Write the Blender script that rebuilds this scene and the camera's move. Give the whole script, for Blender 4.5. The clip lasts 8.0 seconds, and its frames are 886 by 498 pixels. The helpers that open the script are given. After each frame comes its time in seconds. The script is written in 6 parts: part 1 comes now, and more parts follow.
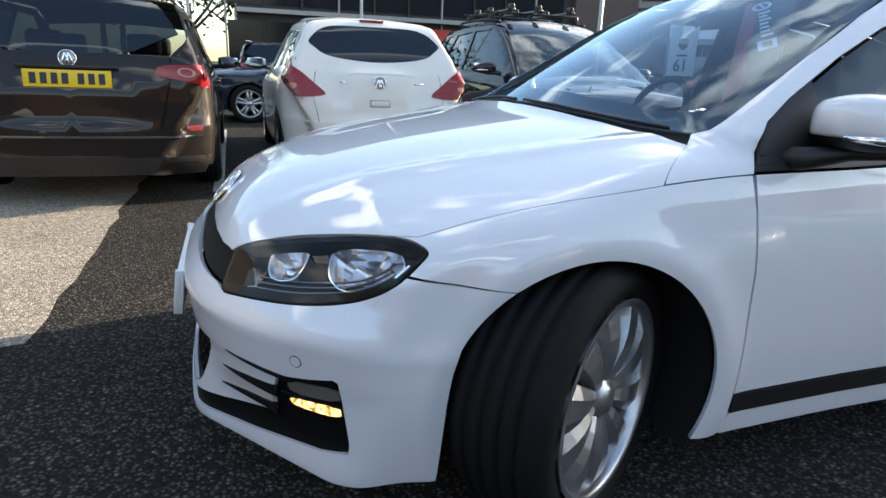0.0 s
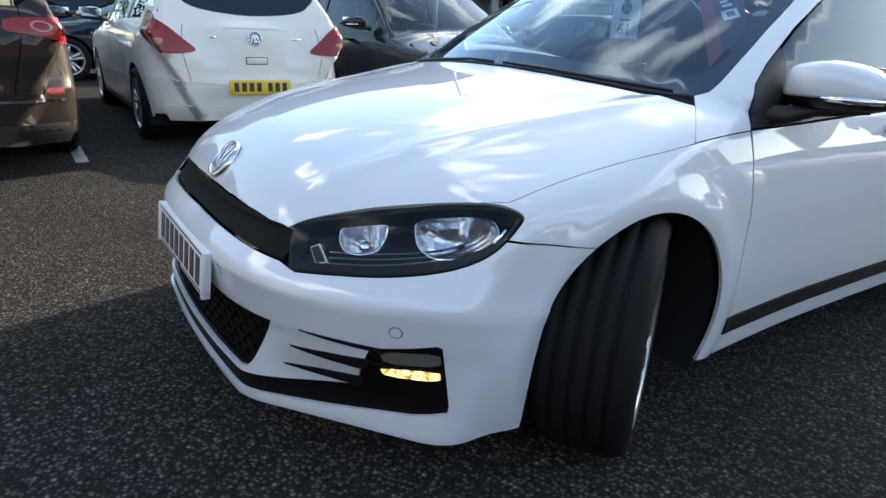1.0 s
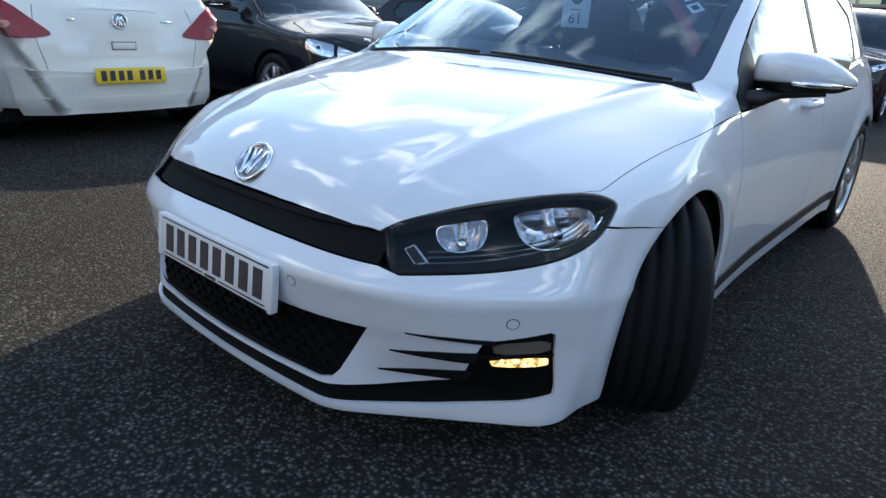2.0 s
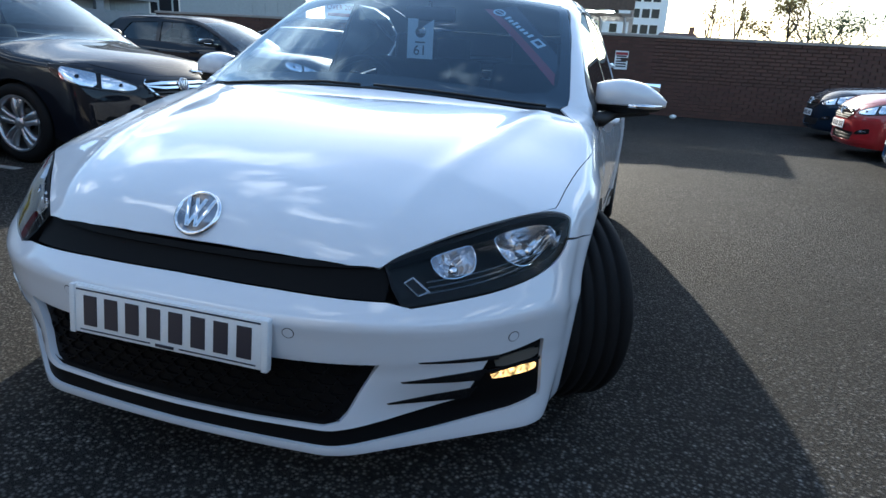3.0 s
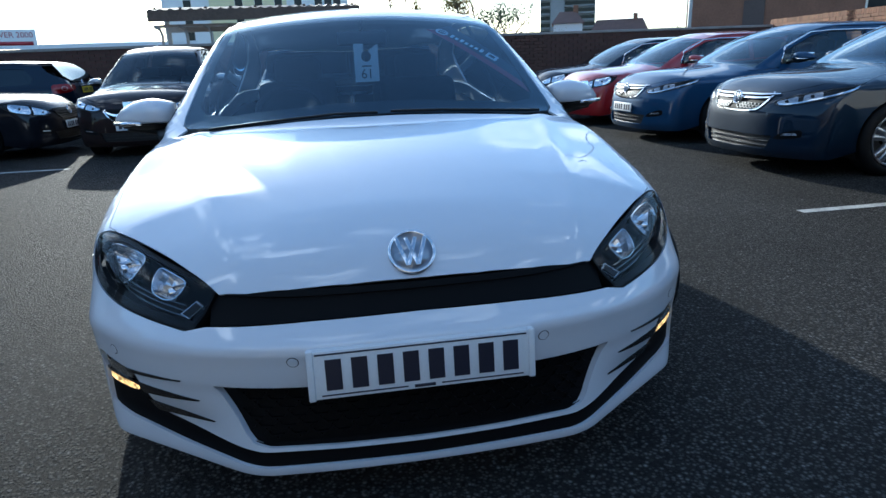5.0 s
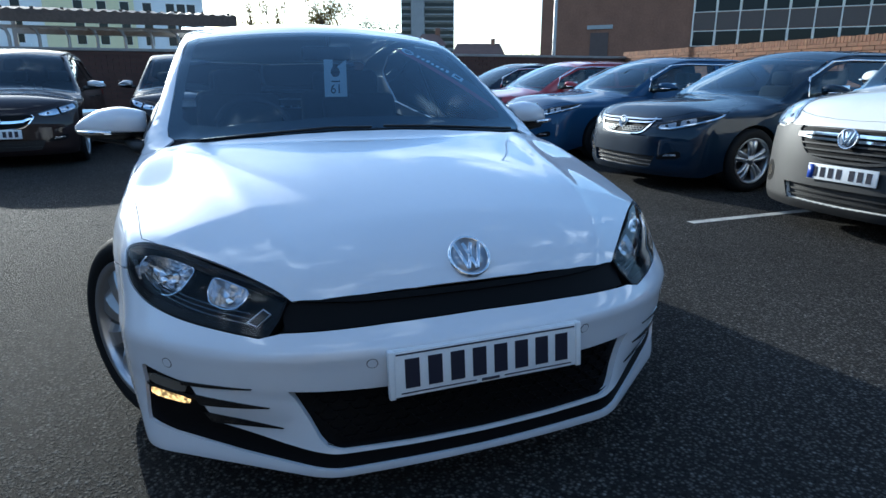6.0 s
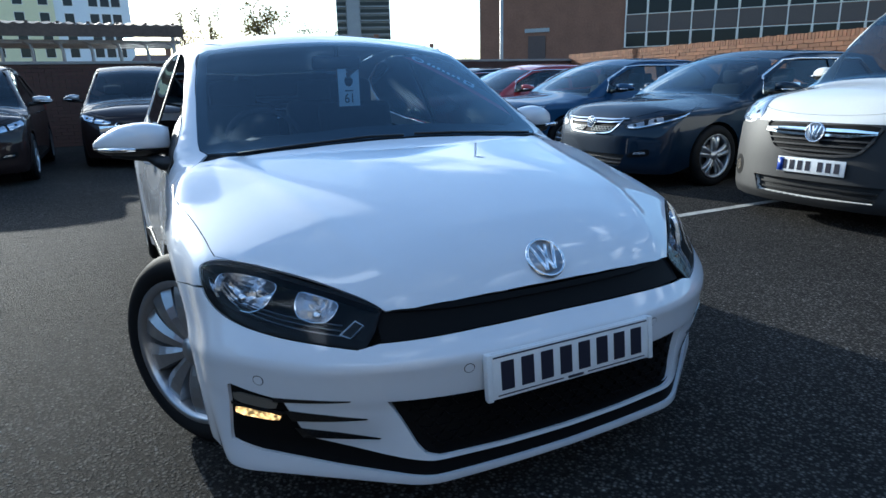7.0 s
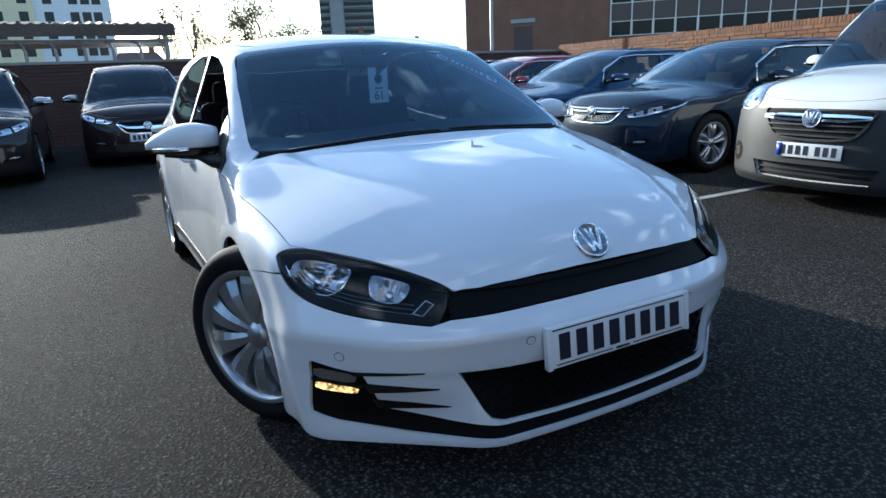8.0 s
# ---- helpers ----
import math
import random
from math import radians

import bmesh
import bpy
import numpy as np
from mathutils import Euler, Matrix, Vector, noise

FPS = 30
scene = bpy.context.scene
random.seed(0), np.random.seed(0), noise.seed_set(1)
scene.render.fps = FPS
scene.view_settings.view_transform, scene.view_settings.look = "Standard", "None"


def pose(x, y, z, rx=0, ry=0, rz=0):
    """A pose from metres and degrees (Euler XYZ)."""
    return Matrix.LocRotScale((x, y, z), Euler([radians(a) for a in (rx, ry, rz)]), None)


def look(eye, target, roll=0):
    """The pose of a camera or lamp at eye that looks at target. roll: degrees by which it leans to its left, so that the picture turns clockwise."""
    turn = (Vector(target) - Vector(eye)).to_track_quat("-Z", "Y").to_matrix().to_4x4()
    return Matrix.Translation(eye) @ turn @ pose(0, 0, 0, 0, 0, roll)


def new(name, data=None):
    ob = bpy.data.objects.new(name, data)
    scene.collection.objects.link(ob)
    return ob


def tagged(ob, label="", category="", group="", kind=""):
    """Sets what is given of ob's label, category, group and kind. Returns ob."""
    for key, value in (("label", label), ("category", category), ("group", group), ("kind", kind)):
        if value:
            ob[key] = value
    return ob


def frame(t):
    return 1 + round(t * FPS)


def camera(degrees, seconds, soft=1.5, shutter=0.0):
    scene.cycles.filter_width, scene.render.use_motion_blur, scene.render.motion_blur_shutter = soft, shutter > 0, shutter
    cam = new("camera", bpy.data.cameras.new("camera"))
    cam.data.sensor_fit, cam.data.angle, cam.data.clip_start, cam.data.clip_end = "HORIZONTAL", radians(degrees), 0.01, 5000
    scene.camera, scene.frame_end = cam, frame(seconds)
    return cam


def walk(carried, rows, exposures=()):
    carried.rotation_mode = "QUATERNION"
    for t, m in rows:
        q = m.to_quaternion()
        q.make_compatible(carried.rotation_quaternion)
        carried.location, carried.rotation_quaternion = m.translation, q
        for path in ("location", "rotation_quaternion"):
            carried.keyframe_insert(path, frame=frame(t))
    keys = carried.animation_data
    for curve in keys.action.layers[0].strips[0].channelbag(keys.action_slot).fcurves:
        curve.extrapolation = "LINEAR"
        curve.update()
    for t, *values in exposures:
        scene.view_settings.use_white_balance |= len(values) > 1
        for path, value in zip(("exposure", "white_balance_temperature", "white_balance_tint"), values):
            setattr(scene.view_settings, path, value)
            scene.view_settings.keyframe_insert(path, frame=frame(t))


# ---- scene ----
from mathutils import geometry

cam = camera(70.4, 8.0)
PATH = [
    (0, (1.967, -0.727, 1.029), (0.146, -0.113, 0.477), 2.3),
    (0.5, (1.857, -0.975, 1.037), (0.106, -0.233, 0.418), 2.5),
    (1, (1.778, -1.222, 1.041), (0.224, -0.151, 0.378), 3.0),
    (1.2, (1.746, -1.326, 1.072), (0.251, -0.184, 0.393), 2.6),
    (2.3, (1.271, -1.764, 1.046), (0.304, -0.14, 0.393), 4.3),
    (2.5, (1.189, -1.829, 1.053), (0.423, -0.086, 0.439), 4.6),
    (3, (0.963, -1.984, 1.068), (0.44, -0.148, 0.472), 3.5),
    (3.5, (0.681, -2.066, 1.062), (0.348, -0.199, 0.426), 1.9),
    (4, (0.418, -2.139, 1.066), (0.312, -0.232, 0.475), 1.5),
    (4.2, (0.297, -2.185, 1.08), (0.38, -0.271, 0.504), 1.4),
    (5.3, (-0.298, -2.223, 1.112), (0.059, -0.335, 0.555), -1.6),
    (5.5, (-0.387, -2.214, 1.102), (0.05, -0.335, 0.574), -0.4),
    (6, (-0.66, -2.214, 1.125), (0.058, -0.424, 0.598), 0.1),
    (6.5, (-0.845, -2.155, 1.127), (-0.037, -0.407, 0.586), -2.2),
    (7, (-0.99, -2.092, 1.136), (-0.115, -0.369, 0.622), -1.3),
    (7.5, (-1.148, -2.115, 1.149), (-0.211, -0.429, 0.621), -0.5),
    (8, (-1.233, -2.138, 1.162), (-0.331, -0.436, 0.624), -2.4),
]
walk(cam, [(t, look(eye, target, roll)) for t, eye, target, roll in PATH],
     exposures=[(0.0, 1.90, 7400, 10), (1.2, 1.92, 7100, 9), (2.5, 1.60, 6300, 6), (4.2, 1.20, 5500, 3), (5.5, 0.97, 5250, 2), (8.0, 1.02, 5450, 3)])

# ---- world and sun ----
SUN_FROM = Vector((-0.86, 3.3, 1.0)).normalized()
world = bpy.data.worlds.new("world")
scene.world = world
world.use_nodes = True
wn = world.node_tree.nodes
sky = wn.new("ShaderNodeTexSky")
sky.sky_type = "NISHITA"
sky.sun_disc = False
sky.ozone_density, sky.dust_density, sky.air_density = 2.0, 1.1, 1.0
sky.sun_elevation = math.asin(SUN_FROM.z)
sky.sun_rotation = math.atan2(SUN_FROM.x, SUN_FROM.y)
wn["Background"].inputs["Strength"].default_value = 0.145
cloud_at, cloud, cloud_ramp, cloud_mix = wn.new("ShaderNodeTexCoord"), wn.new("ShaderNodeTexNoise"), wn.new("ShaderNodeValToRGB"), wn.new("ShaderNodeMix")
stretch = wn.new("ShaderNodeMapping")
stretch.inputs["Scale"].default_value = (1.0, 1.0, 2.6)
cloud.inputs["Scale"].default_value, cloud.inputs["Detail"].default_value, cloud.inputs["Roughness"].default_value = 3.0, 5, 0.5
cloud_ramp.color_ramp.elements[0].position, cloud_ramp.color_ramp.elements[1].position = 0.56, 0.67
cloud_mix.data_type = "RGBA"
cloud_mix.inputs[7].default_value = (7.8, 8.1, 8.7, 1)
wl = world.node_tree.links
wl.new(cloud_at.outputs["Generated"], stretch.inputs["Vector"])
wl.new(stretch.outputs["Vector"], cloud.inputs["Vector"])
wl.new(cloud.outputs["Fac"], cloud_ramp.inputs["Fac"])
wl.new(cloud_ramp.outputs["Color"], cloud_mix.inputs[0])
wl.new(sky.outputs["Color"], cloud_mix.inputs[6])
wl.new(cloud_mix.outputs[2], wn["Background"].inputs["Color"])
sun = new("sun", bpy.data.lights.new("sun", "SUN"))
sun.data.energy, sun.data.angle, sun.data.color = 4.1, radians(0.5), (1.0, 0.88, 0.72)
sun.matrix_world = look(SUN_FROM * 50, (0, 0, 0))


# ---- materials ----
def material(name, colour, rough=0.5, metal=0.0, coat=0.0, var=0.0, scale=8.0, bump=0.0, bump_scale=60.0, fleck=0.0):
    """A principled material with variation at two scales and fine relief."""
    m = bpy.data.materials.new(name)
    m.use_nodes = True
    nt = m.node_tree
    p = nt.nodes["Principled BSDF"]
    p.inputs["Base Color"].default_value = (*colour, 1)
    p.inputs["Roughness"].default_value = rough
    p.inputs["Metallic"].default_value = metal
    p.inputs["Coat Weight"].default_value = coat
    p.inputs["Coat Roughness"].default_value = 0.02
    co = nt.nodes.new("ShaderNodeTexCoord").outputs["Object"]
    if var:
        a, b = nt.nodes.new("ShaderNodeTexNoise"), nt.nodes.new("ShaderNodeTexNoise")
        a.inputs["Scale"].default_value, b.inputs["Scale"].default_value = scale, scale * 9
        a.inputs["Detail"].default_value = 4
        add = nt.nodes.new("ShaderNodeMath")
        add.operation = "ADD"
        ramp = nt.nodes.new("ShaderNodeMapRange")
        ramp.inputs["From Min"].default_value, ramp.inputs["From Max"].default_value = 0.6, 1.4
        ramp.inputs["To Min"].default_value, ramp.inputs["To Max"].default_value = 1 - var, 1 + var
        mix = nt.nodes.new("ShaderNodeMix")
        mix.data_type, mix.blend_type = "RGBA", "MULTIPLY"
        mix.inputs[0].default_value = 1.0
        mix.inputs[6].default_value = (*colour, 1)
        for n in (a, b):
            nt.links.new(co, n.inputs["Vector"])
        nt.links.new(a.outputs["Fac"], add.inputs[0])
        nt.links.new(b.outputs["Fac"], add.inputs[1])
        nt.links.new(add.outputs[0], ramp.inputs["Value"])
        nt.links.new(ramp.outputs["Result"], mix.inputs[7])
        nt.links.new(mix.outputs[2], p.inputs["Base Color"])
    if bump:
        n, bn = nt.nodes.new("ShaderNodeTexNoise"), nt.nodes.new("ShaderNodeBump")
        n.inputs["Scale"].default_value = bump_scale
        n.inputs["Detail"].default_value = 3
        bn.inputs["Strength"].default_value, bn.inputs["Distance"].default_value = bump, 0.01
        nt.links.new(co, n.inputs["Vector"])
        nt.links.new(n.outputs["Fac"], bn.inputs["Height"])
        nt.links.new(bn.outputs["Normal"], p.inputs["Normal"])
    return m


def glass(name, tint, ior=1.5, reflect_tint=(1.0, 1.0, 1.0)):
    """Thin pane: clear tint and a Fresnel reflection whose own colour can be shifted."""
    m = bpy.data.materials.new(name)
    m.use_nodes = True
    nt = m.node_tree
    nt.nodes.remove(nt.nodes["Principled BSDF"])
    tr, gl = nt.nodes.new("ShaderNodeBsdfTransparent"), nt.nodes.new("ShaderNodeBsdfGlossy")
    face, mix = nt.nodes.new("ShaderNodeLayerWeight"), nt.nodes.new("ShaderNodeMixShader")
    power, grow = nt.nodes.new("ShaderNodeMath"), nt.nodes.new("ShaderNodeMapRange")
    tr.inputs["Color"].default_value = (*tint, 1)
    gl.inputs["Roughness"].default_value = 0.0
    gl.inputs["Color"].default_value = (*reflect_tint, 1)
    face.inputs["Blend"].default_value = 0.5
    power.operation = "POWER"
    power.inputs[1].default_value = 5.0
    grow.inputs["To Min"].default_value, grow.inputs["To Max"].default_value = ((ior - 1) / (ior + 1)) ** 2, 1.0
    nt.links.new(face.outputs["Facing"], power.inputs[0])
    nt.links.new(power.outputs[0], grow.inputs["Value"])
    nt.links.new(grow.outputs["Result"], mix.inputs[0])
    nt.links.new(tr.outputs[0], mix.inputs[1])
    nt.links.new(gl.outputs[0], mix.inputs[2])
    nt.links.new(mix.outputs[0], nt.nodes["Material Output"].inputs["Surface"])
    return m


def lit(name, colour, strength):
    m = material(name, colour, 0.3)
    p = m.node_tree.nodes["Principled BSDF"]
    p.inputs["Emission Color"].default_value = (*colour, 1)
    p.inputs["Emission Strength"].default_value = strength
    return m


def asphalt_material(name, tone, tint=(1, 1, 1), pit=0.22):
    m = bpy.data.materials.new(name)
    m.use_nodes = True
    nt = m.node_tree
    p = nt.nodes["Principled BSDF"]
    p.inputs["Roughness"].default_value = 0.85
    p.inputs["Specular IOR Level"].default_value = 0.12
    p.inputs["Diffuse Roughness"].default_value = 1.0
    co = nt.nodes.new("ShaderNodeTexCoord").outputs["Object"]
    big, vor, fine = nt.nodes.new("ShaderNodeTexNoise"), nt.nodes.new("ShaderNodeTexVoronoi"), nt.nodes.new("ShaderNodeTexNoise")
    big.inputs["Scale"].default_value, big.inputs["Detail"].default_value = 0.8, 5
    vor.inputs["Scale"].default_value = 74
    fine.inputs["Scale"].default_value = 300
    for n in (big, vor, fine):
        nt.links.new(co, n.inputs["Vector"])
    stone = nt.nodes.new("ShaderNodeValToRGB")
    el = stone.color_ramp.elements
    shade = lambda *c: (*[a * tone * b for a, b in zip(c, tint)], 1)
    el[0].position, el[0].color = 0.0, shade(0.054, 0.051, 0.048)
    el[1].position, el[1].color = 0.93, shade(0.116, 0.109, 0.099)
    e = stone.color_ramp.elements.new(1.0)
    e.color = (0.33, 0.315, 0.29, 1)
    sep = nt.nodes.new("ShaderNodeSeparateColor")
    nt.links.new(vor.outputs["Color"], sep.inputs[0])
    nt.links.new(sep.outputs[0], stone.inputs["Fac"])
    gap = nt.nodes.new("ShaderNodeMapRange")
    gap.inputs["From Min"].default_value, gap.inputs["From Max"].default_value = 0.22, 0.52
    gap.inputs["To Min"].default_value, gap.inputs["To Max"].default_value = 1.0, pit
    nt.links.new(vor.outputs["Distance"], gap.inputs["Value"])
    wear = nt.nodes.new("ShaderNodeMapRange")
    wear.inputs["From Min"].default_value, wear.inputs["From Max"].default_value = 0.3, 0.7
    wear.inputs["To Min"].default_value, wear.inputs["To Max"].default_value = 0.75, 1.25
    nt.links.new(big.outputs["Fac"], wear.inputs["Value"])
    mul = nt.nodes.new("ShaderNodeMath")
    mul.operation = "MULTIPLY"
    nt.links.new(gap.outputs["Result"], mul.inputs[0])
    nt.links.new(wear.outputs["Result"], mul.inputs[1])
    mix = nt.nodes.new("ShaderNodeMix")
    mix.data_type, mix.blend_type = "RGBA", "MULTIPLY"
    mix.inputs[0].default_value = 1.0
    nt.links.new(stone.outputs["Color"], mix.inputs[6])
    nt.links.new(mul.outputs[0], mix.inputs[7])
    nt.links.new(mix.outputs[2], p.inputs["Base Color"])
    bn = nt.nodes.new("ShaderNodeBump")
    bn.inputs["Strength"].default_value, bn.inputs["Distance"].default_value = 1.0, 0.018
    hsum = nt.nodes.new("ShaderNodeMath")
    hsum.operation = "ADD"
    nt.links.new(gap.outputs["Result"], hsum.inputs[0])
    nt.links.new(fine.outputs["Fac"], hsum.inputs[1])
    nt.links.new(hsum.outputs[0], bn.inputs["Height"])
    nt.links.new(bn.outputs["Normal"], p.inputs["Normal"])
    return m


ASPHALT = asphalt_material("asphalt", 1.6)
# Pale old tarmac, its tone pushed up further to carry the low sun's brightness.
SUNLIT_PALE_ASPHALT = asphalt_material("sunlit_worn_pale_asphalt", 8.0, (1.05, 1.0, 0.92), 0.6)
LINE = material("worn_line_paint", (0.30, 0.30, 0.285), 0.8, var=0.55, scale=5, bump=0.3)
WHITE = material("pearl_white_paint", (0.69, 0.71, 0.745), 0.5, 0.0, 1.0, var=0.012, scale=3)
WHITE.node_tree.nodes["Principled BSDF"].inputs["Coat IOR"].default_value = 1.75
WHITE.node_tree.nodes["Principled BSDF"].inputs["Specular IOR Level"].default_value = 0.25
WHITE.node_tree.nodes["Principled BSDF"].inputs["Coat Roughness"].default_value = 0.012
BLACK_TRIM = material("satin_black_plastic", (0.006, 0.006, 0.0065), 0.5, var=0.2, scale=20)
GLOSS_BLACK = material("gloss_black_plastic", (0.008, 0.008, 0.009), 0.12, coat=0.5)
GREY_PLASTIC = material("grey_bumper_plastic", (0.016, 0.0165, 0.018), 0.55, var=0.15, scale=12, bump=0.1, bump_scale=300)
UNDER = material("underbody_black", (0.005, 0.005, 0.005), 0.9, var=0.2)
RUBBER = material("tyre_rubber", (0.0065, 0.0065, 0.007), 0.75, var=0.3, scale=15, bump=0.1, bump_scale=120)
RUBBER.node_tree.nodes["Principled BSDF"].inputs["Specular IOR Level"].default_value = 0.2
ALLOY = material("silver_alloy", (0.46, 0.47, 0.49), 0.28, 0.85, var=0.06)
DARK_ALLOY = material("dark_alloy", (0.16, 0.165, 0.17), 0.35, 0.7, var=0.08)
DISC = material("brake_steel", (0.25, 0.24, 0.23), 0.4, 0.9, var=0.15, scale=30)
REFLECTOR = material("lamp_reflector_silver", (0.72, 0.74, 0.78), 0.14, 0.92, var=0.2, scale=60)
AMBER = material("amber_lamp_lens", (0.55, 0.16, 0.03), 0.15, coat=0.6)
CHROME = material("chrome", (0.82, 0.83, 0.85), 0.06, 1.0)
LENS = glass("clear_lens", (0.94, 0.95, 0.96), 1.3)
# The panes' reflections are coloured blue to stand in for a bluer sky.
SCREEN = glass("windscreen_glass", (0.42, 0.50, 0.54), 1.65, (0.8, 0.92, 1.0))
BLUE_REFLECT_SCREEN = glass("blue_reflecting_windscreen_glass", (0.48, 0.60, 0.70), 1.8, (0.66, 0.85, 1.0))
PRIVACY = glass("tinted_side_glass", (0.045, 0.055, 0.06), 1.7, (0.8, 0.92, 1.0))
LAMP_DARK = material("lamp_housing", (0.008, 0.0085, 0.010), 0.4)
LAMP_DARK.node_tree.nodes["Principled BSDF"].inputs["Specular IOR Level"].default_value = 0.15
STRIP_WHITE = material("clear_light_guide", (0.6, 0.62, 0.66), 0.3, var=0.1, scale=40)
LAMP_BRIGHT = material("lamp_reflector_grey", (0.30, 0.31, 0.33), 0.25, 0.8, var=0.3, scale=30)
GRILLE_BLACK = material("grille_black", (0.003, 0.003, 0.0035), 0.6)
GRILLE_BLACK.node_tree.nodes["Principled BSDF"].inputs["Specular IOR Level"].default_value = 0.12
RED_LENS = material("red_lamp_lens", (0.24, 0.005, 0.007), 0.2, coat=0.3, var=0.25, scale=40)
RED_CLEAR = material("pale_lamp_lens", (0.5, 0.22, 0.19), 0.12, coat=1.0)
FOG_LIT = lit("lit_fog_lamp", (1.0, 0.58, 0.20), 1.0)
fog_nt = FOG_LIT.node_tree
fog_noise, fog_range, fog_co = fog_nt.nodes.new("ShaderNodeTexNoise"), fog_nt.nodes.new("ShaderNodeMapRange"), fog_nt.nodes.new("ShaderNodeTexCoord")
fog_noise.inputs["Scale"].default_value, fog_noise.inputs["Detail"].default_value = 75, 3
fog_range.inputs["From Min"].default_value, fog_range.inputs["From Max"].default_value = 0.38, 0.68
fog_range.inputs["To Min"].default_value, fog_range.inputs["To Max"].default_value = 0.04, 1.5
fog_nt.links.new(fog_co.outputs["Object"], fog_noise.inputs["Vector"])
fog_nt.links.new(fog_noise.outputs["Fac"], fog_range.inputs["Value"])
fog_nt.links.new(fog_range.outputs["Result"], fog_nt.nodes["Principled BSDF"].inputs["Emission Strength"])
FOG_DARK = material("unlit_fog_lamp", (0.22, 0.20, 0.17), 0.15, 0.4, coat=1.0)
PLATE_WHITE = material("plate_white", (0.72, 0.73, 0.73), 0.35, var=0.04, scale=20)
PLATE_YELLOW = material("plate_yellow", (0.75, 0.52, 0.02), 0.35, var=0.05, scale=20)
PLATE_BLUE = material("plate_blue", (0.02, 0.06, 0.35), 0.4)
PLATE_INK = material("plate_ink", (0.015, 0.016, 0.03), 0.4)
FABRIC = material("seat_fabric", (0.03, 0.03, 0.033), 0.9, var=0.3, scale=30, bump=0.2, bump_scale=400)
DASH = material("dash_plastic", (0.022, 0.023, 0.025), 0.6, var=0.15, scale=10)
PAPER = material("white_card", (0.86, 0.88, 0.87), 0.6, var=0.03)
RED_CARD = material("red_banner", (0.35, 0.03, 0.04), 0.5, var=0.08)
INK = material("dark_ink", (0.03, 0.035, 0.04), 0.6)
PAINT_BROWN = material("brown_metallic_paint", (0.020, 0.016, 0.014), 0.35, 0.3, 0.55, var=0.05)
PAINT_CREAM = material("solid_white_paint", (0.72, 0.71, 0.66), 0.35, 0.0, 0.8, var=0.03)
PAINT_BLACK = material("black_paint", (0.006, 0.007, 0.011), 0.22, 0.0, 1.0, var=0.1)
PAINT_NAVY = material("navy_metallic_paint", (0.006, 0.016, 0.033), 0.28, 0.3, 1.0, var=0.06)
PAINT_BLUE = material("blue_metallic_paint", (0.018, 0.055, 0.12), 0.3, 0.45, 1.0, var=0.06)
PAINT_RED = material("red_paint", (0.32, 0.012, 0.015), 0.28, 0.1, 1.0, var=0.05)
PAINT_DUSK = material("dark_purple_brown_paint", (0.022, 0.014, 0.013), 0.28, 0.35, 1.0, var=0.06)
PAINT_SILVER = material("silver_metallic_paint", (0.42, 0.43, 0.45), 0.3, 0.6, 1.0, var=0.04)

for dark_paint in (PAINT_BROWN, PAINT_BLACK, PAINT_NAVY, PAINT_BLUE, PAINT_DUSK):
    shader = dark_paint.node_tree.nodes["Principled BSDF"]
    shader.inputs["Specular IOR Level"].default_value = 0.05
    shader.inputs["Coat Weight"].default_value = 0.7
    shader.inputs["Roughness"].default_value = 0.5


# ---- mesh helpers ----
def part(name, bm, mat, parent=None, label="", smooth=True):
    """Link a bmesh as one mesh object under its thing."""
    me = bpy.data.meshes.new(name)
    bm.to_mesh(me)
    bm.free()
    return link_mesh(name, me, mat, parent, label, smooth)


def link_mesh(name, me, mat, parent=None, label="", smooth=True):
    if mat:
        me.materials.append(mat)
    if smooth:
        me.shade_smooth()
    ob = new(name, me)
    if parent:
        ob.parent = parent
    if label:
        ob["label"] = label
    return ob


def mesh_from(verts, faces):
    me = bpy.data.meshes.new("mesh")
    me.from_pydata([tuple(v) for v in verts], [], [tuple(f) for f in faces])
    return me


def box(bm, size, at=(0, 0, 0), bevel=0.0, m=None, seg=2):
    r = bmesh.ops.create_cube(bm, size=1.0)
    mat = Matrix.Translation(at) @ Matrix.Diagonal((*size, 1))
    if m is not None:
        mat = m @ Matrix.Diagonal((*size, 1))
    bmesh.ops.transform(bm, matrix=mat, verts=r["verts"])
    if bevel:
        ed = list({e for v in r["verts"] for e in v.link_edges})
        bmesh.ops.bevel(bm, geom=ed, offset=bevel, segments=seg, affect="EDGES", profile=0.5)
    return bm


def box_bm(size, at=(0, 0, 0), bevel=0.0, m=None, seg=2):
    return box(bmesh.new(), size, at, bevel, m, seg)


def lathe(profile, n=48, axis_x=True):
    """Revolve (radius, offset) pairs about the x axis (or z axis)."""
    bm = bmesh.new()
    rings = []
    for r, o in profile:
        ring = []
        for k in range(n):
            a = 2 * math.pi * k / n
            p = (o, r * math.cos(a), r * math.sin(a)) if axis_x else (r * math.cos(a), r * math.sin(a), o)
            ring.append(bm.verts.new(p))
        rings.append(ring)
    for a, b in zip(rings, rings[1:]):
        for k in range(n):
            bm.faces.new((a[k], a[(k + 1) % n], b[(k + 1) % n], b[k]))
    bmesh.ops.recalc_face_normals(bm, faces=bm.faces)
    return bm


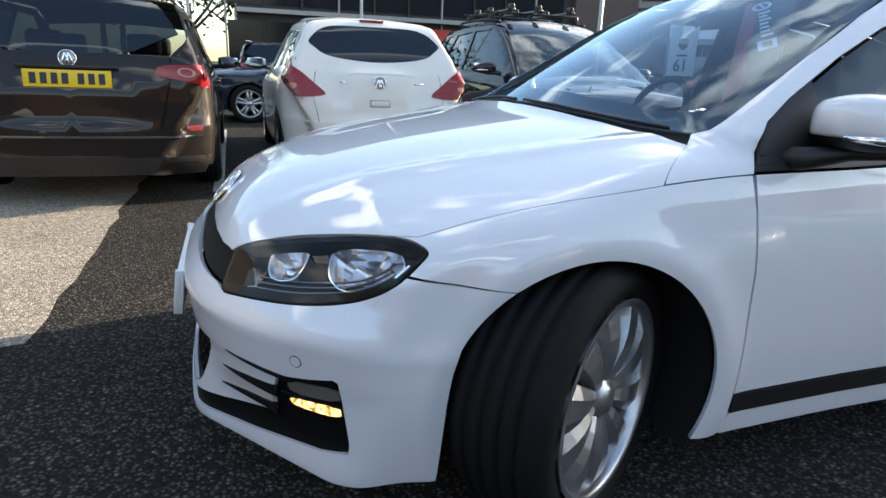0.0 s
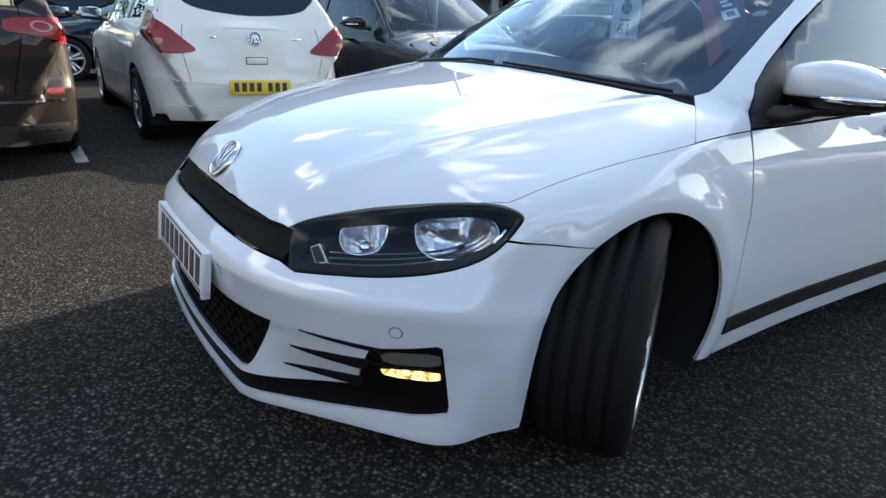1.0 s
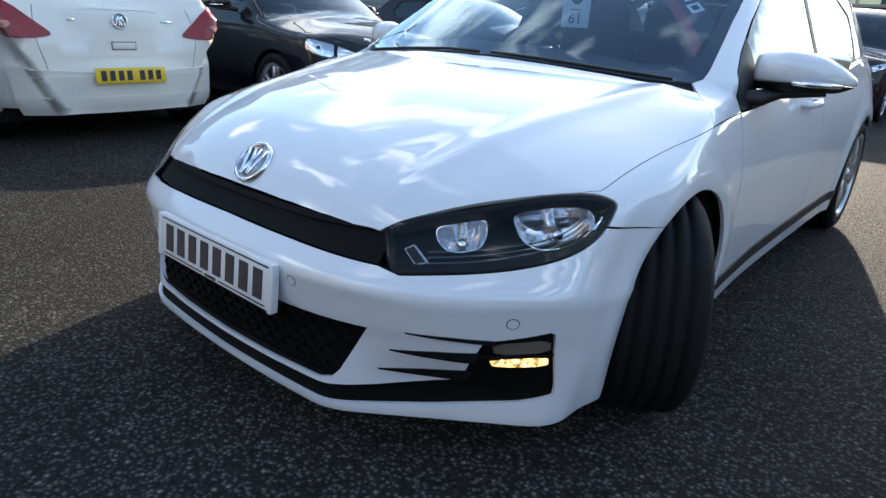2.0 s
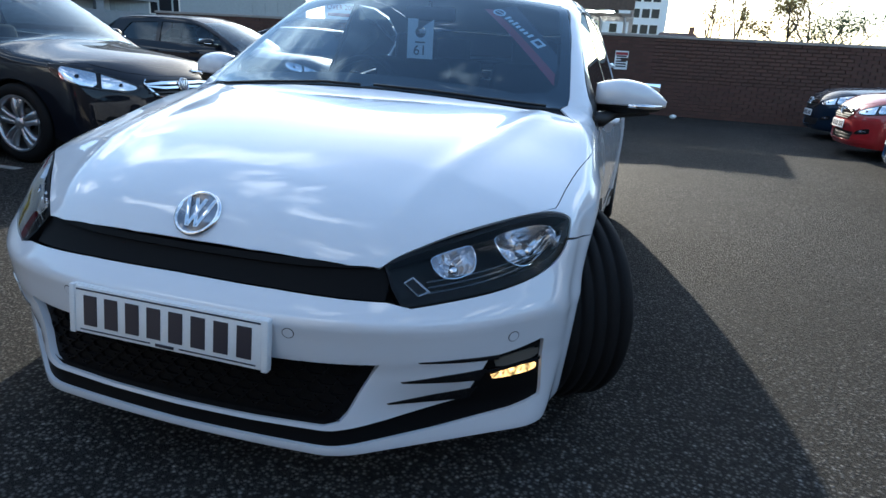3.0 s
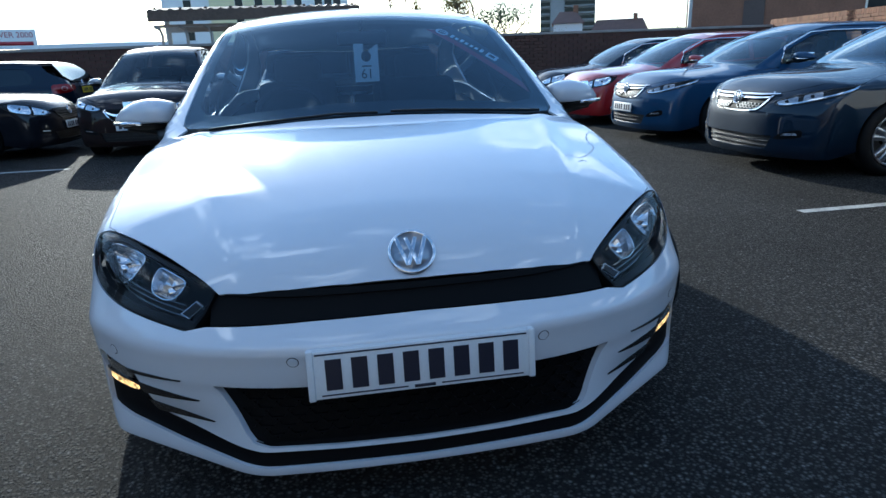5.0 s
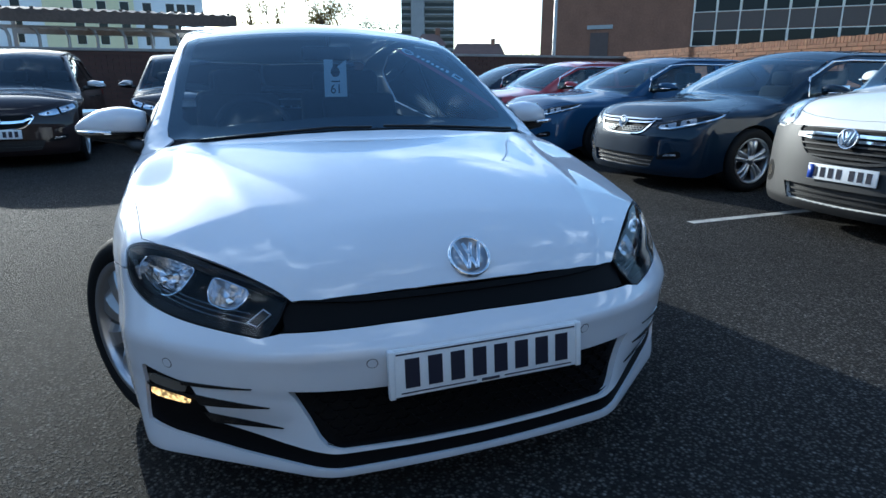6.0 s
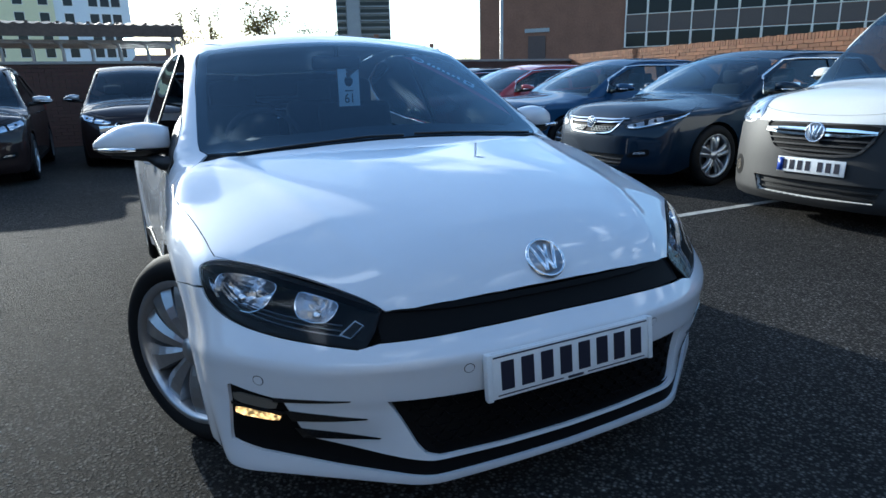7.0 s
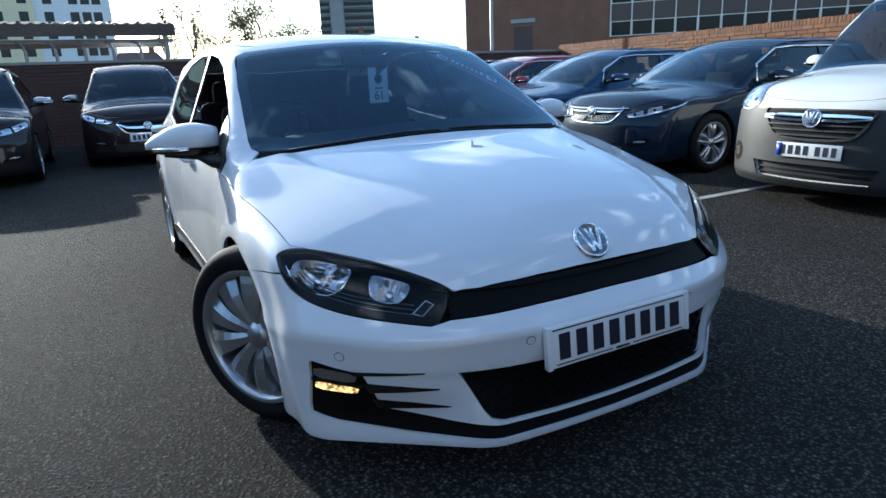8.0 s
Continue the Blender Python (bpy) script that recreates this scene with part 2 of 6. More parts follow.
def tube(points, radius, n=8):
    """A round bar along a polyline."""
    bm = bmesh.new()
    rings = []
    pts = [Vector(p) for p in points]
    for i, p in enumerate(pts):
        d = (pts[min(i + 1, len(pts) - 1)] - pts[max(i - 1, 0)]).normalized()
        u = d.cross(Vector((0.03, 0.02, 1))).normalized() if abs(d.z) < 0.95 else d.cross(Vector((1, 0, 0))).normalized()
        w = d.cross(u)
        r = radius[i] if isinstance(radius, (list, tuple)) else radius
        rings.append([bm.verts.new(p + r * (math.cos(2 * math.pi * k / n) * u + math.sin(2 * math.pi * k / n) * w)) for k in range(n)])
    for a, b in zip(rings, rings[1:]):
        for k in range(n):
            bm.faces.new((a[k], a[(k + 1) % n], b[(k + 1) % n], b[k]))
    bm.faces.new(rings[0])
    bm.faces.new(rings[-1][::-1])
    bmesh.ops.recalc_face_normals(bm, faces=bm.faces)
    return bm


def spline(*pts):
    """A smooth curve through (x, y) pairs, level beyond its ends."""
    xs, ys = np.array([p[0] for p in pts], float), np.array([p[1] for p in pts], float)
    d = np.diff(ys) / np.diff(xs)
    m = np.concatenate(([d[0]], np.where(d[:-1] * d[1:] > 0, 2 * d[:-1] * d[1:] / np.where(d[:-1] + d[1:] == 0, 1, d[:-1] + d[1:]), 0), [d[-1]]))

    def at(x):
        x = np.clip(np.asarray(x, float), xs[0], xs[-1])
        i = np.clip(np.searchsorted(xs, x) - 1, 0, len(xs) - 2)
        h = xs[i + 1] - xs[i]
        t = (x - xs[i]) / h
        return ys[i] * (1 + 2 * t) * (1 - t) ** 2 + h * m[i] * t * (1 - t) ** 2 + ys[i + 1] * t * t * (3 - 2 * t) + h * m[i + 1] * t * t * (t - 1)
    return at


def smax(a, b, k):
    h = np.maximum(k - np.abs(a - b), 0) / k
    return np.maximum(a, b) + h * h * k * 0.25


def smin(a, b, k):
    return -smax(-a, -b, k)


class Shell:
    """A car's outer skin as one smooth solid: nose at -y, left side at +x, front axle at y = 0."""

    def __init__(self, wy, wz, fz, fa, fp, bz, ba, bp, top, drop, cab, bow, gb, tum, crown=0.05, mid=(0.0, 2.6), bulges=(), soft=0.05, span=(0.12, 3.4), sweep=0.0, ridge=None, shelf=None, lip=False):
        self.wy, self.wz, self.fz, self.fa, self.fp, self.bz, self.ba, self.bp = wy, wz, fz, fa, fp, bz, ba, bp
        self.top, self.drop, self.cab, self.bow, self.gb, self.tum = top, drop, cab, bow, gb, tum
        self.crown, self.ya, self.yb, self.bulges, self.soft = crown, mid[0], mid[1], bulges, soft
        self.y0, self.y1, self.sweep, self.ridge = span[0], span[1], sweep, ridge
        self.shelf, self.lip = shelf, lip

    def f(self, x, y, z):
        ax = np.abs(x)
        side = ax - self.wy(y) * self.wz(z)
        if self.shelf:
            w = np.clip((-0.05 - y) / 0.36, 0, 1)
            side = side + self.shelf(z) * w * w * (3 - 2 * w)
        for cy, cz, r, width, amount in self.bulges:
            side = side - amount * np.exp(-((np.hypot(y - cy, z - cz) - r) / width) ** 2)
        plan = self.fa * ax ** self.fp
        if self.lip:
            b = np.clip((0.37 - z) / 0.13, 0, 1)
            b = b * b * (3 - 2 * b)
            plan = plan + b * (smax(0.02 * (ax / 0.42) ** 2, 0.02 + 0.75 * (ax - 0.42), 0.035) - plan)
        front = self.fz(z) + plan - y
        rear = y - (self.bz(z) - self.ba * ax ** self.bp)
        top = z - (self.top(y - self.sweep * ax ** 3.26) - self.drop(y) * (ax / 0.8) ** 2.5)
        if self.ridge:
            top = top - 0.007 * np.exp(-((ax - self.ridge(y)) / 0.036) ** 2)
        low = smax(smax(side, top, self.soft), smax(front, rear, 0.02), self.soft * 1.2)
        lean = np.where(z > 0.9, self.tum * (z - 0.9), 0.5 * (0.9 - z))
        cab = smax(ax - (self.gb(y) - lean), z - (self.cab(y - self.bow * ax * ax) - self.crown * (ax / 0.6) ** 2), 0.05)
        cab = np.maximum(cab, np.maximum(self.y0 - y, y - self.y1))
        return smin(low, cab, 0.03)

    def s_of(self, x, y):
        """Coordinate round the car: 0 at the middle of the nose."""
        x, y = np.abs(np.asarray(x, float)), np.asarray(y, float)
        q = 0.88
        return np.where(y < self.ya, q * np.arctan2(x, np.minimum(self.ya - y, 9) + 1e-9),
                        np.where(y > self.yb, q * math.pi / 2 + self.yb - self.ya + q * np.arctan2(y - self.yb, x + 1e-9), q * math.pi / 2 + y - self.ya))

    def wrap(self, s, z):
        """The skin met by a level ray outwards, at the place s round the car and the height z."""
        q = 0.88
        s1, s2 = q * math.pi / 2, q * math.pi / 2 + self.yb - self.ya
        a = np.where(s < s1, s / q, np.where(s > s2, math.pi / 2 + (s - s2) / q, math.pi / 2))
        oy = np.where(s < s1, self.ya, np.where(s > s2, self.yb, self.ya + s - s1))
        dx, dy = np.sin(a), -np.cos(a)
        lo, hi = np.zeros_like(s), np.full_like(s, 1.8)
        for _ in range(30):
            r = (lo + hi) / 2
            inside = self.f(dx * r, oy + dy * r, z) < 0
            lo, hi = np.where(inside, r, lo), np.where(inside, hi, r)
        return np.stack([dx * lo, oy + dy * lo, z], -1)

    def drape(self, x, y):
        """The skin met from above at (x, y)."""
        lo, hi = np.full_like(x, 0.3), np.full_like(x, 2.4)
        for _ in range(30):
            z = (lo + hi) / 2
            inside = self.f(x, y, z) < 0
            lo, hi = np.where(inside, z, lo), np.where(inside, hi, z)
        return np.stack([x, y, lo], -1)

    def normal(self, p):
        e = 0.004
        x, y, z = p[:, 0], p[:, 1], p[:, 2]
        g = np.stack([self.f(x + e, y, z) - self.f(x - e, y, z), self.f(x, y + e, z) - self.f(x, y - e, z), self.f(x, y, z + e) - self.f(x, y, z - e)], -1)
        return g / (np.linalg.norm(g, axis=1, keepdims=True) + 1e-9)

    def side(self, y, z):
        """The skin's point on the left at y and the height z."""
        y, z = float(y), float(z)
        return tuple(self.wrap(np.array([q_side(self, y)]), np.array([z]))[0])


def q_side(shell, y):
    """Coordinate round the car of a flank point; before the front axle it turns with the bumper's corner."""
    if y >= shell.ya:
        return 0.88 * math.pi / 2 + y - shell.ya
    return 0.88 * math.atan2(0.87, shell.ya - y)


def inside_poly(px, py, poly):
    c = np.zeros(len(px), bool)
    n = len(poly)
    for i in range(n):
        x1, y1 = poly[i]
        x2, y2 = poly[(i + 1) % n]
        if y1 != y2:
            c ^= ((y1 > py) != (y2 > py)) & (px < (x2 - x1) * (py - y1) / (y2 - y1) + x1)
    return c


def dense(poly, h):
    out = []
    for i, (x1, y1) in enumerate(poly):
        x2, y2 = poly[(i + 1) % len(poly)]
        n = max(1, int(math.hypot(x2 - x1, y2 - y1) / h + 0.5))
        out += [(x1 + (x2 - x1) * k / n, y1 + (y2 - y1) * k / n) for k in range(n)]
    return out


def rounded(poly, times=2):
    """Corner cutting: rounds an outline's corners."""
    for _ in range(times):
        out = []
        for i, (x1, y1) in enumerate(poly):
            x2, y2 = poly[(i + 1) % len(poly)]
            out += [(0.8 * x1 + 0.2 * x2, 0.8 * y1 + 0.2 * y2), (0.2 * x1 + 0.8 * x2, 0.2 * y1 + 0.8 * y2)]
        poly = out
    return poly


def curve(pts, n):
    """A smooth open line through points, n steps between each two."""
    p = [np.array(q, float) for q in pts]
    p = [2 * p[0] - p[1]] + p + [2 * p[-1] - p[-2]]
    out = []
    for a, b, c, d in zip(p, p[1:], p[2:], p[3:]):
        for k in range(n):
            t = k / n
            out.append(tuple(0.5 * (2 * b + (c - a) * t + (2 * a - 5 * b + 4 * c - d) * t * t + (3 * b - a - 3 * c + d) * t ** 3)))
    return out + [tuple(p[-2])]


def fill(poly, holes, h):
    """Triangles over an outline with holes; returns points, triangles and the loops' index lists."""
    from_loops, pts, edges = [], [], []
    for loop in [poly] + holes:
        loop = dense(loop, h)
        k = len(pts)
        pts += loop
        from_loops.append(list(range(k, k + len(loop))))
        edges += [(k + i, k + (i + 1) % len(loop)) for i in range(len(loop))]
    a = np.array(pts)
    lo, hi = a.min(0), a.max(0)
    gx, gy = np.meshgrid(np.arange(lo[0] + h / 2, hi[0], h), np.arange(lo[1] + h / 2, hi[1], h))
    gx = gx + (np.arange(gx.shape[0]) % 2)[:, None] * h * 0.5
    gx, gy = gx.ravel(), gy.ravel()
    ok = inside_poly(gx, gy, poly)
    for hole in holes:
        ok &= ~inside_poly(gx, gy, hole)
    gx, gy = gx[ok], gy[ok]
    if len(gx):
        far = np.ones(len(gx), bool)
        for i0 in range(0, len(a), 400):
            b = a[i0:i0 + 400]
            far &= (((gx[:, None] - b[None, :, 0]) ** 2 + (gy[:, None] - b[None, :, 1]) ** 2).min(1) > (0.45 * h) ** 2)
        pts += list(zip(gx[far], gy[far]))
    v, _, f, ov, _, _ = geometry.delaunay_2d_cdt([Vector(p) for p in pts], edges, [], 0, 1e-6, True)
    vv = np.array([(p.x, p.y) for p in v])
    tri = np.array([t for t in f if len(t) == 3])
    c = vv[tri].mean(1)
    ok = inside_poly(c[:, 0], c[:, 1], poly)
    for hole in holes:
        ok &= ~inside_poly(c[:, 0], c[:, 1], hole)
    back = {}
    for i, src in enumerate(ov):
        for o in src:
            back[o] = i
    loops = [[back[i] for i in lp if i in back] for lp in from_loops]
    return vv, tri[ok], loops


def skin(shell, way, poly, holes=(), h=0.035, off=0.0, thick=0.012, mirror=False, rims=None):
    """A panel of the shell: outline and holes in (x, y) from above or (s, z) round the car, with folded rims."""
    uv, tri, loops = fill(poly, list(holes), h)
    u, w = uv[:, 0], uv[:, 1]
    p = shell.drape(u, w) if way == "top" else shell.wrap(np.abs(u), w)
    if way != "top":
        p[:, 0] *= np.where(u < 0, -1, 1)
    n = shell.normal(p)
    p = p + n * off
    # triangles face outwards
    a, b, c = p[tri[:, 0]], p[tri[:, 1]], p[tri[:, 2]]
    flip = (np.cross(b - a, c - a) * n[tri[:, 0]]).sum(1) < 0
    tri = np.where(flip[:, None], tri[:, ::-1], tri)
    verts, faces = [tuple(q) for q in p], [tuple(t) for t in tri]
    for i, lp in enumerate(loops):
        t = thick if not rims or i == 0 else rims
        if t <= 0:
            continue
        k = len(verts)
        m = len(lp)
        verts += [tuple(p[j]) for j in lp] + [tuple(p[j] - n[j] * t) for j in lp]
        faces += [(k + j, k + (j + 1) % m, k + m + (j + 1) % m, k + m + j) for j in range(m)]
    flow = np.zeros((len(verts), 3))
    flow[:len(p)] = n
    if mirror:
        verts = [(-x, y, z) for x, y, z in verts]
        faces = [f[::-1] for f in faces]
        flow[:, 0] *= -1
    me = mesh_from(verts, faces)
    me.shade_smooth()
    me.normals_split_custom_set_from_vertices([tuple(v) for v in flow])
    return me


def around(shell, pts):
    """(x, y, z) places to (s, z)."""
    return [(float(shell.s_of(x, y)) * (-1 if x < 0 else 1), z) for x, y, z in pts]


def both(half):
    """Mirror a half outline that starts and ends on the middle line."""
    return half + [(-x, z) for x, z in half[::-1] if abs(x) > 1e-6]


def arc(cy, cz, r, a0, a1, n=16):
    """(y, z) along a circle, in degrees from the rear level."""
    return [(cy + r * math.cos(radians(a0 + (a1 - a0) * k / n)), cz + r * math.sin(radians(a0 + (a1 - a0) * k / n))) for k in range(n + 1)]


def flank(shell, pts):
    return [(q_side(shell, y), z) for y, z in pts]


# ---- wheels ----
def wheel(parent, at, steer, left, radius=0.32, width=0.225, rim=0.235, spokes=5, twin=True, metal=None, blade=0.0):
    """A road wheel: tyre, rim, spokes, hub and brake disc. Its outer face looks along +x before it is turned."""
    metal = metal or ALLOY
    w = new("wheel")
    w.parent = parent
    w.matrix_local = pose(*at, 0, 0, steer + (0 if left else 180))
    h = width / 2
    prof = [(rim, h - 0.012), (rim + 0.012, h - 0.002), (rim + 0.035, h + 0.006), (radius - 0.03, h + 0.004), (radius - 0.01, h - 0.012), (radius, h - 0.032)]
    tread = []
    for k in range(4):
        c = (h - 0.055) - k * (2 * h - 0.11) / 3
        tread += [(radius, c + 0.006), (radius - 0.007, c + 0.005), (radius - 0.007, c - 0.005), (radius, c - 0.006)]
    prof = prof + tread + [(r, -o) for r, o in prof[::-1]]
    t = part("tyre", lathe(prof, 64), RUBBER, w)
    part("rim", lathe([(rim + 0.004, h + 0.002), (rim - 0.006, h + 0.004), (rim - 0.016, h - 0.004), (rim - 0.022, h - 0.03), (rim - 0.03, -h + 0.03), (rim, -h)], 64), metal, w)
    for k in range(spokes):
        a = 360 / spokes * k
        for d in ((-9, 9) if twin else (0,)):
            bm = bmesh.new()
            n = 5
            rows = []
            for i in range(n + 1):
                u = i / n
                r = 0.045 + (rim - 0.055) * u
                half = (0.016 + 0.012 * u) if twin else (0.019 + 0.037 * u if blade else 0.015 + 0.009 * u)
                x = h - 0.022 + 0.016 * math.sin(u * math.pi)
                tw = blade * u
                row = [(x - 0.03, -half), (x + tw * 0.25, -half * 0.8), (x + 0.006 - tw * 0.1, half * 0.3), (x - tw, half * 0.95), (x - 0.035 - tw, half)]
                rows.append([bm.verts.new((xx, yy + (d * 0.0016 * (1 + 1.6 * u) if twin else 0), r)) for xx, yy in row])
            for r1, r2 in zip(rows, rows[1:]):
                for j in range(4):
                    bm.faces.new((r1[j], r1[j + 1], r2[j + 1], r2[j]))
            bm.faces.new(rows[-1])
            bmesh.ops.recalc_face_normals(bm, faces=bm.faces)
            bmesh.ops.rotate(bm, verts=bm.verts, cent=(0, 0, 0), matrix=Matrix.Rotation(radians(a), 3, "X"))
            part("spoke", bm, metal, w, smooth=not blade)
    part("hub_cap", lathe([(0.001, h - 0.004), (0.03, h - 0.005), (0.036, h - 0.012), (0.05, h - 0.02), (0.066, h - 0.03), (0.07, h - 0.06)], 32), metal, w)
    part("brake_disc", lathe([(0.06, -0.01), (rim * 0.62, -0.01), (rim * 0.62, -0.035), (0.06, -0.035)], 40), DISC, w)
    part("inner_barrel", lathe([(0.02, -0.06), (rim - 0.04, -0.065), (rim - 0.028, -0.04)], 40), UNDER, w)
    return w


def badge(parent, at, rx, r=0.05, name="badge"):
    """A chrome ring on a dark disc with slanted chrome strokes."""
    m = pose(*at, rx, 0, 0)
    b = part(name, lathe([(0.001, 0.002), (r * 0.9, 0.002), (r * 0.9, -0.004)], 32, False), material_badge, parent, "round chrome badge")
    b.matrix_local = m
    part("ring", lathe([(r * 0.88, 0.0), (r * 0.9, 0.005), (r, 0.005), (r * 1.03, -0.004)], 40, False), CHROME, b)
    for x, a in ((-0.42, 18), (0.0, -18), (0.0, 18), (0.42, -18)):
        s = part("stroke", box_bm((r * 0.17, r * 1.35, 0.004), bevel=0.001), CHROME, b)
        s.matrix_local = pose(r * x, 0, 0.004, 0, 0, a)
    return b


material_badge = material("badge_enamel", (0.25, 0.28, 0.33), 0.2, 0.5, coat=1.0)


def plate(parent, at, rz, rx, yellow=False, chars=7, width=0.52, height=0.111):
    """A registration plate whose characters are plain bars."""
    p = part("plate", box_bm((width, 0.008, height), bevel=0.002), PLATE_YELLOW if yellow else PLATE_WHITE, parent, "yellow plate" if yellow else "white plate")
    p.matrix_local = pose(*at, rx, 0, rz)
    step = width * 0.9 / (chars + (0.5 if chars == 7 else 0))
    for k in range(chars):
        x = -width * 0.45 + step * (k + 0.5 + (0.5 if chars == 7 and k > 3 else 0))
        c = part("character_bar", box_bm((step * 0.62, 0.003, height * 0.64)), PLATE_INK, p, smooth=False)
        c.location = (x, -0.0045, 0)
    return p


# ---- ground ----
def ground_sheet():
    bm = bmesh.new()
    bmesh.ops.create_grid(bm, x_segments=60, y_segments=60, size=400)
    g = part("ground", bm, ASPHALT, smooth=False)
    tagged(g, "grey weathered asphalt of a car sales yard", "ground", kind="structure")


ground_sheet()


# ---- the white coupe ----
def white_coupe():
    car = tagged(new("white_coupe"), "pearl white three-door coupe with its front wheels turned, on asphalt", "car")
    sh = Shell(
        wy=spline((-0.9, 0.865), (-0.45, 0.872), (-0.1, 0.895), (0.3, 0.89), (0.9, 0.872), (1.8, 0.885), (2.6, 0.905), (3.1, 0.85), (3.4, 0.78)),
        wz=spline((0.1, 0.95), (0.2, 0.975), (0.45, 0.998), (0.6, 1.0), (0.72, 0.985), (0.85, 0.945), (1.0, 0.88)),
        fz=spline((0.12, -0.845), (0.17, -0.878), (0.24, -0.868), (0.36, -0.858), (0.40, -0.867), (0.45, -0.874), (0.486, -0.880), (0.496, -0.876), (0.545, -0.836), (0.575, -0.812), (0.62, -0.786), (0.68, -0.745), (0.75, -0.66), (0.8, -0.6)),
        fa=0.582, fp=3.26,
        bz=spline((0.15, 3.3), (0.4, 3.38), (0.7, 3.37), (0.95, 3.26), (1.1, 3.2)), ba=0.4, bp=3.5,
        top=spline((-0.85, 0.60), (-0.75, 0.70), (-0.6, 0.762), (-0.3, 0.838), (0.0, 0.888), (0.3, 0.928), (0.6, 0.95), (1.5, 0.97), (2.5, 1.03), (3.4, 1.03)),
        drop=spline((-0.75, 0.20), (-0.68, 0.18), (-0.58, 0.127), (-0.49, 0.09), (-0.43, 0.072), (-0.1, 0.060), (0.2, 0.036), (0.6, 0.055), (2.5, 0.1)), sweep=0.35,
        shelf=spline((0.44, 0.0), (0.47, -0.002), (0.485, 0.001), (0.53, 0.007), (0.60, 0.009), (0.70, 0.007), (0.78, 0.0)),
        ridge=spline((-0.75, 0.42), (-0.5, 0.50), (0.0, 0.60), (0.35, 0.68)),
        cab=spline((0.06, 0.86), (0.20, 0.948), (0.52, 1.13), (0.76, 1.26), (0.90, 1.325), (1.07, 1.367), (1.3, 1.393), (1.6, 1.404), (2.0, 1.39), (2.5, 1.335), (2.8, 1.27), (3.25, 1.0), (3.4, 0.9)),
        bow=0.17, gb=spline((0.2, 0.825), (0.6, 0.82), (1.5, 0.82), (2.4, 0.83), (3.0, 0.78), (3.4, 0.7)), tum=0.43, crown=0.045,
        mid=(0.0, 2.6), bulges=((-0.01, 0.315, 0.375, 0.045, 0.012), (2.57, 0.315, 0.385, 0.05, 0.012)), span=(0.05, 3.25), lip=True)

    def put(name, way, poly, mat, label="", holes=(), two=False, **kw):
        for side in ((False, True) if two else (False,)):
            last = link_mesh(name, skin(sh, way, poly, holes, mirror=side, **kw), mat, car, label)
        return last

    seam = [(-0.42, 0.704), (-0.3, 0.734), (-0.1, 0.773), (0.05, 0.795), (0.17, 0.810), (0.3, 0.821), (0.42, 0.827)]
    run = spline(*seam)
    seam = [(y, float(run(y))) for y in np.linspace(-0.42, 0.14, 16)] + [(y, float(run(y))) for y in (0.2, 0.26, 0.32, 0.38)]
    seam3 = [sh.side(y, z) for y, z in seam]
    g = 0.0004
    # outline of the headlamp
    lamp3 = [(0.474, -0.742, 0.612), (0.545, -0.672, 0.640), (0.635, -0.578, 0.667), (0.71, -0.496, 0.688), (0.768, -0.434, 0.697), (0.803, -0.395, 0.694), (0.828, -0.374, 0.681), (0.836, -0.390, 0.663), (0.836, -0.413, 0.640),
             (0.824, -0.436, 0.617), (0.797, -0.463, 0.595), (0.760, -0.498, 0.576), (0.712, -0.54, 0.561), (0.65, -0.597, 0.547), (0.57, -0.668, 0.535), (0.503, -0.73, 0.525), (0.488, -0.74, 0.56)]
    lamp_key = around(sh, lamp3)
    lamp_top, lamp_low = curve(lamp_key[:9], 5), curve(lamp_key[8:16], 5)
    lamp = lamp_top[:-1] + lamp_low + [lamp_key[16]]
    # bonnet
    edge = [(0, -0.79), (0.16, -0.789), (0.3, -0.780), (0.40, -0.765), (0.466, -0.745), (0.54, -0.672), (0.63, -0.578), (0.71, -0.494), (0.765, -0.44)]
    tail_x, tail_y = seam3[15][0] - g, seam3[15][1]
    joint = [(tail_x + (0.775 - tail_x) * k / 6, tail_y + (0.235 - tail_y) * k / 6) for k in range(1, 6)]
    half = edge + [(x - g, y) for x, y, z in seam3[:16]] + joint + [(0.775, 0.235), (0.745, 0.272), (0.6, 0.225), (0.4, 0.188), (0.2, 0.169), (0, 0.163)]
    put("bonnet", "top", both(half), WHITE, "white bonnet", h=0.025)
    # wings
    ring = arc(-0.01, 0.315, 0.345, -24, 123, 26)
    wing = [(q[0], q[1] + 0.003) for q in lamp_top[20:22]] + flank(sh, [(y, z - 0.001) for y, z in seam]) + flank(sh, [(0.386, 0.75), (0.395, 0.6), (0.402, 0.4), (0.405, 0.29), (0.405, 0.18), (0.38, 0.168)])
    wing += flank(sh, ring) + shrink(lamp, -0.003)[len(lamp_top) - 1:22:-1]
    put("front_wing", "wrap", wing, WHITE, two=True, h=0.025)
    # bumper
    lower = both(around(sh, [(0, -0.87, 0.388), (0.25, -0.86, 0.388), (0.503, -0.816, 0.393), (0.468, -0.83, 0.325), (0.44, -0.845, 0.268), (0.42, -0.85, 0.246), (0.38, -0.855, 0.235), (0.2, -0.86, 0.229), (0, -0.86, 0.227)]))
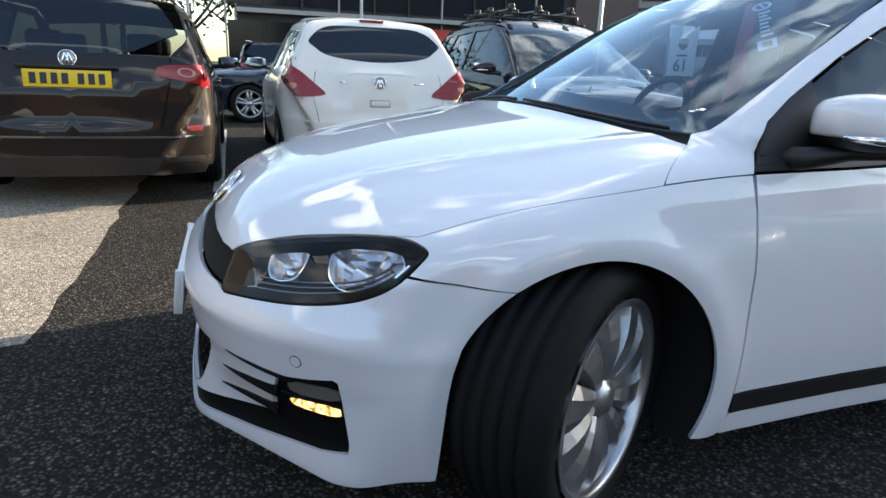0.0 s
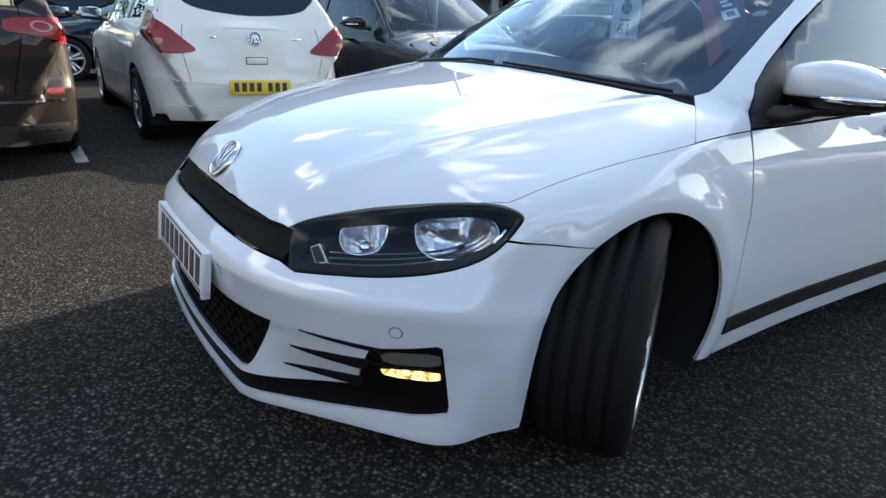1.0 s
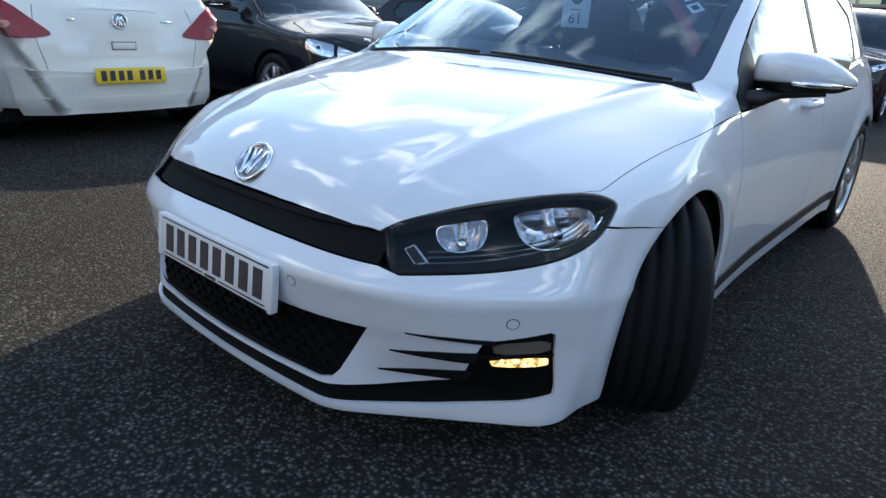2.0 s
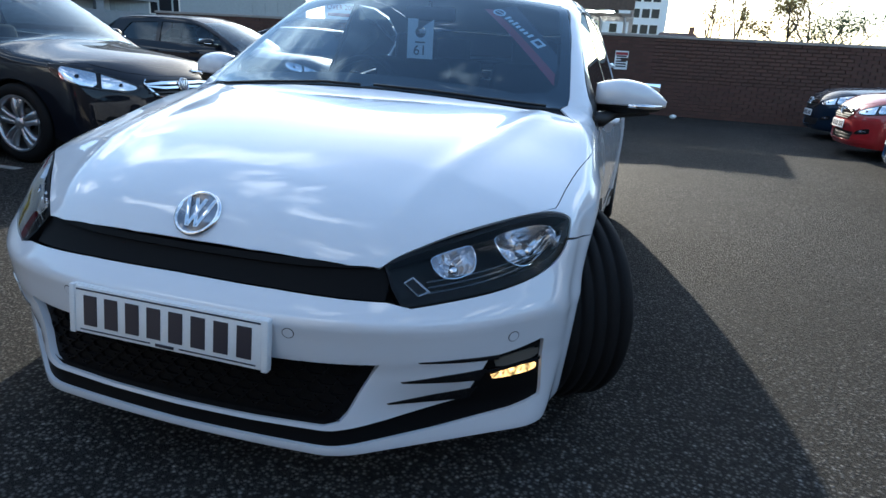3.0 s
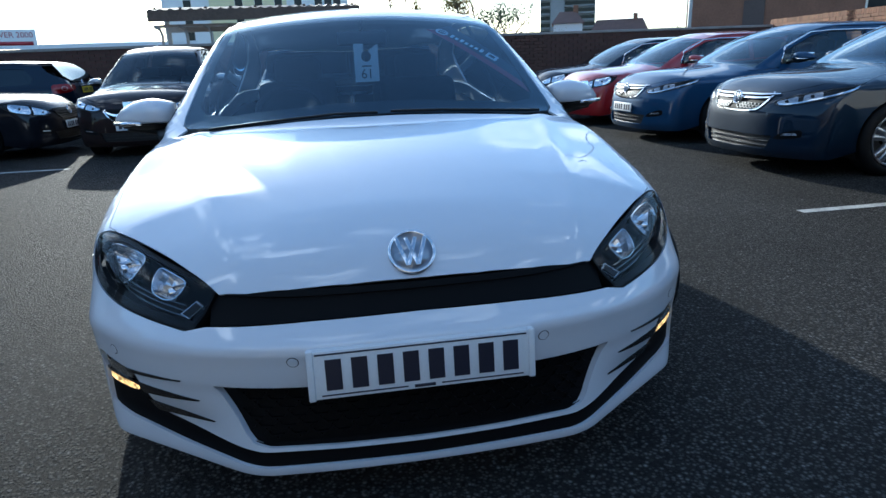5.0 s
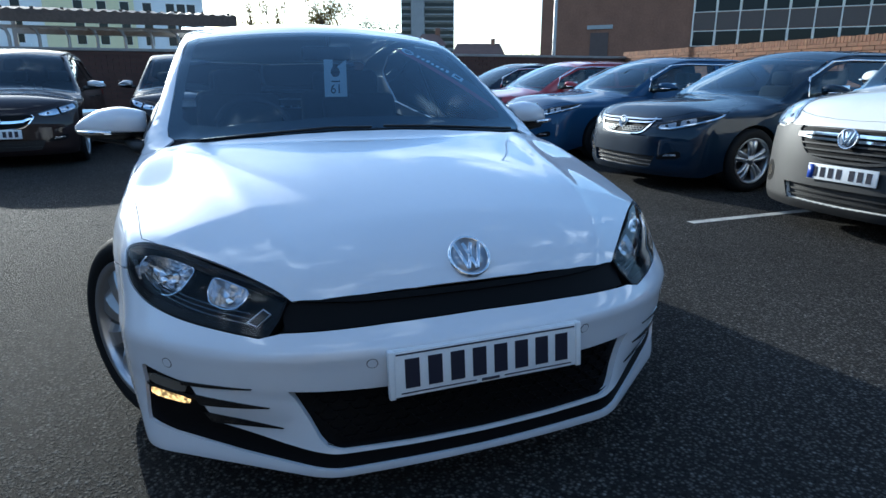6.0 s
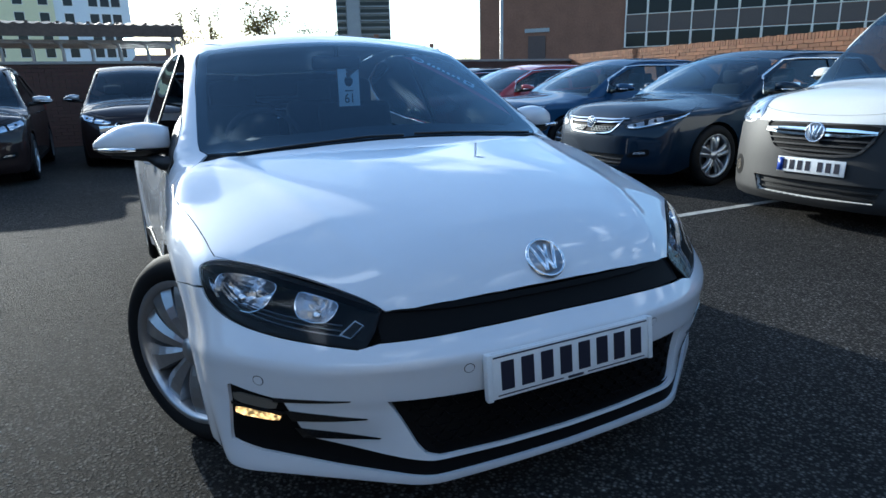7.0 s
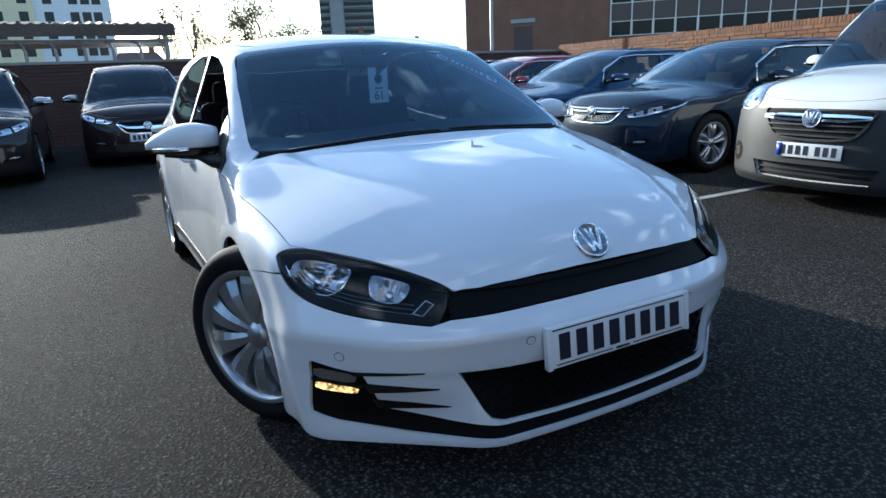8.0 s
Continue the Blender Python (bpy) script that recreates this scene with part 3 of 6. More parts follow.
    strip = both(around(sh, [(0, -0.87, 0.217), (0.2, -0.868, 0.219), (0.40, -0.85, 0.225), (0.52, -0.80, 0.242), (0.62, -0.73, 0.264), (0.675, -0.68, 0.278), (0.685, -0.672, 0.33), (0.70, -0.65, 0.392),
                             (0.77, -0.60, 0.405), (0.826, -0.567, 0.417), (0.836, -0.56, 0.412), (0.846, -0.542, 0.27), (0.842, -0.542, 0.246), (0.78, -0.60, 0.226), (0.62, -0.73, 0.203), (0.4, -0.85, 0.184), (0, -0.88, 0.179)]))
    half = around(sh, [(0, -0.84, 0.545), (0.25, -0.82, 0.543), (0.478, -0.747, 0.535)]) + shrink(lamp, -0.003)[len(lamp) - 3:len(lamp_top) - 1:-1]
    half += flank(sh, [(y, z) for y, z in arc(-0.01, 0.315, 0.345, 123.5, 150, 6)] + [(-0.325, 0.43), (-0.335, 0.36), (-0.342, 0.28), (-0.35, 0.2), (-0.354, 0.172)])
    half += around(sh, [(0.83, -0.52, 0.168), (0.72, -0.63, 0.167), (0.5, -0.80, 0.165), (0.25, -0.87, 0.162), (0, -0.88, 0.161)])
    bumper = put("front_bumper", "wrap", both(half), WHITE, "white front bumper", holes=(lower, strip), h=0.0145, rims=0.018)
    # black inserts behind the openings
    put("lower_grille_backing", "wrap", both(around(sh, [(0, -0.87, 0.40), (0.52, -0.81, 0.405), (0.44, -0.845, 0.225), (0, -0.87, 0.214)])), GRILLE_BLACK, h=0.03, off=-0.019, thick=0)
    wide = both(around(sh, [(0, -0.87, 0.24), (0.4, -0.85, 0.245), (0.6, -0.74, 0.29), (0.68, -0.67, 0.42), (0.86, -0.545, 0.435), (0.87, -0.53, 0.23), (0.6, -0.74, 0.19), (0.4, -0.85, 0.17), (0, -0.88, 0.168)]))
    put("spoiler_backing", "wrap", wide, GRILLE_BLACK, h=0.03, off=-0.010, thick=0)
    # honeycomb of the lower grille
    honeycomb(sh, car, shrink(lower, 0.012), 0.05, 0.022, -0.012, GRILLE_BLACK)
    # slits beside the fog lamps
    for tip, a, b in (((0.574, -0.768, 0.399), (0.72, -0.635, 0.396), (0.72, -0.635, 0.384)), ((0.545, -0.788, 0.345), (0.70, -0.652, 0.362), (0.69, -0.66, 0.33)), ((0.517, -0.797, 0.286), (0.69, -0.66, 0.308), (0.68, -0.67, 0.274))):
        t, p, q = around(sh, [tip, a, b])
        wedge = [t, ((t[0] + p[0]) / 2, 0.45 * t[1] + 0.55 * p[1] + 0.002), p, q, ((t[0] + q[0]) / 2, 0.5 * t[1] + 0.5 * q[1] - 0.001), (t[0] + 0.004, t[1] - 0.003)]
        put("slit", "wrap", wedge, GLOSS_BLACK, "black air slit", two=True, h=0.02, off=0.002, thick=0.004)
    # fog lamps
    for n, zz, mat, lab in (("indicator", (0.385, 0.357), FOG_DARK, "unlit lamp glass"), ("fog_lamp", (0.340, 0.320), FOG_LIT, "lit amber fog lamp")):
        q = around(sh, [(0.715, -0.64, zz[0] - 0.006), (0.828, -0.56, zz[0] + 0.006), (0.832, -0.558, zz[1] + 0.004), (0.722, -0.632, zz[1] - 0.004)])
        put(n, "wrap", rounded(q, 1), mat, lab, two=True, h=0.012, off=-0.006, thick=0.015)
    q = around(sh, [(0.70, -0.65, 0.352), (0.838, -0.552, 0.358), (0.838, -0.552, 0.350), (0.70, -0.65, 0.344)])
    put("fog_divider", "wrap", q, GLOSS_BLACK, two=True, h=0.02, off=-0.004, thick=0.02)
    # upper grille
    grille = both(around(sh, [(0, -0.79, 0.606), (0.25, -0.785, 0.607), (0.43, -0.757, 0.614), (0.47, -0.745, 0.616), (0.485, -0.74, 0.575), (0.476, -0.75, 0.541), (0.25, -0.82, 0.549), (0, -0.84, 0.551)]))
    put("upper_grille_backing", "wrap", grille, GRILLE_BLACK, "gloss black grille", h=0.03, off=-0.012, thick=0.01)
    bar = both(around(sh, [(0, -0.79, 0.606), (0.3, -0.78, 0.608), (0.455, -0.75, 0.614), (0.455, -0.75, 0.600), (0.3, -0.79, 0.594), (0, -0.80, 0.592)]))
    put("grille_bar", "wrap", bar, GRILLE_BLACK, h=0.03, off=-0.002, thick=0.012)
    # headlamps
    put("headlamp_housing", "wrap", lamp, LAMP_DARK, "dark headlamp housing", two=True, h=0.03, off=-0.10, thick=0.0)
    rim_in = [(a, b + (0.010 if len(lamp_top) + 4 <= i < len(lamp) - 1 else 0.0)) for i, (a, b) in enumerate(shrink(lamp, 0.008))]
    put("headlamp_frame", "wrap", lamp, GRILLE_BLACK, two=True, h=0.02, off=-0.002, thick=0.05, holes=(rim_in,), rims=0.05)
    put("headlamp_lens", "wrap", shrink(lamp, 0.002), LENS, "clear headlamp glass", two=True, h=0.025, off=0.001, thick=0.0)
    for x, y, shape in ((0.628, -0.595, [(-0.054, 0.628), (0.0, 0.645), (0.054, 0.658), (0.054, 0.62), (0.040, 0.586), (0.0, 0.573), (-0.032, 0.576), (-0.050, 0.598)]),
                        (0.752, -0.462, [(-0.066, 0.664), (0.0, 0.680), (0.058, 0.684), (0.070, 0.655), (0.058, 0.618), (0.02, 0.595), (-0.03, 0.589), (-0.057, 0.612)])):
        s0 = float(sh.s_of(x, y))
        inner = x < 0.7
        ring = np.array(rounded([(s0 - (0.045 if inner else 0.026) + (1.05 if inner else 1.36) * u, (0.617 + 0.84 * (z - 0.616) if inner else 0.640 + 1.0 * (z - 0.637))) for u, z in shape], 2))
        mid = ring.mean(0)
        verts, faces, m = [], [], len(ring)
        for f, deep in ((1.0, 0.026), (0.97, 0.044), (0.86, 0.062), (0.68, 0.075), (0.45, 0.083), (0.22, 0.087)):
            uv = mid + (ring - mid) * f
            p = sh.wrap(uv[:, 0], uv[:, 1])
            verts += list(p - sh.normal(p) * deep)
        for k in range(5):
            faces += [(k * m + j, k * m + (j + 1) % m, (k + 1) * m + (j + 1) % m, (k + 1) * m + j) for j in range(m)]
        faces.append(tuple(range(5 * m, 6 * m)))
        c = sh.wrap(np.array([mid[0]]), np.array([mid[1]]))
        nv = sh.normal(c)[0]
        c = c[0] - nv * 0.066
        for s in (1, -1):
            b = link_mesh("reflector", mesh_from([(s * v[0], v[1], v[2]) for v in verts], faces if s > 0 else [g[::-1] for g in faces]), REFLECTOR, car, "bright faceted reflector bowl", False)
            cap = part("bulb_cap", lathe([(0.001, 0.03), (0.011, 0.027), (0.015, 0.012), (0.015, -0.02)], 20, False), CHROME, b)
            cap.matrix_local = look((s * c[0], c[1], c[2]), (s * (c[0] - nv[0]), c[1] - nv[1], c[2] - 0.1 * nv[2]))
        for side in (False, True):
            link_mesh("reflector_rim", skin(sh, "wrap", [tuple(p) for p in ring], (shrink([tuple(p) for p in ring], 0.0018),), mirror=side, h=0.01, off=-0.025, thick=0.003), CHROME, car)
    q = around(sh, [(0.512, -0.72, 0.578), (0.530, -0.705, 0.589), (0.556, -0.68, 0.560), (0.534, -0.70, 0.552)])
    put("side_light", "wrap", q, LAMP_BRIGHT, "small clear side light", two=True, h=0.01, off=-0.030, thick=0.02)
    q = around(sh, [(0.515, -0.717, 0.577), (0.529, -0.706, 0.585), (0.549, -0.686, 0.561), (0.534, -0.70, 0.555)])
    put("side_light_lens", "wrap", q, LAMP_DARK, two=True, h=0.01, off=-0.027, thick=0.004)
    # ribbed dark shelf under the bowls
    for d in (0.024, 0.034, 0.044):
        up, dn = shrink(lamp, d), shrink(lamp, d + 0.003)
        k0, k1 = len(lamp_top) + 3, len(lamp) - 5
        put("lamp_rib", "wrap", up[k0:k1] + dn[k0:k1][::-1], GLOSS_BLACK, two=True, h=0.012, off=-0.03, thick=0.01)
    k0, k1 = len(lamp_top) - 3, len(lamp) - 3
    q = shrink(lamp, 0.0125)[k0:k1] + shrink(lamp, 0.0165)[k0:k1][::-1]
    put("light_strip", "wrap", q, CHROME, "bright trim strip", two=True, h=0.012, off=-0.012, thick=0.012)
    # parking sensors
    for x, y, z in ((0.304, -0.872, 0.460), (0.765, -0.632, 0.440)):
        s0, z0 = around(sh, [(x, y, z)])[0]
        put("parking_sensor", "wrap", [(s0 + 0.0135 * math.cos(a), z0 + 0.0135 * math.sin(a)) for a in np.linspace(0, 2 * math.pi, 20, False)], GREY_PLASTIC, two=True, h=0.02, off=0.0006, thick=0.002)
        put("sensor_disc", "wrap", [(s0 + 0.0115 * math.cos(a), z0 + 0.0115 * math.sin(a)) for a in np.linspace(0, 2 * math.pi, 20, False)], WHITE, two=True, h=0.02, off=0.0014, thick=0.001)
    # windscreen, header and roof
    edge3 = [(0.730, 0.385), (0.719, 0.46), (0.69, 0.64), (0.655, 0.83), (0.622, 0.97)]
    glass_half = [(0, 0.178), (0.3, 0.193), (0.55, 0.242), (0.66, 0.282), (0.709, 0.312), (0.727, 0.345)] + edge3[:-1] + [(0.615, 0.975), (0.587, 0.985), (0.4, 0.938), (0.2, 0.912), (0, 0.903)]
    inner = [(0, 0.255), (0.3, 0.27), (0.55, 0.315), (0.650, 0.375), (0.676, 0.43), (0.672, 0.5), (0.640, 0.7), (0.588, 0.935), (0.575, 0.945), (0.4, 0.905), (0.2, 0.88), (0, 0.872)]
    w = put("windscreen", "top", both(glass_half), BLUE_REFLECT_SCREEN, "tinted windscreen", h=0.05, thick=0.0)
    cowl = [(0, 0.158), (0.3, 0.168), (0.6, 0.212), (0.74, 0.262), (0.722, 0.335), (0.66, 0.31), (0.55, 0.27), (0.3, 0.215), (0, 0.20)]
    put("cowl_panel", "top", both(cowl), GRILLE_BLACK, "black scuttle panel", h=0.03, off=-0.007, thick=0.0)
    put("windscreen_band", "top", both(glass_half), BLACK_TRIM, "black printed border", h=0.03, off=-0.006, thick=0.0, holes=(both(inner),))
    gut = [(1.02, 1.316), (1.22, 1.337), (1.6, 1.35), (2.0, 1.335), (2.4, 1.29), (2.75, 1.225)]
    gut3 = [sh.side(y, z) for y, z in gut]
    roof = [(0, 0.908), (0.2, 0.917), (0.4, 0.943), (0.588, 0.991)] + [(x, y) for x, y, z in gut3] + [(0.4, 2.86), (0, 2.9)]
    put("roof", "top", both(roof), WHITE, "white roof", h=0.04)
    belt = [(0.39, 0.828), (0.7, 0.834), (1.0, 0.845), (1.4, 0.86), (1.56, 0.872), (2.0, 0.905), (2.35, 0.955)]
    over = [(0.393, 0.848), (0.41, 0.895), (0.45, 0.94), (0.53, 0.995), (0.7, 1.095), (0.85, 1.17), (1.0, 1.23), (1.2, 1.277), (1.45, 1.303), (1.8, 1.308), (2.1, 1.27), (2.4, 1.17)]
    pillar = flank(sh, [(y, float(run(y)) + 0.002) for y in (0.145, 0.2, 0.26, 0.32, 0.385)] + over + [(2.42, 1.1), (2.36, 0.96), (2.6, 0.97), (3.0, 0.97), (3.1, 1.05), (2.95, 1.15)] + gut[::-1])
    e3 = [tuple(sh.drape(np.array([x]), np.array([y]))[0]) for x, y in edge3[::-1] + [(0.7305, 0.345), (0.7115, 0.309), (0.7455, 0.2735), (0.7755, 0.2365)] + [(x + 0.0006, y + 0.0008) for x, y in joint[::-1]]]
    pillar += [(0.88 * math.pi / 2 + y - sh.ya, z) for x, y, z in e3]
    put("side_frame", "wrap", pillar, WHITE, "white pillars and roof rail", two=True, h=0.03)
    # side glass
    front_g = [(0.40, 0.838), (0.7, 0.844), (1.0, 0.855), (1.4, 0.872), (1.52, 0.88), (1.52, 1.30), (1.45, 1.297), (1.2, 1.27), (1.0, 1.222), (0.85, 1.162), (0.7, 1.086), (0.53, 0.986), (0.455, 0.932), (0.416, 0.888)]
    rear_g = [(1.56, 0.885), (2.0, 0.915), (2.33, 0.962), (2.38, 1.1), (2.36, 1.165), (2.1, 1.26), (1.8, 1.30), (1.56, 1.302)]
    put("door_window", "wrap", flank(sh, front_g), PRIVACY, "dark side glass", h=0.06, off=-0.004, thick=0.003)
    put("rear_side_window", "wrap", flank(sh, rear_g), PRIVACY, "dark side glass", two=True, h=0.06, off=-0.004, thick=0.003)
    put("window_pillar", "wrap", flank(sh, [(1.515, 0.87), (1.565, 0.875), (1.565, 1.31), (1.515, 1.31)]), BLACK_TRIM, two=True, h=0.06, off=-0.002, thick=0.01)
    put("window_seal", "wrap", flank(sh, [(0.388, 0.830)] + [(y, z + 0.004) for y, z in belt] + [(y, z + 0.02) for y, z in belt[::-1]] + [(0.393, 0.848)]), BLACK_TRIM, two=True, h=0.05, off=0.001, thick=0.006)
    put("mirror_foot_panel", "wrap", flank(sh, [(0.394, 0.845), (0.60, 0.85), (0.60, 1.034), (0.53, 0.993), (0.45, 0.938), (0.412, 0.893)]), BLACK_TRIM, two=True, h=0.04, off=0.002, thick=0.006)
    # doors, strip, sill, quarter
    door = flank(sh, [(0.392, 0.823)] + [(y, z - 0.003) for y, z in belt[:5]] + [(1.565, 0.7), (1.55, 0.5), (1.53, 0.295), (1.0, 0.292), (0.409, 0.288), (0.407, 0.4), (0.401, 0.6), (0.392, 0.75)])
    put("door", "wrap", door, WHITE, "white door", two=True, h=0.04)
    put("door_strip", "wrap", flank(sh, [(0.409, 0.284), (1.0, 0.288), (1.53, 0.291), (2.2, 0.30), (2.2, 0.25), (1.0, 0.236), (0.412, 0.232)]), BLACK_TRIM, "black sill strip", two=True, h=0.04, off=0.004, thick=0.012)
    put("sill", "wrap", flank(sh, [(0.409, 0.228), (1.0, 0.232), (2.2, 0.246), (2.2, 0.185), (1.0, 0.175), (0.40, 0.168)]), WHITE, two=True, h=0.05)
    rear_ring = arc(2.57, 0.315, 0.35, 200, -12, 28)
    quarter = flank(sh, [(1.57, 0.869), (2.0, 0.902), (2.36, 0.952), (2.6, 0.966), (3.0, 0.966)]) + around(sh, [(0.72, 3.15, 0.96), (0.76, 3.1, 0.6), (0.8, 3.05, 0.25)]) + flank(sh, rear_ring[::-1] + [(2.21, 0.30), (1.536, 0.296), (1.555, 0.5), (1.57, 0.7)])
    put("rear_quarter", "wrap", quarter, WHITE, two=True, h=0.045)
    s_end = 0.88 * math.pi + sh.yb - sh.ya
    s_a = float(sh.s_of(0.74, 3.12))
    put("tail_panel", "wrap", [(s_a, 0.95), (s_end - 0.005, 0.95), (s_end - 0.005, 0.2), (s_a, 0.25)], WHITE, two=True, h=0.06)
    put("tailgate", "top", both([(0, 2.91), (0.4, 2.87), (0.6, 2.82), (0.66, 3.0), (0.66, 3.2), (0.4, 3.28), (0, 3.3)]), PRIVACY, "dark rear window", h=0.06)
    # handles
    for s in (1, -1):
        x, y, z = sh.side(1.28, 0.80)
        h = part("door_handle", tube([(s * (x - 0.01), 1.18, z), (s * (x + 0.035), 1.2, z), (s * (x + 0.042), 1.3, z + 0.003), (s * (x + 0.03), 1.38, z + 0.004), (s * (x - 0.01), 1.4, z + 0.004)], [0.012, 0.014, 0.014, 0.013, 0.011]), WHITE, car)
    # inner tub, floor and arch liners
    tub = [(0.02, 0.2), (0.02, 0.5)] + [(x, z) for x, z in flank(sh, [(-0.15, 0.66), (0.3, 0.78), (1.5, 0.84), (2.6, 0.9)])] + [(s_end - 0.02, 0.9), (s_end - 0.02, 0.22)]
    tub += flank(sh, arc(2.57, 0.30, 0.37, -20, 200, 14) + arc(-0.01, 0.30, 0.365, -20, 200, 14))
    put("inner_tub", "wrap", tub, UNDER, two=True, h=0.08, off=-0.05, thick=0.0)
    part("floor_pan", box_bm((1.1, 3.6, 0.02), (0, 1.3, 0.20)), UNDER, car)
    part("bulkhead", box_bm((1.35, 0.02, 0.56), (0, 0.36, 0.53)), UNDER, car)
    for cy in (-0.01, 2.57):
        for s in (1, -1):
            bm = bmesh.new()
            pts = arc(cy, 0.315, 0.362, -30, 210, 24)
            rows = []
            for y, z in pts:
                rows.append([bm.verts.new((s * (0.855 if k == 0 else 0.50), y, z)) for k in range(2)])
            for a, b in zip(rows, rows[1:]):
                bm.faces.new((a[0], a[1], b[1], b[0]))
            bm.faces.new([r[1] for r in rows])
            part("arch_liner", bm, UNDER, car, smooth=False)
    # wheels
    wheel(car, (0.785, -0.01, 0.32), 33, True, 0.32, 0.235, 0.237, 10, False, ALLOY, 0.016)
    wheel(car, (-0.785, -0.01, 0.32), 33, False, 0.32, 0.235, 0.237, 10, False, ALLOY, 0.016)
    wheel(car, (0.78, 2.57, 0.32), 0, True, 0.32, 0.235, 0.237, 10, False, ALLOY, 0.016)
    wheel(car, (-0.78, 2.57, 0.32), 0, False, 0.32, 0.235, 0.237, 10, False, ALLOY, 0.016)
    # door mirrors
    for s in (1, -1):
        door_mirror(car, s, (0.80, 0.50, 0.865), (0.945, 0.60, 0.95), WHITE, 1.15)
    # badge and display plate
    bp = sh.drape(np.array([0.0]), np.array([-0.752]))
    bn = sh.normal(bp)[0]
    badge(car, (0, bp[0][1] + 0.004 * bn[1], bp[0][2] + 0.004 * bn[2]), math.degrees(math.atan2(-bn[1], bn[2])), 0.058)
    pl = plate(car, (0, -0.890, 0.432), 0, -6, False, 8, 0.533, 0.116)
    part("plate_holder", box_bm((0.537, 0.012, 0.122), (0, 0.009, 0), 0.003), PLATE_WHITE, pl)
    for x in (-0.262, 0.262):
        part("holder_end", box_bm((0.016, 0.014, 0.122), (x, -0.001, 0), 0.003), PLATE_WHITE, pl)
    part("holder_edge_line", box_bm((0.50, 0.002, 0.0035), (0, -0.0045, 0.050)), PLATE_INK, pl)
    for z, w2, x2 in ((-0.049, 0.2, -0.14), (-0.049, 0.2, 0.14), (-0.050, 0.05, 0.0)):
        part("maker_mark_bar", box_bm((w2, 0.002, 0.0028 if w2 > 0.1 else 0.007), (x2, -0.0045, z)), PLATE_INK, pl)
    # wipers
    for s, pts in ((1, [(0.05, 0.20), (0.25, 0.213), (0.5, 0.255), (0.66, 0.305)]), (-1, [(-0.62, 0.27), (-0.4, 0.225), (-0.15, 0.205), (0.0, 0.195)])):
        q = sh.drape(np.array([p[0] for p in pts]), np.array([p[1] for p in pts]))
        part("wiper", tube([(a, b - 0.022, c - 0.004) for a, b, c in q], 0.005), BLACK_TRIM, car)
    return car, sh


def shrink(poly, d):
    """An outline moved inwards by d."""
    a = np.array(poly)
    area = np.sum(a[:, 0] * np.roll(a[:, 1], -1) - np.roll(a[:, 0], -1) * a[:, 1])
    t1, t2 = a - np.roll(a, 1, 0), np.roll(a, -1, 0) - a
    t1, t2 = t1 / np.linalg.norm(t1, axis=1, keepdims=True), t2 / np.linalg.norm(t2, axis=1, keepdims=True)
    t = t1 + t2
    t /= np.linalg.norm(t, axis=1, keepdims=True)
    n = np.stack([-t[:, 1], t[:, 0]], -1) * (1 if area > 0 else -1)
    return [tuple(p) for p in a + n * d]


def clip_band(poly, at, way):
    """The part of an outline beyond (way 1) or before (way -1) a value of its first coordinate."""
    out = []
    for i, p in enumerate(poly):
        q = poly[(i + 1) % len(poly)]
        a, b = (p[0] - at) * way, (q[0] - at) * way
        if a >= 0:
            out.append(p)
        if a * b < 0:
            t = a / (a - b)
            out.append((p[0] + (q[0] - p[0]) * t, p[1] + (q[1] - p[1]) * t))
    return out


def honeycomb(sh, car, poly, w, hgt, off, mat=None):
    """Thin bars in a honeycomb over an outline of the shell, joined into one grid."""
    a = np.array(poly)
    lo, hi = a.min(0), a.max(0)
    segs = []
    row, z = 0, lo[1]
    while z < hi[1] + hgt:
        x = lo[0] + (row % 2) * w / 2
        while x < hi[0] + w:
            segs += [((x - w * 0.3, z), (x + w * 0.3, z)), ((x + w * 0.3, z), (x + w * 0.5 - w * 0.3 + w * 0.1 + w * 0.2, z + hgt * 0.5)), ((x - w * 0.3, z), (x - w * 0.5, z + hgt * 0.5)), ((x + w * 0.5, z + hgt * 0.5), (x + w * 0.3, z + hgt)), ((x - w * 0.5, z + hgt * 0.5), (x - w * 0.3, z + hgt))]
            x += w
        z += hgt
        row += 1
    P, Q = np.array([s[0] for s in segs]), np.array([s[1] for s in segs])
    ok = inside_poly(P[:, 0], P[:, 1], poly) & inside_poly(Q[:, 0], Q[:, 1], poly)
    P, Q = P[ok], Q[ok]
    d = Q - P
    n = np.stack([-d[:, 1], d[:, 0]], -1) / (np.linalg.norm(d, axis=1, keepdims=True) + 1e-9) * 0.0022
    verts, faces = [], []
    for c in (P - n, P + n, Q + n, Q - n):
        v = sh.wrap(np.abs(c[:, 0]), c[:, 1])
        v[:, 0] *= np.sign(c[:, 0])
        nn = sh.normal(v)
        verts.append(v + nn * off)
        verts.append(v + nn * (off - 0.012))
    k = len(P)
    allv = np.concatenate(verts)
    for i in range(k):
        t = [i + 2 * j * k for j in range(4)]
        b = [i + (2 * j + 1) * k for j in range(4)]
        faces += [tuple(t), (t[0], t[3], b[3], b[0]), (t[1], t[2], b[2], b[1])]
    link_mesh("honeycomb_mesh", mesh_from(allv, faces), mat or GLOSS_BLACK, car, "fine honeycomb mesh", False)["kind"] = "stuff"


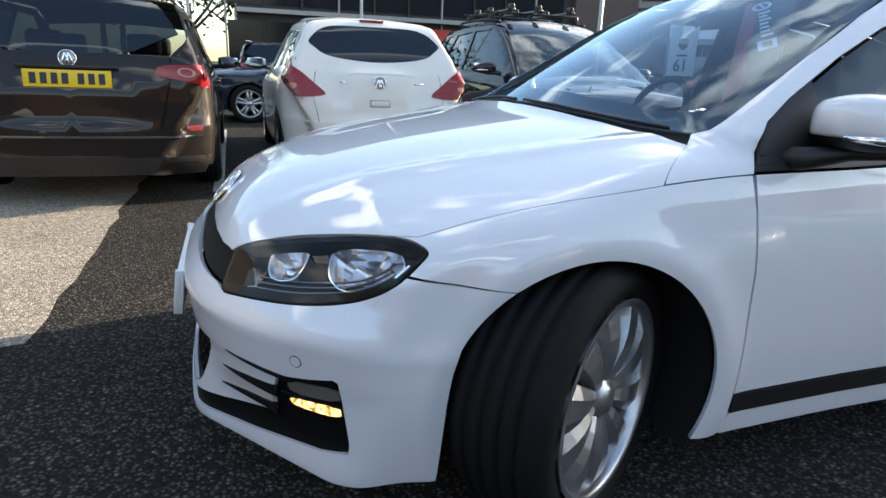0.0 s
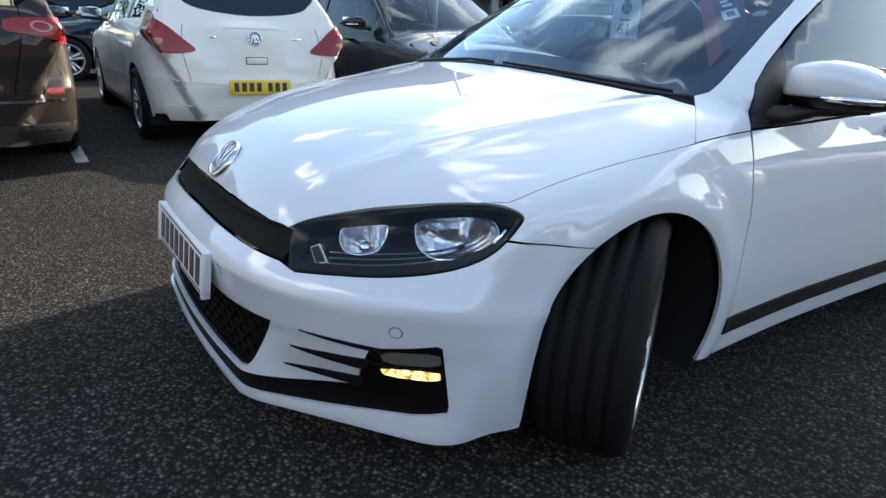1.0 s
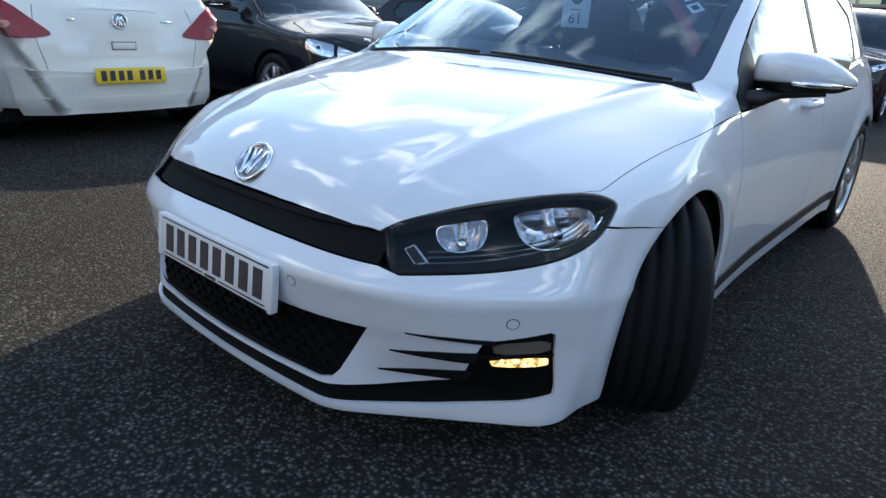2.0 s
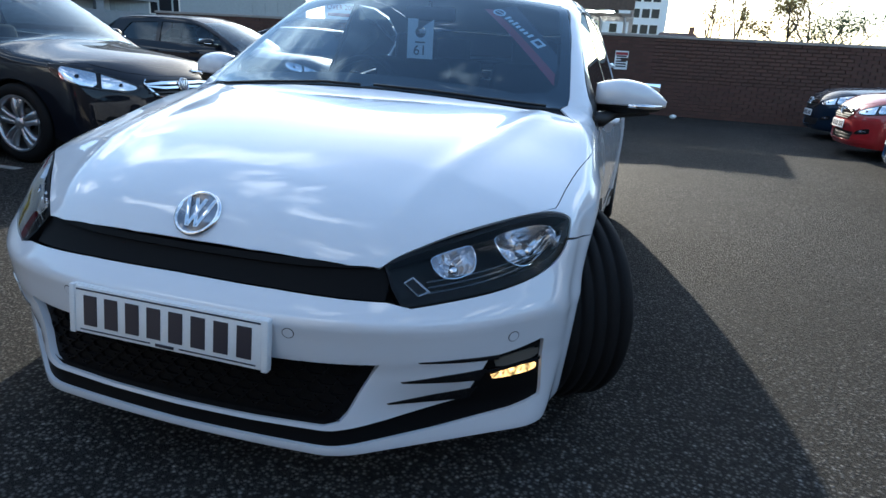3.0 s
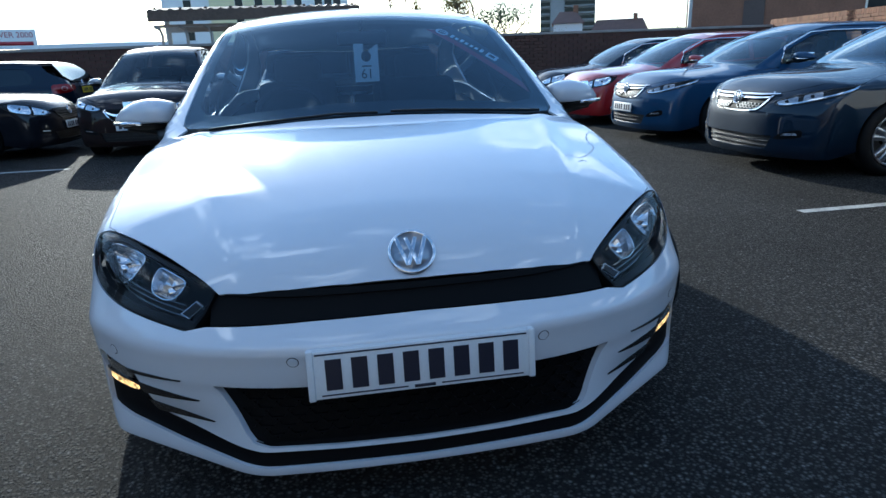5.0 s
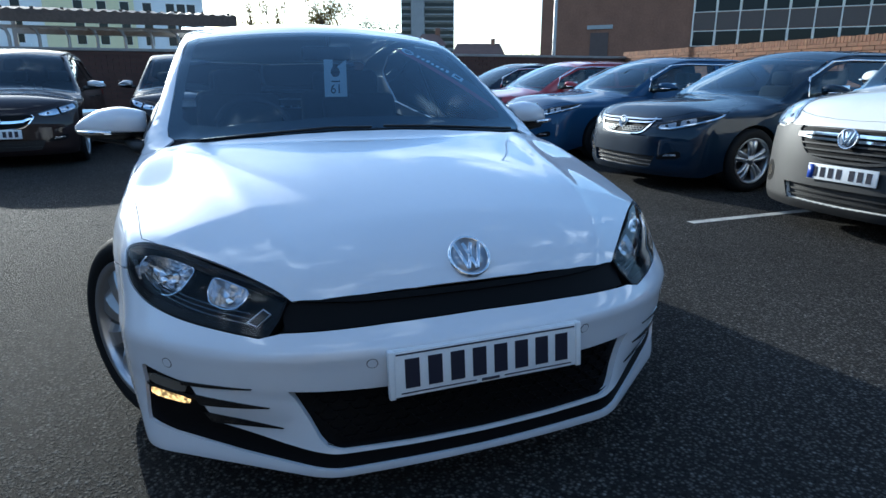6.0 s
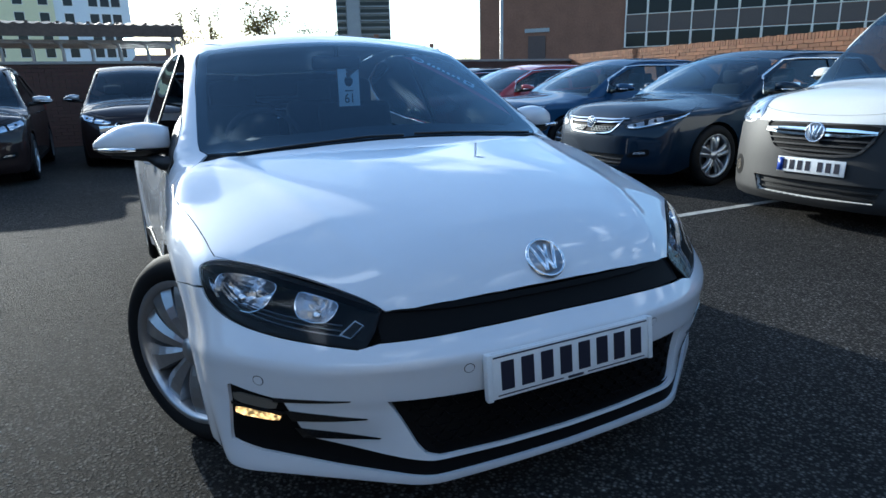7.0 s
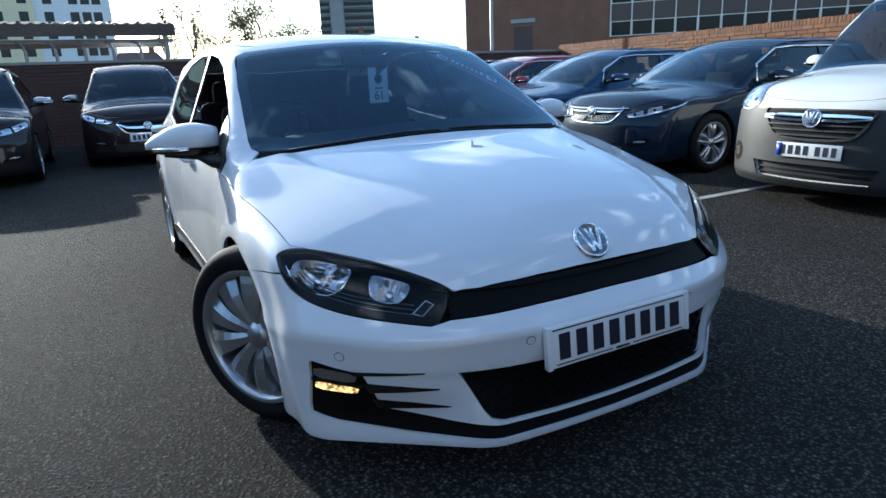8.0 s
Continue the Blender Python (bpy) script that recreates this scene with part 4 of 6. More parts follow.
def door_mirror(car, s, foot, head, paint, size=1.0):
    """A door mirror: painted cap, black lower half with arm, glass and lamp strip."""
    cx, cy, cz = head
    holder = new("door_mirror")
    holder.parent = car
    holder.location = (s * cx, cy, cz)
    holder.scale = (size, size, size)
    tops = spline((0.0, 0.036), (0.12, 0.046), (0.35, 0.054), (0.6, 0.046), (0.85, 0.018), (1.0, -0.012))
    lows = spline((0.0, -0.052), (0.5, -0.054), (0.85, -0.048), (1.0, -0.03))
    fore = spline((0.0, 0.035), (0.12, 0.058), (0.4, 0.075), (0.75, 0.06), (1.0, 0.012))

    def blob(z0, z1, grow):
        bm = bmesh.new()
        rows = []
        for k in range(15):
            t = k / 14
            hi, lo, fd = float(tops(t)), float(lows(t)), float(fore(t))
            row = []
            for j in range(24):
                a = 2 * math.pi * j / 24
                cy, cz = -math.cos(a), math.sin(a)
                y = math.copysign(abs(cy) ** 0.8, cy) * (fd if cy < 0 else 0.035) + 0.085 * t ** 1.4
                z = (hi + lo) / 2 + math.copysign(abs(cz) ** 0.62, cz) * (hi - lo) / 2
                row.append(bm.verts.new((s * (-0.118 + 0.232 * t), y, max(z0, min(z1, z)) + grow)))
            rows.append(row)
        for a, b in zip(rows, rows[1:]):
            for j in range(24):
                bm.faces.new((a[j], a[(j + 1) % 24], b[(j + 1) % 24], b[j]))
        bm.faces.new(rows[0])
        bm.faces.new(rows[-1])
        bmesh.ops.recalc_face_normals(bm, faces=bm.faces)
        return bm
    part("mirror_cap", blob(-0.030, 1, 0.0), paint, holder, "painted mirror cap")
    part("mirror_base", blob(-1, -0.030, -0.003), BLACK_TRIM, holder, "black mirror underside")
    arm = tube([(s * (foot[0] - cx), foot[1] - cy, foot[2] - cz), (s * (foot[0] - cx + 0.06), foot[1] - cy + 0.03, foot[2] - cz + 0.008), (s * -0.05, 0.01, -0.062), (s * 0.06, 0.03, -0.050)], [0.030, 0.024, 0.016, 0.010], 10)
    part("mirror_arm", arm, BLACK_TRIM, holder)
    part("mirror_lamp", tube([(s * -0.01, -0.066, -0.028), (s * 0.05, -0.045, -0.028), (s * 0.095, 0.0, -0.029)], [0.006, 0.008, 0.006]), CHROME, holder, "clear indicator strip")
    part("mirror_glass", box_bm((0.18, 0.004, 0.085), (0, 0.085, 0.0), 0.001, pose(0, 0.072, 0.0, 0, 0, s * 17)), CHROME, holder)


def coupe_interior(car, sh):
    """Seats, dash and wheel behind the coupe's windscreen."""
    d = new("dashboard")
    d.parent = car
    prof = spline((-0.72, -0.03), (-0.4, 0.0), (0.4, 0.0), (0.72, -0.03))
    bm = bmesh.new()
    rows = []
    for k in range(21):
        x = -0.70 + 1.4 * k / 20
        z0 = float(prof(x)) + (0.025 if -0.55 < x < -0.15 else 0)
        rows.append([bm.verts.new((x, y, z + (z0 if i in (1, 2, 3) else 0))) for i, (y, z) in enumerate([(0.36, 0.86), (0.47, 0.89), (0.66, 0.905), (0.78, 0.89), (0.82, 0.80), (0.80, 0.6)])])
    for a, b in zip(rows, rows[1:]):
        for j in range(5):
            bm.faces.new((a[j], b[j], b[j + 1], a[j + 1]))
    bmesh.ops.recalc_face_normals(bm, faces=bm.faces)
    part("dash_top", bm, DASH, d)
    w = new("steering_wheel")
    w.parent = car
    w.matrix_local = pose(-0.36, 0.98, 0.86, -25, 0, 0)
    pts = [(0.18 * math.cos(a), 0, 0.18 * math.sin(a)) for a in np.linspace(0, 2 * math.pi, 33)]
    part("rim", tube(pts, 0.015), FABRIC, w)
    part("hub", box_bm((0.14, 0.05, 0.11), (0, 0, 0), 0.02), DASH, w)
    for a in (0, 180, 270):
        part("spoke", box_bm((0.12, 0.02, 0.03), (0, 0, 0), 0.006, pose(0.11 * math.cos(radians(a)), 0, 0.11 * math.sin(radians(a)), 0, -a, 0)), DASH, w)
    for x in (-0.36, 0.36):
        for y in (1.35, 2.15):
            s = new("seat")
            s.parent = car
            s.location = (x, y, 0)
            part("cushion", box_bm((0.48, 0.5, 0.16), (0, 0, 0.42), 0.05), FABRIC, s)
            part("backrest", box_bm((0.46, 0.14, 0.6), (0, 0.3, 0.72), 0.05, pose(0, 0.33, 0.74, -18, 0, 0)), FABRIC, s)
            part("headrest", box_bm((0.26, 0.1, 0.18), (0, 0.45, 1.08), 0.04), FABRIC, s)
    m = new("interior_mirror")
    m.parent = car
    m.location = (0, 0.95, 1.235)
    part("housing", box_bm((0.24, 0.035, 0.065), (0, 0, 0), 0.014), DASH, m)
    part("stalk", tube([(0, -0.01, 0.03), (0, -0.01, 0.1)], 0.01), DASH, m)
    # hanging tag and banner behind the glass
    t = tagged(new("price_tag"), "white card hanger printed 61 on the windscreen", "tag")
    bm = bmesh.new()
    W, H = 0.115, 0.168
    out = [(-W / 2, 0), (-W / 2, H), (-0.012, H), (-0.012, H - 0.03)] + [(0.024 * math.cos(a), H - 0.055 + 0.024 * math.sin(a)) for a in np.linspace(radians(120), radians(420), 14)] + [(0.012, H - 0.03), (W / 2, H), (W / 2, 0)]
    uv, tri, loops = fill(out, [], 0.03)
    t.matrix_local = pose(0.006, 0.80, 1.036, 0, 0, 14)
    me = mesh_from([(u, 0, v) for u, v in uv] + [(u, 0.002, v) for u, v in uv], [tuple(q) for q in tri] + [tuple(q[::-1] + len(uv)) for q in tri])
    link_mesh("card", me, PAPER, t)
    text("number", "61", 0.060, t, pose(0, -0.002, 0.034, 90, 0, 0), INK)
    part("small_print_bar", box_bm((0.045, 0.001, 0.006), (0, -0.001, 0.070)), INK, t)
    b = tagged(new("windscreen_banner"), "red and black sticker strip with pale lettering on the windscreen", "sticker")
    # banner along the left edge of the glass
    put = lambda nm, q, mat, off, lab="": link_mesh(nm, skin(sh, "top", q, h=0.04, off=off, thick=0.0), mat, b, lab)
    a0, d1 = Vector((0.352, 0.775)), Vector((0.80, -0.60))
    nrm = Vector((0.60, 0.80))
    at = lambda u, v: tuple(a0 + d1 * u + nrm * v)
    put("red_strip", [(0.285, 0.795), (0.328, 0.80), (0.655, 0.488), (0.665, 0.42)], RED_CARD, -0.004, "red sticker edge")
    put("dark_strip", [(0.328, 0.80), (0.41, 0.865), (0.645, 0.60), (0.658, 0.52), (0.655, 0.488)], BANNER_DARK, -0.004, "black sticker strip")
    put("logo_disc", [at(0.0 + 0.03 * math.cos(a), 0.012 + 0.026 * math.sin(a)) for a in np.linspace(0, 6.28, 18, False)], PAPER, -0.0028)
    put("logo_ring", [at(0.0 + 0.02 * math.cos(a), 0.012 + 0.017 * math.sin(a)) for a in np.linspace(0, 6.28, 18, False)], BANNER_DARK, -0.002)
    put("logo_stroke", [at(-0.02, 0.004), at(0.02, 0.014), at(0.02, 0.020), at(-0.02, 0.010)], PAPER, -0.0012)
    for k in range(7):
        u = 0.045 + 0.024 * k
        tall = 0.030 if k in (0, 2, 6) else 0.022
        put("lettering_bar", [at(u, 0.0), at(u, tall), at(u + 0.014, tall), at(u + 0.014, 0.0)], PAPER, -0.0028)
    put("lettering_bar", [at(0.222, -0.010), at(0.222, 0.036), at(0.272, 0.036), at(0.272, -0.010)], PAPER, -0.0028)
    put("lettering_gap", [at(0.233, 0.002), at(0.233, 0.025), at(0.260, 0.025), at(0.260, 0.002)], BANNER_DARK, -0.002)


BANNER_DARK = material("dark_banner", (0.02, 0.022, 0.028), 0.5, var=0.1)


def text(name, words, size, parent, m, mat, depth=0.0006):
    cu = bpy.data.curves.new(name, "FONT")
    cu.body, cu.size, cu.align_x, cu.align_y, cu.extrude = words, size, "CENTER", "CENTER", depth
    cu.materials.append(mat)
    ob = new(name, cu)
    ob.parent = parent
    ob.matrix_local = m
    return ob


coupe, coupe_shell = white_coupe()
coupe_interior(coupe, coupe_shell)


# ---- the other cars ----
def other_car(name, label, paint, at, heading, nose=-0.92, tail=3.35, wb=2.6, hw=0.89, bonnet=0.72, cowl=(0.35, 0.98), screen_top=(1.05, 1.40), roof=1.48, roof_end=2.9, rear_low=(3.2, 1.0), belt=0.93,
              rad=0.32, spokes=5, twin=True, metal=None, chars=7, front="plain", tail_kind="plain", rails=False, chrome_line=False, group="parked cars", bumper=None, trim=None, cap=None, plate_z=0.44, tum=0.36, no_plate=False):
    car = tagged(new(name), label, "van" if name == "panel_van" else "car", group)
    car.matrix_local = pose(*at, 0, 0, heading)
    cy, cz = cowl
    sh = Shell(
        wy=spline((nose, hw * 0.95), (-0.35, hw * 0.985), (0.2, hw), (1.5, hw), (wb, hw), (tail - 0.2, hw * (0.94 if tail_kind == "corsa" else 0.97)), (tail, hw * (0.86 if tail_kind == "corsa" else 0.93))),
        wz=spline((0.12, 0.94), (0.3, 0.985), (0.55, 1.0), (0.8, 0.985), (belt, 0.955), (1.1, 0.88)),
        fz=spline((0.14, nose + 0.05), (0.25, nose), (0.5, nose + 0.01), (bonnet - 0.08, nose + 0.05), (bonnet + 0.05, nose + 0.16), (bonnet + 0.15, nose + 0.3)), fa=0.45, fp=3.0,
        bz=spline((0.15, tail - 0.08), (0.35, tail), (0.55, tail), (0.62, tail - 0.03), (0.9, tail - 0.07), (1.3, tail - 0.22)), ba=0.42 if tail_kind == "corsa" else 0.3, bp=2.8,
        top=spline((nose, bonnet - 0.08), (nose + 0.15, bonnet + 0.05), (nose + 0.45, bonnet + 0.14), (cy - 0.2, cz - 0.06), (cy, cz - 0.025), (cy + 0.4, belt + 0.03), (tail - 0.5, belt + 0.06), (tail, belt + 0.05)),
        drop=spline((nose, 0.05), (0, 0.09), (0.6, 0.07), (tail, 0.05)),
        cab=spline((cy - 0.15, cz - 0.11), (cy, cz), ((cy + screen_top[0]) / 2, (cz + screen_top[1]) / 2 + 0.025), (screen_top[0], screen_top[1]), (screen_top[0] + 0.35, roof - 0.01), ((screen_top[0] + roof_end) / 2, roof), (roof_end, roof - 0.05),
                   (roof_end + 0.08, roof - 0.1), (rear_low[0], rear_low[1]), (rear_low[0] + 0.1, rear_low[1] - 0.3)),
        bow=0.12, gb=spline((cy, hw - 0.06), (1.5, hw - 0.035), (tail, hw - 0.06)), tum=tum, crown=0.04, mid=(0.0, wb), soft=0.06, span=(cy - 0.15, tail - 0.03))
    cap = cap or paint

    def put(pname, way, poly, mat, plabel="", holes=(), two=False, **kw):
        for side in ((False, True) if two else (False,)):
            last = link_mesh(pname, skin(sh, way, poly, holes, mirror=side, **kw), mat, car, plabel)
        return last
    q = 0.88 * math.pi / 2
    s_end = 2 * q + wb
    r = rad + 0.035
    shoulder = [(-0.45, bonnet + 0.03), (-0.2, bonnet + 0.09), (0.1, bonnet + 0.12), (cy + 0.05, belt - 0.07), (cy + 0.3, belt - 0.05)]
    ease = spline(*shoulder)
    shoulder = [(y, float(ease(y))) for y in np.linspace(-0.45, cy + 0.05, 12)] + [shoulder[-1]]
    sh3 = [sh.side(y, z) for y, z in shoulder]
    win_lo = lambda y: belt + 0.02 + 0.03 * (y - 1.0)
    # nose, wings and bumper in one with openings
    lead = [(0.0, nose + 0.085), (0.18, nose + 0.09), (0.35, nose + 0.115), (0.5, nose + 0.17), (0.62, nose + 0.26), (0.70, nose + 0.36)]
    lead += [(0.70 + (sh3[0][0] - 0.70) * k / 5, nose + 0.36 + (sh3[0][1] - nose - 0.36) * k / 5) for k in (1, 2, 3, 4)]
    lead3 = [tuple(v) for v in sh.drape(np.array([p[0] for p in lead]), np.array([p[1] for p in lead]))]
    half = [(sx, z - 0.002) for sx, z in around(sh, lead3)] + flank(sh, shoulder + [(cy + 0.31, 0.25), (rad + 0.07, 0.2)] + arc(0, rad, r, -18, 195, 18)) + around(sh, [(hw * 0.9, -0.55, 0.17), (0.5, nose + 0.06, 0.17)]) + [(0.0, 0.17)]
    low_g = both(around(sh, [(0, nose, 0.36), (0.5, nose + 0.06, 0.36), (0.44, nose + 0.05, 0.24), (0, nose, 0.23)]))
    put("front_body", "wrap", both(half), paint, holes=(low_g,), h=0.045, rims=0.03)
    if bumper:
        zt = bonnet - 0.085
        lowhalf = [(0.0, zt)] + around(sh, [(0.35, nose + 0.075, zt), (0.56, nose + 0.15, zt), (0.64, nose + 0.2, zt - 0.03), (0.74, nose + 0.3, zt - 0.03)]) + flank(sh, [(-0.46, zt - 0.04)] + arc(0, rad, r, 128, 195, 10)) + around(sh, [(hw * 0.9, -0.55, 0.175), (0.5, nose + 0.06, 0.175)]) + [(0.0, 0.175)]
        put("front_bumper", "wrap", both(lowhalf), bumper, "grey plastic bumper", holes=(low_g,), h=0.05, off=0.01, thick=0.02)
    put("lower_grille", "wrap", both(around(sh, [(0, nose, 0.38), (0.54, nose + 0.06, 0.38), (0.46, nose + 0.05, 0.22), (0, nose, 0.21)])), BLACK_TRIM, h=0.08, off=-0.03, thick=0)
    for z in (0.27, 0.31):
        put("grille_bar", "wrap", both(around(sh, [(0, nose, z + 0.008), (0.46, nose + 0.05, z + 0.008), (0.45, nose + 0.05, z - 0.004), (0, nose, z - 0.004)])), CHROME if front == "astra" else BLACK_TRIM, h=0.08, off=-0.015, thick=0.01)
    # bonnet
    bon = lead + [(x - 0.004, y) for x, y, z in sh3[:12]] + [(hw - 0.14, cy - 0.02), (0.4, cy - 0.09), (0, cy - 0.11)]
    put("bonnet", "top", both(bon), paint, h=0.05)
    # windscreen and roof
    x0, x1 = hw - 0.10, hw - 0.06 - tum * (screen_top[1] - 0.9) - 0.045
    yt = screen_top[0]
    scr = [(0, cy - 0.10), (0.4, cy - 0.08), (x0, cy + 0.0), (x1, yt + 0.05), (0.35, yt - 0.01), (0, yt - 0.02)]
    put("windscreen", "top", both(scr), SCREEN, "tinted windscreen", h=0.09, thick=0.004)
    gz = roof - 0.085
    gut = [sh.side(y, gz) for y in (yt + 0.3, (yt + roof_end) / 2, roof_end - 0.1)]
    rf = [(0, yt - 0.014), (0.35, yt - 0.004), (x1, yt + 0.056)] + [(x - 0.005, y) for x, y, z in gut] + [(0.4, roof_end + 0.02), (0, roof_end + 0.03)]
    put("roof", "top", both(rf), paint, h=0.07)
    # side frame with window openings
    ys = [cy + 0.33, yt + 0.05, (yt + wb) / 2 + 0.1, wb - 0.05, roof_end - 0.1]
    slope = (screen_top[1] - cz) / (yt - cy)
    top_z = lambda y: min(roof - 0.14, cz + slope * (y - cy) - 0.10)
    w1 = [(cy + 0.34, win_lo(cy + 0.34) - 0.015), (ys[2] - 0.04, win_lo(ys[2])), (ys[2] - 0.04, roof - 0.14), (yt + 0.28, top_z(yt + 0.28)), (yt + 0.05, top_z(yt + 0.02)), (cy + 0.42, max(win_lo(cy + 0.42) + 0.02, top_z(cy + 0.42)))]
    w2 = [(ys[2] + 0.04, win_lo(ys[2])), (wb + 0.05, win_lo(wb)), (wb + 0.12, win_lo(wb) + 0.1), (wb - 0.05, roof - 0.17), (ys[2] + 0.04, roof - 0.14)]
    wins = [flank(sh, w1), flank(sh, w2)]
    if roof_end > wb + 0.45:
        w3 = [(wb + 0.16, win_lo(wb) + 0.02), (roof_end + 0.05, win_lo(wb) + 0.06), (roof_end - 0.12, roof - 0.18), (wb + 0.12, roof - 0.17)]
        wins.append(flank(sh, w3))
    e = [(x0 + (x1 - x0) * k / 4, cy + (yt + 0.05 - cy) * k / 4) for k in range(4, -1, -1)]
    e3 = [tuple(sh.drape(np.array([x]), np.array([y]))[0]) for x, y in e]
    s_back = float(sh.s_of(hw - 0.2, tail - 0.05))
    side = flank(sh, [(cy + 0.06, belt - 0.066), (cy + 0.3, belt - 0.045)])
    lowcut = flank(sh, [(cy + 0.315, belt - 0.045), (cy + 0.315, 0.26)])
    rear_arch = arc(wb, rad, r, 195, -15, 18)
    side += lowcut[1:] + flank(sh, [(wb - r - 0.05, 0.24)] + rear_arch + [(wb + r + 0.03, 0.24)]) + around(sh, [(hw * 0.93, tail - 0.25, 0.27), (hw * 0.7, tail - 0.06, 0.27)])
    side += [(s_back + 0.106, 0.55), (s_back + 0.026, rear_low[1] - 0.02)] + flank(sh, [(roof_end - 0.02 + 0.1, rear_low[1] + (gz - rear_low[1]) * 0.55), (roof_end, gz - 0.02)]) + flank(sh, [(y, gz) for y in (roof_end - 0.1, (yt + roof_end) / 2, yt + 0.3)]) + [(q + y, z) for x, y, z in e3]
    put("body_side", "wrap", side, paint, holes=tuple(wins), two=True, h=0.055, rims=0.02)
    for k, wpoly in enumerate(wins):
        put("side_window", "wrap", shrink(wpoly, -0.008), PRIVACY if k else SCREEN, "side glass", two=True, h=0.12, off=-0.012, thick=0.0)
    if chrome_line:
        for line in ([(y, z + 0.012) for y, z in w1[:1]] + [(cy + 0.44, top_z(cy + 0.44) + 0.03), (yt + 0.05, top_z(yt + 0.05) + 0.02), (yt + 0.3, roof - 0.125), (wb - 0.05, roof - 0.13), (wb + 0.15, win_lo(wb) + 0.1)],):
            pts = sh.wrap(np.array([q_side(sh, y) for y, z in line]), np.array([z for y, z in line]))
            for s in (1, -1):
                part("chrome_window_line", tube([(s * (p[0] + 0.004), p[1], p[2]) for p in pts], 0.012, 6), CHROME, car, "bright chrome trim line")
    # door joints
    for y in (cy + 0.95, wb - r - 0.12):
        put("door_joint", "wrap", flank(sh, [(y, belt - 0.06), (y + 0.006, belt - 0.06), (y + 0.006, 0.3), (y, 0.3)]), BLACK_TRIM, two=True, h=0.1, off=0.001, thick=0.002)
    put("sill_strip", "wrap", flank(sh, [(r + 0.03, 0.26), (wb - r - 0.03, 0.26), (wb - r - 0.03, 0.19), (r + 0.03, 0.19)]), trim or BLACK_TRIM, two=True, h=0.1, off=0.0, thick=0.02)
    for y in (cy + 0.85, wb - r - 0.25):
        for s in (1, -1):
            x, yy, z = sh.side(y, belt - 0.10)
            part("door_handle", tube([(s * (x - 0.01), y - 0.09, z), (s * (x + 0.03), y - 0.07, z), (s * (x + 0.03), y + 0.07, z), (s * (x - 0.01), y + 0.09, z)], 0.012, 6), paint, car)
    # tail
    zr = rear_low[1]
    tg = [(s_back + 0.11, 0.30), (s_end, 0.30), (s_end, zr - 0.02), (s_back + 0.03, zr - 0.02), (s_back + 0.11, 0.55)]
    put("tailgate", "wrap", tg, paint, two=True, h=0.06)
    put("rear_bumper", "wrap", [(s_back - 0.16, 0.56), (s_end, 0.5), (s_end, 0.28), (s_back - 0.12, 0.28)], bumper or paint, two=True, h=0.06, off=0.02, thick=0.03)
    rw = [(0, roof_end + 0.04), (0.42, roof_end + 0.03), (0.55, roof_end + 0.1), (hw - 0.22, rear_low[0] - 0.05), (0.4, rear_low[0] + 0.01), (0, rear_low[0] + 0.02)]
    if tail_kind == "corsa":
        yw, yl = roof_end + 0.10, rear_low[0] - 0.035
        pane = rounded(both([(0, yw), (0.38, yw + 0.005), (0.50, yw + 0.05), (0.60, (yw + yl) / 2 + 0.03), (0.58, yl - 0.06), (0.46, yl - 0.005), (0, yl + 0.008)]), 2)
        yr = rear_low[0]
        whole = both([(0, roof_end + 0.04), (0.42, roof_end + 0.03), (0.60, roof_end + 0.08), (hw - 0.13, yr - 0.06), (hw - 0.17, yr + 0.02), (0.4, yr + 0.05), (0, yr + 0.06)])
        put("tailgate_frame", "top", whole, paint, h=0.04, holes=(pane,))
        # dark sheet added close behind the pane, stands for the shaded cabin
        put("dark_pane_backing", "top", pane, FABRIC, "dark sheet added behind the rear window", h=0.08, off=-0.07, thick=0.0)
        put("rear_window", "top", shrink(pane, 0.002), PRIVACY, "dark rear window", h=0.06, off=0.002, thick=0.0)
        put("window_surround", "top", pane, BLACK_TRIM, h=0.05, off=-0.003, thick=0.0, holes=(shrink(pane, 0.03),))
        part("high_brake_lamp", box_bm((0.22, 0.03, 0.022), (0, roof_end + 0.05, float(sh.drape(np.array([0.0]), np.array([roof_end + 0.05]))[0][2]) + 0.006), 0.005), RED_LENS, car)
    else:
        put("rear_window", "top", both(rw), PRIVACY, "dark rear window", h=0.06)
    if tail_kind == "corsa":
        tl = around(sh, [(0.79, tail - 0.36, 1.07), (0.735, tail - 0.22, 1.05), (0.65, tail - 0.13, 0.965), (0.56, tail - 0.09, 0.87), (0.47, tail - 0.06, 0.785), (0.49, tail - 0.06, 0.765), (0.58, tail - 0.09, 0.75), (0.69, tail - 0.17, 0.765), (0.77, tail - 0.29, 0.83), (0.81, tail - 0.42, 0.94), (0.80, tail - 0.42, 1.04)])
    else:
        tl = around(sh, [(0.84, tail - 0.36, 0.98), (0.80, tail - 0.2, 0.985), (0.56, tail - 0.05, 0.975), (0.53, tail - 0.05, 0.90), (0.66, tail - 0.08, 0.88), (0.78, tail - 0.2, 0.83), (0.85, tail - 0.36, 0.82)])
    put("tail_lamp", "wrap", rounded(tl, 1), RED_LENS, "red tail lamp", two=True, h=0.04, off=0.008, thick=0.02)
    c = np.array(tl).mean(0)
    disc = lambda u, v, rr: [(c[0] + u + rr * math.cos(a), c[1] + v + rr * math.sin(a)) for a in np.linspace(0, 6.28, 18, False)]
